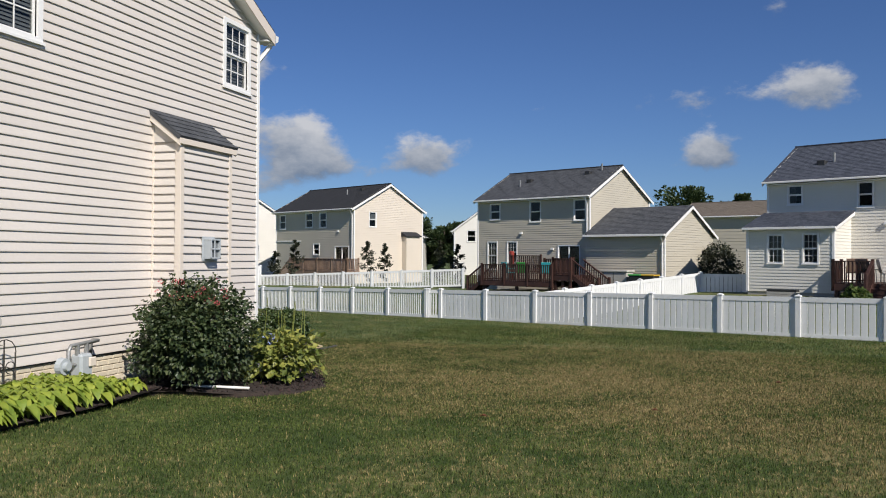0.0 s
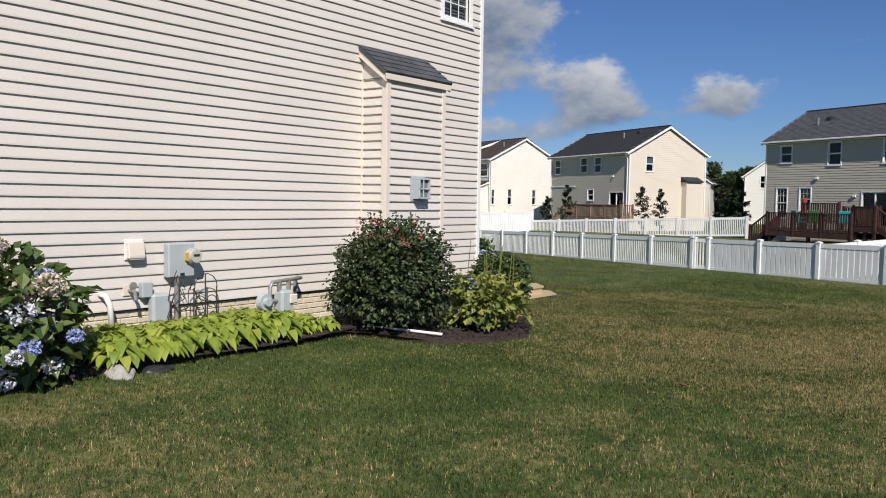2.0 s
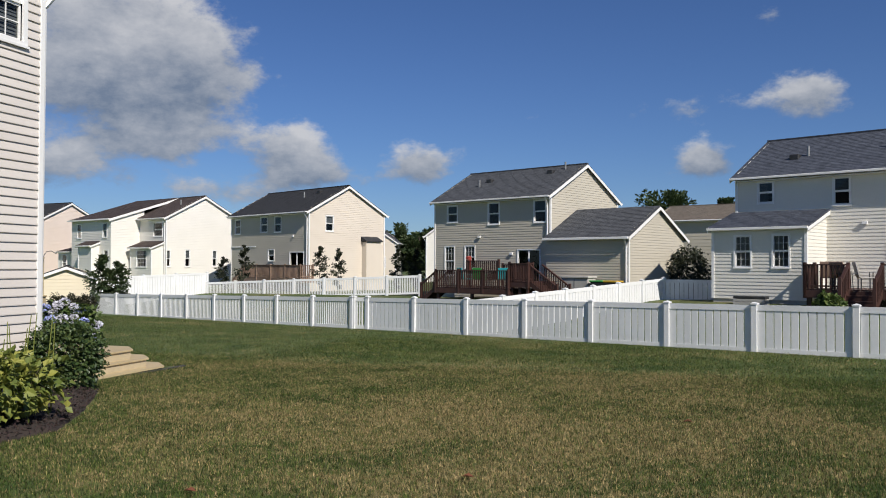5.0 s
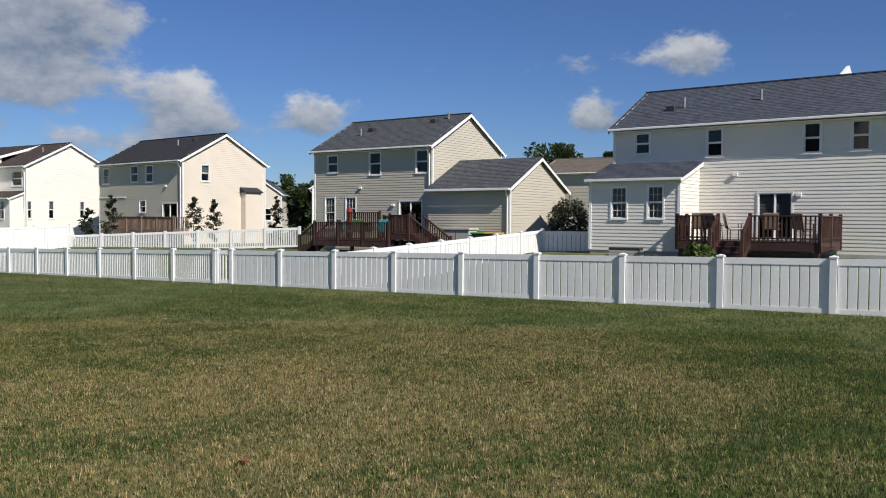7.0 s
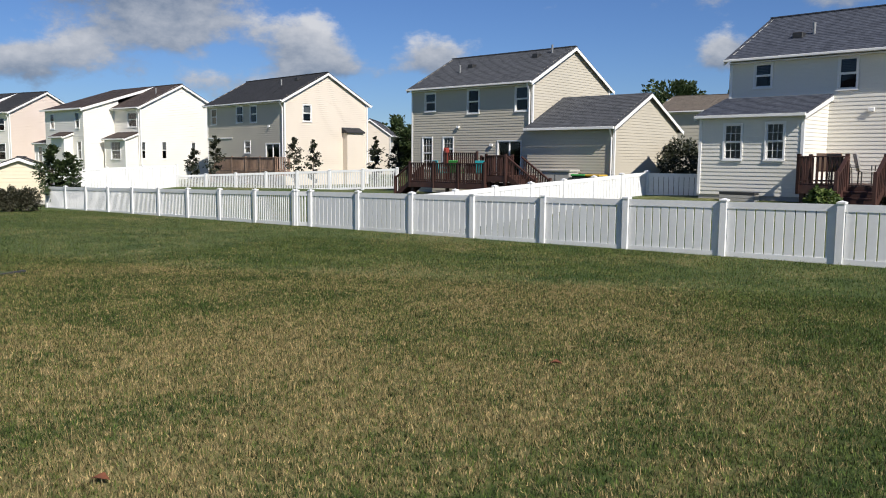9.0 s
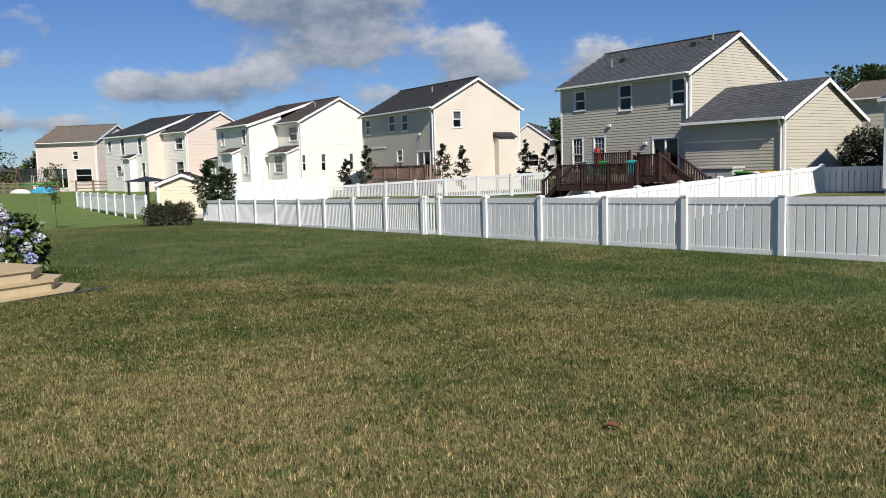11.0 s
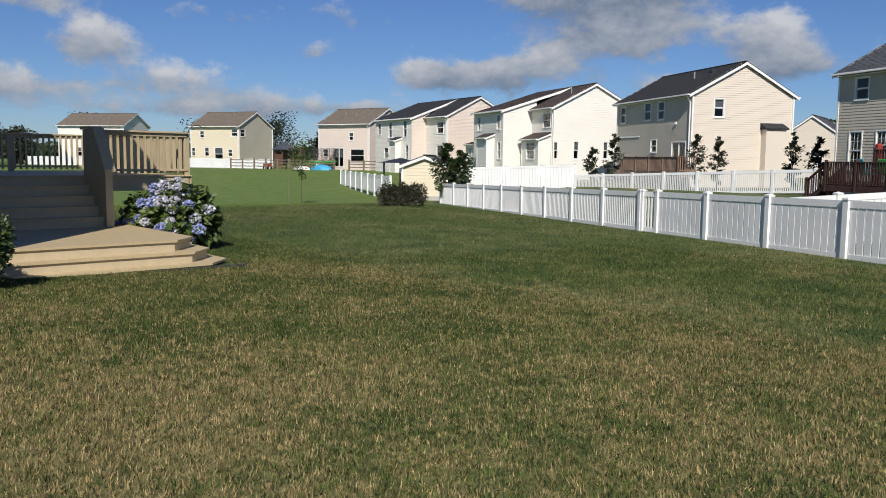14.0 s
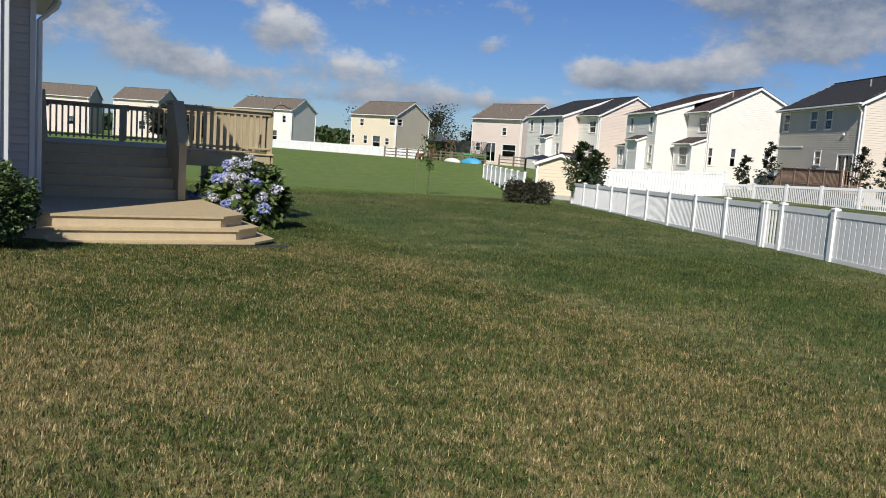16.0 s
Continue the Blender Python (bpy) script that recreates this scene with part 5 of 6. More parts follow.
def fence(label, a, b, bays, height, style, top=None, joined=False, first=True):
    """A white vinyl fence from a to b. style: "board" for tight wide boards, "picket" for slim bars with gaps. top(x, y): height of its top edge."""
    th = thing("fence", label, "fence", (a[0], a[1], 0), "white vinyl fences")
    dx, dy = b[0] - a[0], b[1] - a[1]
    ln = math.hypot(dx, dy)
    turn = Matrix.Rotation(math.atan2(dy, dx), 4, "Z")
    top = top or (lambda x, y: ground_z(x, y) + height)
    pm = post_mesh(height)
    zt = lambda s: top(a[0] + dx * s / ln, a[1] + dy * s / ln)
    for i in range(0 if first else 1, bays + 1):
        s = ln * i / bays
        link("post", pm, None, th, place=turn @ Matrix.Translation((s, 0, zt(s) - height)))
    bw, gap = (0.160, 0.018) if style == "board" else (0.05, 0.055)
    bmesh_board = fence_mesh("board", (-bw / 2, bw / 2, -0.012, 0.012, 0.09, height - 0.16), 0.003)
    all_v = bmesh.new()
    for i in range(bays):
        s0, s1 = ln * i / bays + 0.064, ln * (i + 1) / bays - 0.064
        z0, z1 = zt(s0) - height, zt(s1) - height
        for nm, lo, hi, w in (("top_rail", height - 0.19, height - 0.06, 0.024), ("bottom_rail", 0.02, 0.13, 0.024)):
            bm = bmesh.new()
            vs = [bm.verts.new((s, y, z + e)) for e in (lo, hi) for y in (-w, w) for s, z in ((s0, z0), (s1, z1))]
            for q in ((0, 1, 3, 2), (4, 6, 7, 5), (0, 4, 5, 1), (2, 3, 7, 6), (0, 2, 6, 4), (1, 5, 7, 3)):
                bm.faces.new([vs[k] for k in q])
            part(nm, bm, VINYL, th, place=turn.copy())
        n = max(1, int(round((s1 - s0) / (bw + gap))))
        for k in range(n):
            s = s0 + (s1 - s0) * (k + 0.5) / n
            z = z0 + (z1 - z0) * (k + 0.5) / n
            if joined:
                box(all_v, s - bw / 2, s + bw / 2, -0.012, 0.012, z + 0.09, z + height - 0.16)
            else:
                link("board" if style == "board" else "picket", bmesh_board, None, th, place=turn @ Matrix.Translation((s, 0, z)))
    if joined:
        tagged(part("infill", all_v, VINYL, th, place=turn.copy()), kind="stuff")
    else:
        all_v.free()
    return th


def fence_top(x, y):
    """Top of the near fences along the back of the lawn."""
    return 0.45 + 0.0185 * (x + 10.15) if x > -10.15 else 0.45 + 0.022 * (x + 10.15)


P0 = Vector((-10.15, 28.3))
E1 = Vector((math.cos(radians(-24.7)), math.sin(radians(-24.7))))
fence("white vinyl fence of tight wide boards", P0, P0 + E1 * 2.155 * 10, 10, 1.16, "board", fence_top)
fence("white vinyl picket fence with narrow gaps", (-10.78, 28.45), (-27.83, 36.33), 9, 1.12, "picket", fence_top)
fence("short white vinyl picket panel closing the fence corner", P0, (-10.71, 28.44), 1, 1.12, "picket", fence_top, first=False)
fence("white vinyl fence between the lots", P0 + E1 * 4.3, (-1.0, 36.9), 7, 1.15, "board", lambda x, y: 0.45 + 0.055 * (y - 25.9), joined=True, first=False)
fence("white vinyl fence reaching to the ivory house", (-1.0, 36.9), (0.9, 36.6), 1, 1.15, "board", lambda x, y: 1.02, joined=True)
fence("white vinyl picket fence beside the cream house", (-29.1, 47.8), (-14.9, 47.4), 7, 1.15, "picket", lambda x, y: 0.40 + 0.04 * (x + 29.1), joined=True)
fence("tall white vinyl privacy fence", (-32.3, 39.6), (-29.2, 47.9), 4, 1.75, "board", lambda x, y: 0.70 + 0.036 * (y - 39.6), joined=True)
fence("white vinyl fence carrying on beyond the shed", (-32.7, 37.0), (-49.1, 45.0), 8, 1.1, "board", lambda x, y: 0.27, joined=True)
fence("far white vinyl fence across the lawn", (-81.3, 57.2), (-114.0, 40.4), 15, 1.2, "board", lambda x, y: 0.98, joined=True)

# ---- plants ----


def leaves_mesh(name, pts, size, material, seed, droop=0.3, aspect=0.45, out=None):
    """Folded leaves at points, facing outward from a middle."""
    rs = np.random.RandomState(seed)
    n = len(pts)
    pts = np.asarray(pts, float)
    d = rs.normal(size=(n, 3))
    if out is not None:
        d = d * 0.55 + out
    d[:, 2] -= droop
    d /= np.linalg.norm(d, axis=1)[:, None] + 1e-9
    up = rs.normal(size=(n, 3)) * 0.5 + np.array([0, 0, 1.0])
    if out is not None:
        up = up + out * 0.7
    s = np.cross(d, up)
    s /= np.linalg.norm(s, axis=1)[:, None] + 1e-9
    nn = np.cross(s, d)
    L = size * rs.uniform(0.6, 1.25, n)[:, None]
    a, b = pts - d * L * 0.5, pts + d * L * 0.5 - nn * L * 0.12
    l, r = pts - d * L * 0.05 + s * L * aspect + nn * L * 0.1, pts - d * L * 0.05 - s * L * aspect + nn * L * 0.1
    v = np.stack([a, l, b, r], 1).reshape(-1, 3)
    f = np.empty((n * 2, 3), int)
    k = np.arange(n) * 4
    f[0::2], f[1::2] = np.stack([k, k + 1, k + 2], 1), np.stack([k, k + 2, k + 3], 1)
    return mesh_from(name, v.tolist(), f.tolist(), material)


def blob_points(n, radii, seed, clump=0.35, hollow=0.55, freq=2.2, flat=-0.9):
    """Points in the outer part of an uneven rounded mass, with their outward ways."""
    rs = np.random.RandomState(seed)
    pts, outs = [], []
    off = Vector((seed * 3.1, seed * 1.7, 0))
    while len(pts) < n:
        d = rs.normal(size=3)
        d /= np.linalg.norm(d)
        if d[2] < flat:
            continue
        lump = 1 + clump * noise.noise(Vector(d) * freq + off) + 0.5 * clump * noise.noise(Vector(d) * freq * 2.7 + off)
        r = rs.uniform(hollow ** 2, 1) ** 0.5 * lump
        pts.append(d * r * np.array(radii))
        outs.append(d)
    return np.array(pts), np.array(outs)


def stems(bm, n, spread, height, r, seed, curve=0.2):
    rs = random.Random(seed)
    for i in range(n):
        a, k = rs.uniform(0, math.tau), rs.uniform(0.15, 1) ** 0.5
        x, y = math.cos(a) * spread * k, math.sin(a) * spread * k
        h = height * rs.uniform(0.65, 1.0)
        tube(bm, [(x * 0.12, y * 0.12, -0.05), (x * 0.45, y * 0.45, h * 0.45), (x, y, h)], r, r * 0.35, 5, caps=False)


def shrub(name, label, category, at, radii, n, size, material, seed, group="", clump=0.35, stem_n=14, aspect=0.45, hollow=0.55, lift=0.85, droop=0.2, flat=-0.75):
    t = thing(name, label, category, at, group)
    pts, outs = blob_points(n, radii, seed, clump, hollow, flat=flat)
    pts[:, 2] += radii[2] * lift
    keep = pts[:, 2] > 0.02
    link("foliage", leaves_mesh("foliage", pts[keep], size, material, seed, droop, aspect, outs[keep]), None, t)
    bm = bmesh.new()
    stems(bm, stem_n, radii[0] * 0.7, radii[2] * (lift + 0.55), 0.014, seed)
    part("stem", bm, BARK, t)
    return t, pts[keep], outs[keep]


def head_mesh(name, material, seed, r=0.085, n=150):
    rs = np.random.RandomState(seed)
    d = rs.normal(size=(n, 3))
    d /= np.linalg.norm(d, axis=1)[:, None]
    pts = d * r * np.array([1, 1, 0.8]) * rs.uniform(0.85, 1.03, n)[:, None]
    return leaves_mesh(name, pts, r * 0.44, material, seed, 0.0, 0.5, d * 0.3 + rs.normal(size=(n, 3)) * 0.6)


HEADS = [head_mesh("flower_head", m, i + 20) for i, m in enumerate((PETAL_BLUE, PETAL_WHITE, PETAL_BLUE, PETAL_WHITE, PETAL_FADED))]


def hydrangea(at, radii, n, seed, heads, mix=(0, 1, 2, 3, 4), towards=(0.8, -0.5, 0.35)):
    t, pts, outs = shrub("hydrangea_bush", "leafy hydrangea bush with blue and white flower heads", "hydrangea", at, radii, n, 0.15, LEAF_HYD, seed, "hydrangeas", 0.3, 10, 0.36, 0.6, 0.8)
    rs = random.Random(seed)
    w = Vector(towards).normalized()
    cand = [i for i in range(len(pts)) if Vector(outs[i]).dot(w) > 0.15 and pts[i][2] > 0.15]
    used = []
    for _ in range(2000):
        if len(used) >= heads:
            break
        i = rs.choice(cand)
        p = Vector(outs[i]) * 0.05 + Vector(pts[i])
        if all((p - q).length > 0.16 for q in used):
            used.append(p)
            link("flower_head", HEADS[rs.choice(mix)], None, t, place=Matrix.Translation(p) @ Matrix.Rotation(rs.uniform(0, 6), 4, "Z") @ Matrix.Scale(rs.uniform(0.85, 1.4), 4))
    return t


def mulch_bed(name, label, outline):
    """Mulch heaped over an outline, with a ragged edge and loose chips."""
    c = (sum(p[0] for p in outline) / len(outline), sum(p[1] for p in outline) / len(outline))
    bm = bmesh.new()
    rings = []
    n = len(outline) * 6
    for k, (f, h) in enumerate(((1.0, -0.03), (0.985, 0.02), (0.93, 0.045), (0.75, 0.06), (0.45, 0.065))):
        ring = []
        for i in range(n):
            s = i / 6
            a, b = outline[int(s) % len(outline)], outline[(int(s) + 1) % len(outline)]
            x, y = a[0] + (b[0] - a[0]) * (s % 1), a[1] + (b[1] - a[1]) * (s % 1)
            x, y = c[0] + (x - c[0]) * f, c[1] + (y - c[1]) * f
            w = noise.noise(Vector((x * 5, y * 5, k))) * 0.03
            ring.append(bm.verts.new((x + w, y + w, ground_z(x, y) + h + noise.noise(Vector((x * 9, y * 9, k))) * 0.02)))
        rings.append(ring)
    for p, q in zip(rings, rings[1:]):
        for i in range(n):
            bm.faces.new((p[i], p[(i + 1) % n], q[(i + 1) % n], q[i]))
    bm.faces.new(rings[-1])
    ob = part(name, bm, MULCH, shade=True)
    return tagged(ob, label, "mulch", kind="structure")


mulch_bed("mulch_bed", "dark bark mulch round the shrubs", BED)


def mulch_chips():
    rs = np.random.RandomState(17)
    pts = []
    while len(pts) < 5200:
        x, y = rs.uniform(-8.4, -5.9), rs.uniform(3.2, 12.1)
        hit = False
        for (xa, ya), (xb, yb) in zip(BED, BED[1:] + BED[:1]):
            if (ya > y) != (yb > y) and x < (xb - xa) * (y - ya) / (yb - ya) + xa:
                hit = not hit
        if hit:
            pts.append((x, y, ground_z(x, y) + 0.055 + rs.uniform(-0.01, 0.02)))
    ob = link("mulch_chips", leaves_mesh("mulch_chips", pts, 0.055, BARK_CHIP, 18, 0.0, 0.22), None)
    tagged(ob, "loose dark brown bark chips on the bed", "bark chips", kind="stuff")


mulch_chips()


def rose_bush():
    t, pts, outs = shrub("rose_bush", "tall dark green rose bush with coral blooms", "rose bush", (-7.26, 8.56, -0.18), (0.76, 0.78, 0.77), 17000, 0.058, LEAF_ROSE, 5, "", 0.42, 26, 0.42, 0.45, 0.9)
    bloom = head_mesh("bloom", PETAL_ROSE, 40, 0.045, 36)
    rs = random.Random(8)
    top = [i for i in range(len(pts)) if pts[i][2] > 1.15]
    low = [i for i in range(len(pts)) if 0.5 < pts[i][2] < 1.1 and outs[i][0] > 0.4]
    for k in range(26):
        i = rs.choice(top if k < 23 else low)
        link("bloom", bloom, None, t, place=Matrix.Translation(Vector(pts[i]) + Vector(outs[i]) * 0.05) @ Matrix.Scale(rs.uniform(0.7, 1.35), 4))
    # long shoots above the mass
    bm = bmesh.new()
    tips = []
    for k in range(30):
        a = rs.uniform(0, math.tau)
        x, y = math.cos(a) * rs.uniform(0.1, 0.72), math.sin(a) * rs.uniform(0.1, 0.72)
        h = 1.50 - 0.75 * (x * x + y * y) + rs.uniform(-0.1, 0.12)
        tube(bm, [(x * 0.7, y * 0.7, h - 0.5), (x * 0.9, y * 0.9, h - 0.2), (x * 1.05, y * 1.05, h)], 0.006, 0.003, 5)
        tips += [(x * (0.85 + 0.2 * q), y * (0.85 + 0.2 * q), h - 0.35 * (1 - q) + rs.uniform(-0.02, 0.02)) for q in (0.2, 0.4, 0.55, 0.7, 0.85, 1.0, 1.0)]
    part("shoot_growth", bm, STEM, t)
    link("shoot_leaves", leaves_mesh("shoot_leaves", tips, 0.06, LEAF_ROSE, 9, 0.2, 0.4), None, t)


rose_bush()
hydrangea((-7.55, 3.75, -0.13), (0.75, 0.75, 0.68), 1400, 11, 22)
shrub("lime_perennial", "yellow-green leafy perennial with a few stems", "perennial", (-6.62, 9.75, -0.20), (0.56, 0.62, 0.42), 1700, 0.10, LEAF_YEL, 12, "", 0.4, 14, 0.4, 0.3, 0.8)
hydrangea((-6.85, 9.85, -0.24), (0.42, 0.5, 0.42), 260, 13, 5, (1, 3, 0))


def stalks():
    t = thing("flower_stalks", "tall bare yellow-green flower stalks in the bed", "stalks", (-6.7, 10.1, -0.24))
    rs = random.Random(3)
    for k in range(9):
        bm = bmesh.new()
        x, y = rs.uniform(-0.25, 0.2), rs.uniform(-0.5, 0.45)
        h = rs.uniform(0.85, 1.3)
        tube(bm, [(x, y, 0), (x + rs.uniform(-0.03, 0.03), y, h * 0.5), (x + rs.uniform(-0.05, 0.05), y + rs.uniform(-0.06, 0.06), h)], 0.008, 0.005, 5)
        part("stalk", bm, LEAF_YEL, t)


stalks()
shrub("boxwood", "dense rounded green boxwood beside the steps", "boxwood", (-7.92, 12.1, -0.28), (0.56, 0.58, 0.52), 7000, 0.055, LEAF_BOX, 14, "", 0.2, 14, 0.42, 0.6, 0.85)


def hosta(me, at, s, a):
    t = thing("hosta", "lime-green hosta with broad leaves", "hosta", at, "hostas along the wall")
    t.matrix_world = Matrix.Translation(at) @ Matrix.Rotation(a, 4, "Z") @ Matrix.Scale(s, 4)
    link("leaves", me, None, t)


def hosta_mesh(seed):
    rs = random.Random(seed)
    bm = bmesh.new()
    for k in range(38):
        a = k * 2.4 + rs.uniform(-0.3, 0.3)
        u = 0.2 + 0.8 * k / 38
        ln, wd = rs.uniform(0.13, 0.19), rs.uniform(0.05, 0.07)
        r0, h0 = 0.20 * u, 0.30 - 0.16 * u + rs.uniform(-0.03, 0.03)
        ca, sa = math.cos(a), math.sin(a)
        rows = []
        for q, w, dz in ((0, 0.3, 0.0), (0.3, 1.0, 0.015), (0.65, 0.8, -0.01), (1.0, 0.03, -0.07)):
            x, z = r0 + ln * q * (0.9 - 0.2 * (1 - u)), h0 + dz - u * q * 0.05
            rows.append([bm.verts.new((ca * x - sa * y, sa * x + ca * y, z + abs(y) * 0.25)) for y in (-w * wd, 0, w * wd)])
        for p, q in zip(rows, rows[1:]):
            for i in range(2):
                bm.faces.new((p[i], p[i + 1], q[i + 1], q[i]))
        tube(bm, [(0, 0, 0), (ca * r0 * 0.6, sa * r0 * 0.6, h0 * 0.75), (ca * r0, sa * r0, h0)], 0.006, 0.004, 4, caps=False)
    me = bpy.data.meshes.new("hosta_leaves")
    bm.to_mesh(me)
    bm.free()
    for p in me.polygons:
        p.use_smooth = True
    me.materials.append(LEAF_LIME)
    return me


HOSTAS = [hosta_mesh(s) for s in (1, 2, 3)]
rs_h = random.Random(6)
for i in range(63):
    y = 4.65 + (i // 3) * 0.15
    row = i % 3
    x = (-7.36, -7.62, -7.92)[row] - (y - 5) * 0.09 + rs_h.uniform(-0.06, 0.06)
    hosta(HOSTAS[i % 3], (x, y + rs_h.uniform(-0.07, 0.07), ground_z(x, y) + 0.03), rs_h.uniform(0.82, 1.08) * (1 if y < 7 else 0.75), rs_h.uniform(0, 6))


def stones():
    for at, s, m, lab in (((-7.12, 4.62, -0.12), (0.17, 0.13, 0.09), STONE, "pale grey garden stone at the bed's edge"), ((-7.1, 5.0, -0.13), (0.12, 0.16, 0.05), BLACK, "dark flat garden stone")):
        bm = bmesh.new()
        bmesh.ops.create_icosphere(bm, subdivisions=3, radius=1.0)
        for v in bm.verts:
            k = 1 + 0.35 * noise.noise(v.co * 1.6 + Vector(at))
            v.co = Vector((v.co.x * s[0] * k, v.co.y * s[1] * k, v.co.z * s[2] * k)) + Vector(at)
        tagged(part("garden_stone", bm, m), lab, "stone")


stones()
bm = bmesh.new()
tube(bm, [(-7.6, 8.35, -0.13), (-7.1, 8.5, -0.13), (-6.45, 8.62, -0.14)], 0.018, sides=8)
tagged(part("drain_hose", bm, WHITE_PVC, shade=True), "white plastic pipe lying on the mulch", "pipe")
for x, y in ((-1.3, 9.05), (1.05, 8.3), (-3.1, 8.0), (0.3, 12.3)):
    bm = bmesh.new()
    v = [bm.verts.new((x + dx, y + dy, ground_z(x, y) + 0.03 + dz)) for dx, dy, dz in ((-0.05, 0, 0), (0, 0.035, 0.025), (0.055, 0.01, 0.0), (0.0, -0.03, 0.02))]
    bm.faces.new((v[0], v[1], v[2]))
    bm.faces.new((v[0], v[2], v[3]))
    tagged(part("fallen_leaf", bm, DRY_LEAF, fix=False), "curled brown leaf on the lawn", "leaf", "fallen leaves")
hydrangea((-11.5, 16.2, -0.45), (0.58, 0.66, 0.64), 2300, 15, 34, (0, 1, 3, 3, 1, 4), (0.6, -0.8, 0.4))
hydrangea((-12.3, 15.9, -0.46), (0.38, 0.5, 0.55), 800, 16, 8, (0, 2), (0.6, -0.8, 0.4))


def tree(name, label, at, height, crown, seed, material=LEAF_TREE, n=2600, size=0.12, trunk=0.05, bare=0.25, clump=0.5, group="", limbs=9, top_h=0.95):
    """A tapered trunk with limbs, and leaves in clumps about the limb ends. crown: its half width."""
    t = thing(name, label, "tree", at, group)
    rs = random.Random(seed)
    bm = bmesh.new()
    pts = [(0, 0, -0.3)] + [(rs.uniform(-1, 1) * trunk * k, rs.uniform(-1, 1) * trunk * k, height * top_h * k / 5) for k in range(1, 6)]
    tube(bm, pts, trunk, trunk * 0.25, 8)
    ends = []
    for k in range(limbs):
        z0 = height * (bare + (0.9 - bare) * k / limbs)
        a = k * 2.4 + rs.uniform(-0.5, 0.5)
        u = (z0 / height - bare) / (1 - bare)
        r = crown * (1.0 - 0.55 * max(0.0, u) ** 1.5) * rs.uniform(0.55, 1.05) * (0.6 + 0.8 * max(0.0, min(1, u * 3)))
        e = Vector((math.cos(a) * r, math.sin(a) * r, z0 + r * rs.uniform(0.3, 0.8)))
        tube(bm, [(0, 0, z0), e * 0.5 + Vector((0, 0, z0 * 0.5 - 0.02)), e], trunk * 0.45, trunk * 0.12, 5)
        ends.append((e, r))
        ends.append((e * 0.6 + Vector((0, 0, z0 * 0.4)), r * 0.8))
    ends.append((Vector((0, 0, height * 0.93)), crown * 0.5))
    part("trunk", bm, BARK, t)
    nr = np.random.RandomState(seed)
    ps = []
    for e, r in ends:
        k = n // len(ends)
        c = 1.5 * np.tanh(nr.normal(size=(k, 3)) * 0.75) * (max(r, crown * 0.45) * clump) * np.array([1, 1, 0.9]) + np.array(e)
        ps.append(c)
    ps = np.concatenate(ps)
    ps = ps[ps[:, 2] > height * bare * 0.7]
    out = ps - np.array([0, 0, height * 0.5])
    out /= np.linalg.norm(out, axis=1)[:, None] + 1e-6
    link("crown", leaves_mesh("crown", ps, size, material, seed, 0.15, 0.4, out), None, t)
    return t


# shrub and slim trees beyond the fence end
for i, (x, y, r) in enumerate(((-26.0, 31.75, 0.50), (-25.68, 32.2, 0.46), (-25.36, 32.68, 0.52))):
    shrub("barberry", "dark spreading shrub on the lawn", "shrub", (x, y, ground_z(x, y)), (r, r, 0.56), 2600, 0.085, LEAF_BARB, 30 + i, "shrubs by the fence end", 0.5, 14, 0.38, 0.35, 0.8)
for i, (x, y, h, c, m) in enumerate(((-27.6, 36.4, 2.95, 0.42, LEAF_TREE), (-26.95, 36.7, 2.6, 0.42, LEAF_TREE))):
    tree("young_tree", "dense young green tree beside the fence", (x, y, ground_z(x, y)), h, c, 50 + i, m, 2600, 0.13, 0.04, 0.08, 0.45, "young trees", 12)
tree("sapling", "thin staked sapling on the lawn", (-29.0, 29.3, ground_z(-29.0, 29.3)), 2.75, 0.42, 60, LEAF_HYD, 700, 0.09, 0.016, 0.4, 0.5)
bm = bmesh.new()
tube(bm, [(-29.6, 29.0, -1.3), (-29.6, 29.0, 0.5)], 0.015, sides=6)
tagged(part("tree_stake", bm, RAIL_WOOD), "thin wooden stake beside the sapling", "stake")
for i, (x, y, h) in enumerate(((-21.75, 48.6, 3.0), (-20.65, 48.85, 2.85), (-17.3, 50.0, 3.1), (-16.15, 50.3, 2.85), (-26.95, 48.5, 3.1), (-28.25, 48.2, 2.3))):
    tree("columnar_tree", "slim columnar young tree", (x, y, ground_z(x, y)), h, 0.34, 70 + i, LEAF_DARK, 1100, 0.13, 0.03, 0.12, 0.42, "slim trees along the fence", 12)
for i, (x, y, h, c) in enumerate(((-2.9, 95.5, 10.2, 2.6), (3.0, 92.6, 9.0, 2.2), (-34.0, 95.2, 6.2, 1.7), (-29.7, 92.8, 5.4, 2.0), (-31.9, 94.0, 5.0, 2.0))):
    tree("far_tree", "full green tree behind the houses", (x, y, -0.4), h, c, 90 + i, LEAF_TREE, 6500, 0.36, 0.2, 0.2, 0.36, "trees behind the houses", 12)
for i, (x, y, h, c) in enumerate(((-92, 78, 6.5, 3), (-80, 64, 4.2, 1.5), (-120, 80, 7, 4), (-128, 74, 6.5, 4), (-140, 60, 6, 4), (-118, 40, 4.6, 2.4), (-108, 34, 4.4, 2.2), (-124, 52, 5, 3))):
    tree("far_tree", "rounded dark tree between far houses", (x, y, -0.6), h, c, 110 + i, LEAF_DARK, 3500, 0.36, 0.15, 0.1, 0.36, "trees between far houses", 10)
# very dark leaf colour stands in for the house shade over this bush
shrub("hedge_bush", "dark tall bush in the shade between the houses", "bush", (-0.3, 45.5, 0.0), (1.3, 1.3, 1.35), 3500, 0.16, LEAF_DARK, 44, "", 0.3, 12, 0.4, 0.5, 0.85)
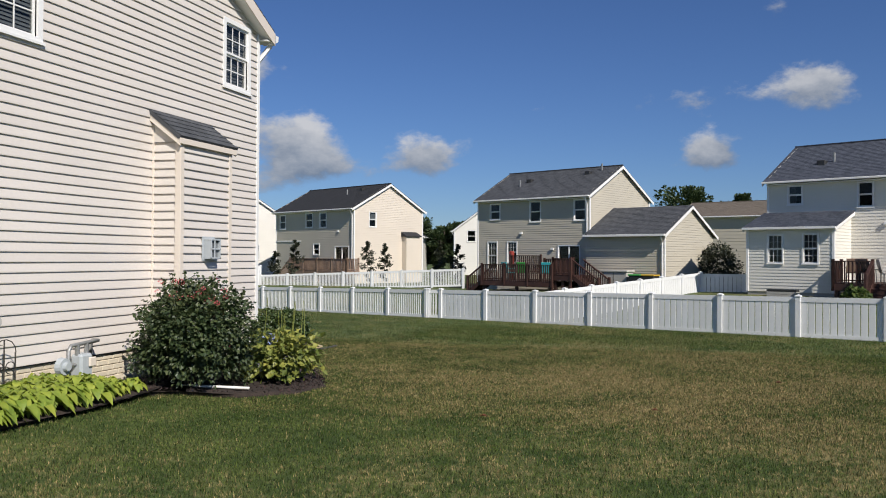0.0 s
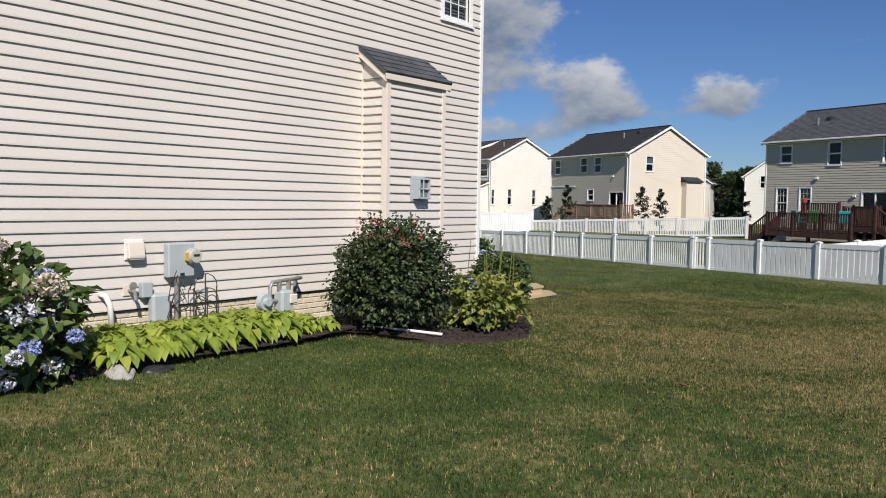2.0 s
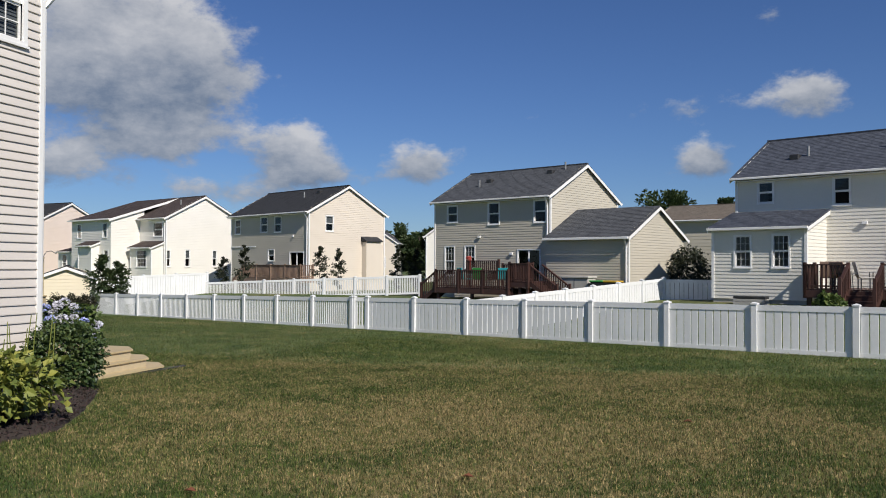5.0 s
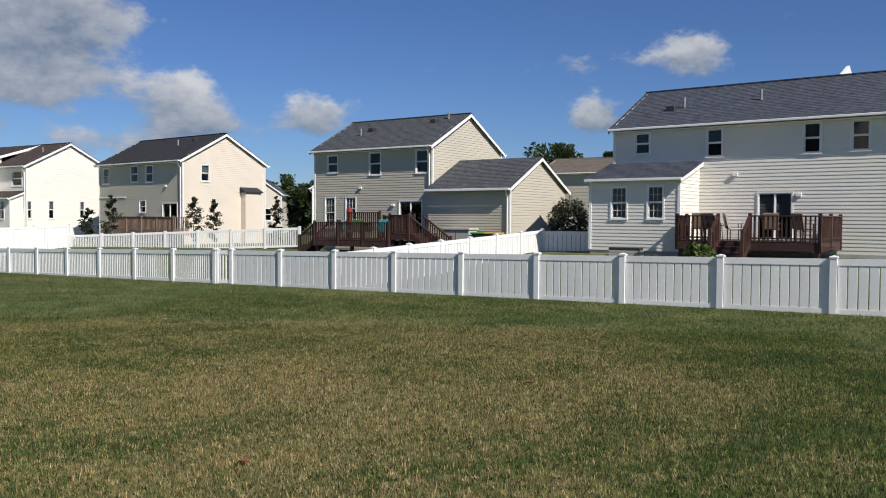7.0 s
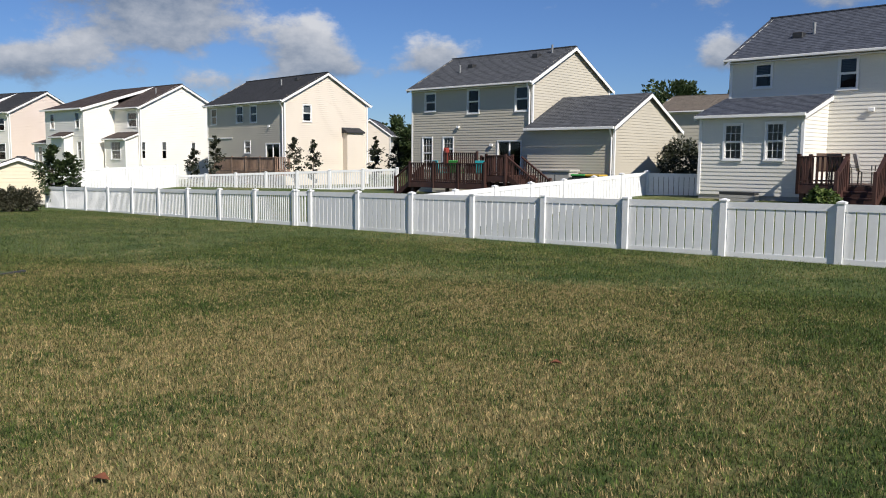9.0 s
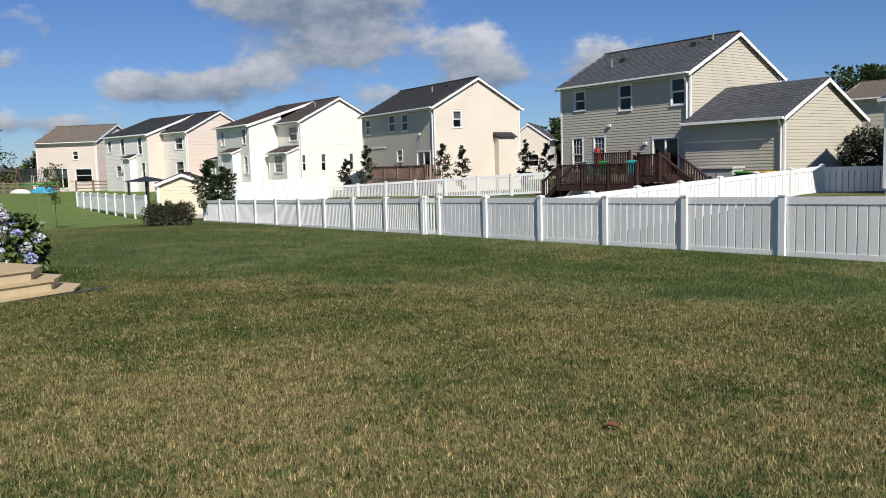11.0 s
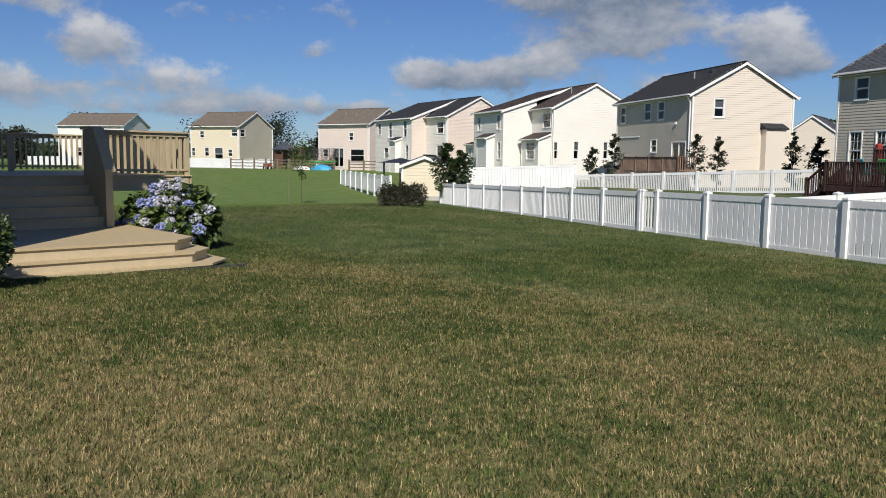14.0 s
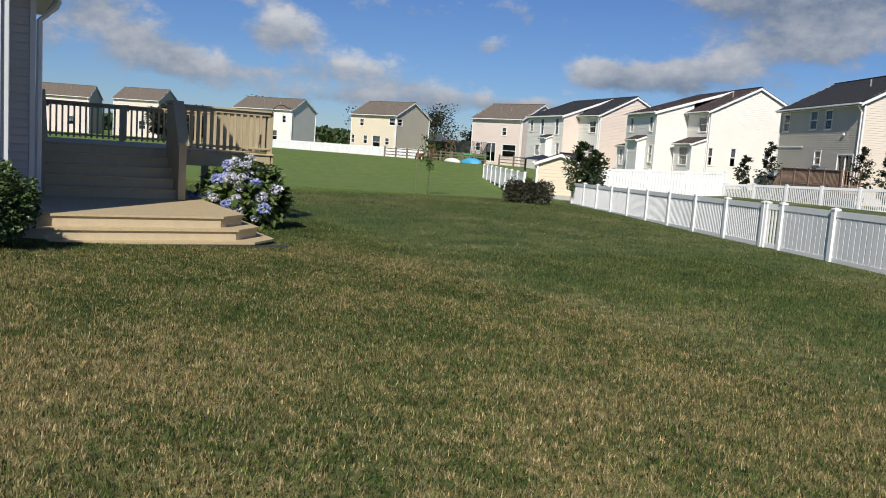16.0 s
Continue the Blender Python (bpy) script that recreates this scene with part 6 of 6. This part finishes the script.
shrub("deck_shrub", "low green shrub against the dark deck", "shrub", (4.15, 30.35, 0.1), (0.42, 0.42, 0.34), 1600, 0.12, LEAF_HYD, 45, "", 0.4, 10, 0.4, 0.4, 0.8)

# ---- decks of the neighbours ----


def baluster_run(parent, xa, ya, xb, yb, z0, z1, material, step=0.13, posts=True):
    ln = math.hypot(xb - xa, yb - ya)
    m = Matrix.Translation((xa, ya, 0)) @ Matrix.Rotation(math.atan2(yb - ya, xb - xa), 4, "Z")
    box_part("top_rail", (0, ln, -0.06, 0.06, z1 - 0.04, z1), material, parent, place=m)
    box_part("bottom_rail", (0, ln, -0.02, 0.02, z0 + 0.08, z0 + 0.13), material, parent, place=m)
    me = None
    n = max(2, int(ln / step))
    for k in range(1, n):
        mm = m @ Matrix.Translation((ln * k / n, 0, 0))
        if me is None:
            me = box_part("baluster", (-0.022, 0.022, -0.03, 0.03, z0, z1 - 0.04), material, parent, place=mm, bevel=0).data
        else:
            link("baluster", me, None, parent, place=mm)
    if posts:
        k = max(1, int(round(ln / 1.7)))
        for i in range(k + 1):
            box_part("post", (-0.05, 0.05, -0.05, 0.05, z0 - 0.3, z1 + 0.06), material, parent, place=m @ Matrix.Translation((ln * i / k, 0, 0)))


def platform(parent, x0, x1, y0, y1, z, base, material):
    n = int((y1 - y0) / 0.15)
    for k in range(n):
        y = y0 + (y1 - y0) * k / n
        box_part("deck_board", (x0, x1, y, y + (y1 - y0) / n - 0.006, z - 0.035, z), material, parent, bevel=0)
    for d in ((x0, x1, y1 - 0.02, y1 + 0.02), (x0 - 0.02, x0 + 0.02, y0, y1), (x1 - 0.02, x1 + 0.02, y0, y1)):
        box_part("rim_board", (*d, z - 0.28, z - 0.036), material, parent)
    for x in (x0 + 0.1, (x0 + x1) / 2, x1 - 0.1):
        box_part("footing_post", (x - 0.07, x + 0.07, y1 - 0.2, y1 - 0.06, base - 0.6, z - 0.036), material, parent)


def chair(m, material, label):
    c = thing("patio_chair", label, "chair", m=m, group="garden chairs")
    box_part("seat", (-0.25, 0.25, -0.24, 0.24, 0.40, 0.45), material, c, bevel=0.015)
    bm = bmesh.new()
    prism(bm, [(-0.22, 0.44), (-0.27, 0.44), (-0.40, 0.98), (-0.36, 1.0)], -0.25, 0.25, lambda u, n, z: (n, u, z))
    part("backrest", bm, material, c)
    for x in (-0.23, 0.23):
        for y in (-0.2, 0.2):
            box_part("leg", (x - 0.018, x + 0.018, y - 0.018, y + 0.018, 0, 0.41), BLACK, c, bevel=0)
        box_part("armrest", (x - 0.03, x + 0.03, -0.26, 0.22, 0.62, 0.65), material, c)
        box_part("arm_post", (x - 0.015, x + 0.015, 0.17, 0.2, 0.44, 0.62), BLACK, c, bevel=0)


def stair_run(parent, x0, x1, y, z_top, z_low, sign, material, along="y"):
    """Steps going down from y in the direction sign, with sloping rails. along "x": the run goes along x instead."""
    f = (lambda a, b, q: (a, b, q)) if along == "y" else (lambda a, b, q: (b, a, q))
    n = max(2, int((z_top - z_low) / 0.17))
    for i in range(n):
        z, yy = z_top - 0.17 * (i + 1), y + sign * 0.26 * i
        box_part("stair_tread", (x0, x1, min(yy, yy + sign * 0.28), max(yy, yy + sign * 0.28), z - 0.04, z), material, parent, f=f)
        box_part("stair_riser", (x0, x1, yy - 0.01, yy + 0.01, z - 0.0, z + 0.13), material, parent, bevel=0, f=f)
    d = sign * 0.26 * n
    for x in (x0, x1):
        bm = bmesh.new()
        prism(bm, [(y, z_top + 0.84), (y + d, z_low + 0.84), (y + d, z_low + 0.77), (y, z_top + 0.77)], x - 0.05, x + 0.05, lambda u, k, z: f(k, u, z))
        part("hand_rail", bm, material, parent)
        bm = bmesh.new()
        prism(bm, [(y, z_top + 0.06), (y + d, z_low + 0.06), (y + d, z_low - 0.18), (y, z_top - 0.18)], x - 0.02, x + 0.02, lambda u, k, z: f(k, u, z))
        part("stringer", bm, material, parent)
        for k in range(1, 2 * n):
            yy, zz = y + d * k / (2 * n), z_top + (z_low - z_top) * k / (2 * n)
            box_part("baluster", (x - 0.02, x + 0.02, yy - 0.02, yy + 0.02, zz, zz + 0.79), material, parent, bevel=0, f=f)
        box_part("post", (x - 0.05, x + 0.05, y + d - 0.05, y + d + 0.05, z_low - 0.2, z_low + 0.95), material, parent, f=f)


def deck_b():
    d = thing("deck", "dark red stained two-level wooden deck", "deck", m=HOUSE_B.matrix_world.copy())
    w = 3.22
    platform(d, 0.6, 5.3, w + 0.2, 5.8, 0.36, -0.4, DECK_RED)
    platform(d, -0.5, 0.6, w + 0.05, 5.7, 0.72, -0.4, DECK_RED)
    baluster_run(d, 0.6, 5.8, 5.3, 5.8, 0.36, 1.25, DECK_RED)
    baluster_run(d, -0.5, 5.7, 0.6, 5.7, 0.72, 1.6, DECK_RED)
    baluster_run(d, 0.6, 5.7, 0.6, w + 0.6, 0.72, 1.6, DECK_RED)
    baluster_run(d, 2.5, w + 0.9, 4.6, w + 0.9, 0.75, 1.74, DECK_RED)
    baluster_run(d, 1.6, w + 0.7, 2.4, w + 0.7, 0.75, 1.55, DECK_RED)
    stair_run(d, 4.55, 5.6, -0.5, 0.72, -0.3, -1, DECK_RED, along="x")
    stair_run(d, 4.75, 5.75, 5.35, 0.36, -0.35, 1, DECK_RED, along="x")
    for i, (x, y, mt) in enumerate(((4.2, w + 1.5, TEAL), (3.2, w + 1.5, GREEN_P), (2.0, w + 1.2, TEAL))):
        chair(d.matrix_world @ Matrix.Translation((x, y, 0.36)) @ Matrix.Rotation(radians(160 + 30 * i), 4, "Z"), mt, ("teal plastic garden chair on the red deck", "green plastic garden chair on the red deck", "teal plastic garden chair on the red deck")[i])
    s = thing("storage_bench", "beige plastic storage chest beside the garage wall", "storage chest", m=HOUSE_B.matrix_world @ Matrix.Translation((-2.0, w + 0.75, 0.06)))
    box_part("body", (-0.9, 0.6, -0.35, 0.35, 0, 0.85), CONCRETE, s, bevel=0.03)
    box_part("lid", (-0.95, 0.65, -0.4, 0.4, 0.85, 0.95), CONCRETE, s, bevel=0.02)
    for x in (-0.15,):
        box_part("door_gap", (x - 0.012, x + 0.012, 0.352, 0.358, 0.05, 0.82), BLACK, s, bevel=0)
    y_ = thing("toy_chest", "black and yellow garden toy box", "toy box", m=HOUSE_B.matrix_world @ Matrix.Translation((-3.75, w + 0.9, 0.04)))
    box_part("tub", (-0.7, 0.7, -0.3, 0.3, 0, 0.7), BLACK, y_, bevel=0.04)
    box_part("lid", (-0.72, 0.0, -0.32, 0.32, 0.7, 0.78), YELLOW_P, y_, bevel=0.02)
    box_part("lid", (0.02, 0.72, -0.32, 0.32, 0.7, 0.78), GREEN_P, y_, bevel=0.02)
    o = thing("patio_heater_cover", "orange cover standing on the deck rail side", "cover", m=HOUSE_B.matrix_world @ Matrix.Translation((4.75, w + 0.6, 0.36)))
    box_part("cover", (-0.14, 0.14, -0.12, 0.12, 0, 1.62), RED_P, o, bevel=0.06)


def deck_a():
    d = thing("deck", "dark red stained wooden deck with steps to the lawn", "deck", m=HOUSE_A.matrix_world.copy())
    w, z, zb = AW, 0.76, 0.2
    y1 = w + 3.1
    x0, x1, xs0, xs1 = AX(8.05), AX(3.65), AX(6.0), AX(5.0)
    platform(d, x0, x1, w + 0.05, y1, z, zb, DECK_RED)
    baluster_run(d, x0, y1, xs0, y1, z, z + 0.82, DECK_RED)
    baluster_run(d, xs1, y1, x1, y1, z, z + 0.82, DECK_RED)
    baluster_run(d, x0, w + 0.1, x0, y1, z, z + 0.82, DECK_RED)
    baluster_run(d, x1, w + 2.2, x1, y1, z, z + 0.82, DECK_RED)
    stair_run(d, xs0, xs1, y1, z, zb, 1, DECK_RED)
    # lattice skirt
    bm = bmesh.new()
    for k in range(26):
        for s in (1, -1):
            xa = x0 + (xs0 - x0) * k / 26
            bm.faces.new([bm.verts.new((xa + s * t_ * 0.45 + o, y1 - 0.1, zb + t_ * 0.45)) for t_, o in ((0, 0), (1, 0), (1, 0.03), (0, 0.03))])
    part("lattice", bm, DECK_RED, d, fix=False)
    mw = HOUSE_A.matrix_world
    for i, (dd, a) in enumerate(((4.05, 200), (4.6, 170), (5.25, 120), (6.5, 190), (7.4, 150))):
        chair(mw @ Matrix.Translation((AX(dd), w + 2.2 + 0.3 * (i % 2), z)) @ Matrix.Rotation(radians(a), 4, "Z") @ Matrix.Scale(0.9, 4), CONCRETE if i == 2 else DECK_BROWN, "tan sling patio chair on the red deck")
    t = thing("patio_table", "small dark round patio table on the deck", "table", m=mw @ Matrix.Translation((AX(4.75), w + 2.6, z)) @ Matrix.Scale(0.7, 4))
    bm = bmesh.new()
    tube(bm, [(0, 0, 0.70), (0, 0, 0.74)], 0.55, sides=24)
    part("tabletop", bm, BLACK, t)
    for a in range(4):
        bm = bmesh.new()
        tube(bm, [(0.35 * math.cos(a * 1.57), 0.35 * math.sin(a * 1.57), 0), (0.3 * math.cos(a * 1.57), 0.3 * math.sin(a * 1.57), 0.7)], 0.02, sides=6)
        part("leg", bm, BLACK, t)
    s = thing("window_well", "dark stacked edging boards against the ivory wall", "edging", m=mw @ Matrix.Translation((AX(1.55), w + 2.45, zb - 0.05)))
    for k in range(3):
        box_part("board", (-0.6, 0.55, -0.2 + 0.03 * k, 0.2, 0.1 * k, 0.1 * k + 0.09), BLACK if k == 2 else CONCRETE, s)


def deck_c():
    d = thing("deck", "weathered brown wooden deck behind the cream house", "deck", m=HOUSE_C.matrix_world.copy())
    w = 3.245
    platform(d, -0.8, 6.0, w + 0.1, w + 1.2, 0.6, -0.4, DECK_BROWN)
    baluster_run(d, -0.8, w + 1.2, 6.0, w + 1.2, 0.6, 1.46, DECK_BROWN)
    baluster_run(d, -0.8, w + 0.2, -0.8, w + 1.2, 0.6, 1.46, DECK_BROWN)
    stair_run(d, w + 0.2, w + 1.2, 6.0, 0.6, -0.4, 1, DECK_BROWN, along="x")
    g = thing("grill", "black covered grill on the brown deck", "grill", m=HOUSE_C.matrix_world @ Matrix.Translation((3.6, w + 0.6, 0.6)) @ Matrix.Scale(0.85, 4))
    box_part("cover", (-0.5, 0.5, -0.25, 0.25, 0, 0.85), BLACK, g, bevel=0.05)
    bm = bmesh.new()
    tube(bm, [(-0.4, 0, 0.88), (0.4, 0, 0.88)], 0.2, sides=12)
    part("hood", bm, BLACK, g)


deck_b()
deck_a()
deck_c()

# ---- far garden: shed, play set, rail fence, pool ----


def shed():
    h = gable_house("small cream garden shed with a dark roof", -31.4, 38.3, -50, 3.0, 2.7, 1.36, 0.85, -0.8, SIDING_YELLOW, SIDING_YELLOW, ROOF_BLACK, name="shed", over=0.15, category="shed", group="sheds", lap=0.18)
    return h


shed()


def playset():
    t = thing("playset", "cedar play tower with a dark roof", "play set", (-79.5, 58.0, ground_z(-79.5, 58.0)))
    for x in (-0.8, 0.8):
        for y in (-0.7, 0.7):
            box_part("post", (x - 0.06, x + 0.06, y - 0.06, y + 0.06, 0, 2.2), WOOD_PLAY, t)
    for k in range(9):
        box_part("floor_board", (-0.8, 0.8, -0.75 + 0.165 * k, -0.6 + 0.165 * k, 1.0, 1.05), WOOD_PLAY, t)
    for k in range(10):
        box_part("panel_board", (-0.8 + 0.16 * k, -0.66 + 0.16 * k, -0.78, -0.75, 0.2, 1.65), WOOD_PLAY, t)
    bm = bmesh.new()
    v = [bm.verts.new(p) for p in ((-1.1, -1.0, 2.15), (1.1, -1.0, 2.15), (1.1, 1.0, 2.15), (-1.1, 1.0, 2.15), (-0.4, 0, 2.95), (0.4, 0, 2.95))]
    for q in ((0, 1, 5, 4), (1, 2, 5), (2, 3, 4, 5), (3, 0, 4), (3, 2, 1, 0)):
        bm.faces.new([v[i] for i in q])
    part("roof", bm, ROOF_BLUE, t)
    bm = bmesh.new()
    tube(bm, [(0.8, 0, 2.3), (3.6, 0, 2.3)], 0.06, sides=8)
    part("swing_beam", bm, WOOD_PLAY, t)
    for s in (-0.7, 0.7):
        bm = bmesh.new()
        tube(bm, [(3.6, 0, 2.35), (3.6, s, 0)], 0.05, sides=8)
        part("swing_leg", bm, WOOD_PLAY, t)


playset()


def trampoline():
    t = thing("trampoline", "round trampoline with a dark safety net", "trampoline", (-77.0, 61.0, ground_z(-77.0, 61.0)))
    bm = bmesh.new()
    tube(bm, [(0, 0, 0.78), (0, 0, 0.86)], 2.0, sides=28)
    part("mat", bm, BLACK, t)
    bm = bmesh.new()
    n = 28
    pts = [(2.0 * math.cos(k * math.tau / n), 2.0 * math.sin(k * math.tau / n)) for k in range(n + 1)]
    tube(bm, [(x, y, 0.86) for x, y in pts], 0.14, sides=6)
    part("rim_pad", bm, GREEN_P, t)
    for k in range(0, n, 4):
        bm = bmesh.new()
        tube(bm, [(*pts[k], 0), (*pts[k], 2.4)], 0.03, sides=6)
        part("pole", bm, BLACK, t)
    bm = bmesh.new()
    for k in range(n * 3):
        a = k * math.tau / (n * 3)
        tube(bm, [(1.95 * math.cos(a), 1.95 * math.sin(a), 0.9), (1.95 * math.cos(a), 1.95 * math.sin(a), 2.35)], 0.02, sides=4, caps=False)
    for z in [0.95 + 0.1 * k for k in range(15)]:
        tube(bm, [(1.95 * x / 2, 1.95 * y / 2, z) for x, y in pts], 0.012, sides=4, caps=False)
    part("net", bm, BLACK, t)


trampoline()


def pool():
    t = thing("covered_boats", "turquoise tarpaulin over low garden things", "tarpaulin", (-71.8, 57.9, ground_z(-71.8, 57.9)))
    bm = bmesh.new()
    bmesh.ops.create_icosphere(bm, subdivisions=3, radius=1.0)
    for v in bm.verts:
        k = 1 + 0.2 * noise.noise(v.co * 2.0)
        v.co = Vector((v.co.x * 1.6 * k, v.co.y * 0.8 * k, max(-0.05, v.co.z * 0.6 * k)))
    part("cover", bm, BLUE, t, shade=True)
    w = thing("upturned_boat", "white upturned dinghy on the grass", "boat", (-73.2, 56.4, ground_z(-73.2, 56.4)))
    bm = bmesh.new()
    bmesh.ops.create_icosphere(bm, subdivisions=3, radius=1.0)
    for v in bm.verts:
        v.co = Vector((v.co.x * 1.5, v.co.y * 0.55, max(0.0, v.co.z * 0.45)))
    part("hull", bm, WHITE_PVC, w, shade=True)
    r = thing("toy_wagon", "small red garden wagon beside the rail fence", "wagon", (-77.2, 54.6, ground_z(-77.2, 54.6)))
    box_part("tray", (-0.5, 0.5, -0.25, 0.25, 0.25, 0.6), RED_P, r, bevel=0.04)
    for x in (-0.35, 0.35):
        for y in (-0.27, 0.27):
            bm = bmesh.new()
            tube(bm, [(x, y - 0.03, 0.16), (x, y + 0.03, 0.16)], 0.16, sides=12)
            part("wheel", bm, BLACK, r)


pool()


def rail_fence(label, pts):
    t = thing("rail_fence", label, "fence", (pts[0][0], pts[0][1], 0), "split-rail fences")
    o = Vector((pts[0][0], pts[0][1], 0))
    for i, (x, y) in enumerate(pts):
        z = ground_z(x, y)
        box_part("post", (x - o.x - 0.07, x - o.x + 0.07, y - o.y - 0.07, y - o.y + 0.07, z - 0.3, z + 1.15), RAIL_WOOD, t, bevel=0.01)
        if i:
            a, b = Vector((*pts[i - 1], ground_z(*pts[i - 1]))), Vector((x, y, z))
            for h in (0.35, 0.68, 1.0):
                bm = bmesh.new()
                tube(bm, [a - o + Vector((0, 0, h)), (a + b) / 2 - o + Vector((0, 0, h - 0.02)), b - o + Vector((0, 0, h))], 0.05, sides=6)
                part("rail", bm, RAIL_WOOD, t)


rail_fence("weathered split-rail fence round the play garden", [(-78.7 + 0.6 * k, 51.1 + 1.05 * k) for k in range(10)])
rail_fence("weathered split-rail fence towards the blush house", [(-70.0 + 1.9 * k, 60.2 + 0.5 * k) for k in range(7)])


def gazebo():
    t = thing("pergola", "dark garden canopy beside the shed", "pergola", (-41.5, 44.6, ground_z(-41.5, 44.6)))
    for x in (-0.9, 0.9):
        for y in (-0.7, 0.7):
            box_part("post", (x - 0.05, x + 0.05, y - 0.05, y + 0.05, 0, 1.8), BLACK, t)
    bm = bmesh.new()
    v = [bm.verts.new(p) for p in ((-1.2, -1.0, 1.8), (1.2, -1.0, 1.8), (1.2, 1.0, 1.8), (-1.2, 1.0, 1.8), (0, 0, 2.15))]
    for i in range(4):
        bm.faces.new((v[i], v[(i + 1) % 4], v[4]))
    bm.faces.new(v[:4][::-1])
    part("canopy", bm, BLACK, t)


gazebo()


def plant_hook():
    t = thing("plant_hook", "thin black curved plant hook on the deck rail corner", "hook", (-12.82, 16.92, 1.60))
    bm = bmesh.new()
    tube(bm, [(0, 0, -0.02), (0, 0.03, 0.06), (0.0, 0.1, 0.12), (0.02, 0.2, 0.135), (0.03, 0.29, 0.09), (0.03, 0.33, 0.08), (0.03, 0.35, 0.11)], 0.008, sides=6)
    part("arm", bm, BLACK, t)


plant_hook()


def treeline():
    """Low woods along the horizon."""
    rs = np.random.RandomState(9)
    pts = []
    for k in range(16000):
        a = rs.uniform(-110, 40)
        d = rs.uniform(260, 330)
        x, y = d * math.sin(radians(a)), d * math.cos(radians(a))
        h = 5.5 + 3.0 * noise.noise(Vector((a * 0.25, 0, 1))) + 1.5 * noise.noise(Vector((a * 1.1, 3, 1)))
        pts.append((x, y, -1 + rs.uniform(0, 1) ** 0.6 * h))
    ob = link("far_woods", leaves_mesh("far_woods", pts, 2.6, LEAF_TREE, 4, 0.0, 0.5), None)
    tagged(ob, "dark line of far woods on the horizon", "woods", kind="stuff")


treeline()

# ---- bricks of the foundation ----


def bricks():
    me = None
    for r in range(6):
        z = ZB - 0.06 - r * 0.075
        for k in range(42):
            y = 3.2 + k * 0.208 + (0.104 if r % 2 else 0)
            if y > 11.9 or 9.05 < y < 10.5:
                continue
            m = Matrix.Translation((WX - 0.03, y, z))
            if me is None:
                me = box_part("brick", (-0.02, 0.012, -0.099, 0.099, -0.032, 0.032), BRICK, FOUNDATION, place=m, bevel=0.006).data
            else:
                link("brick", me, None, FOUNDATION, place=m)


bricks()
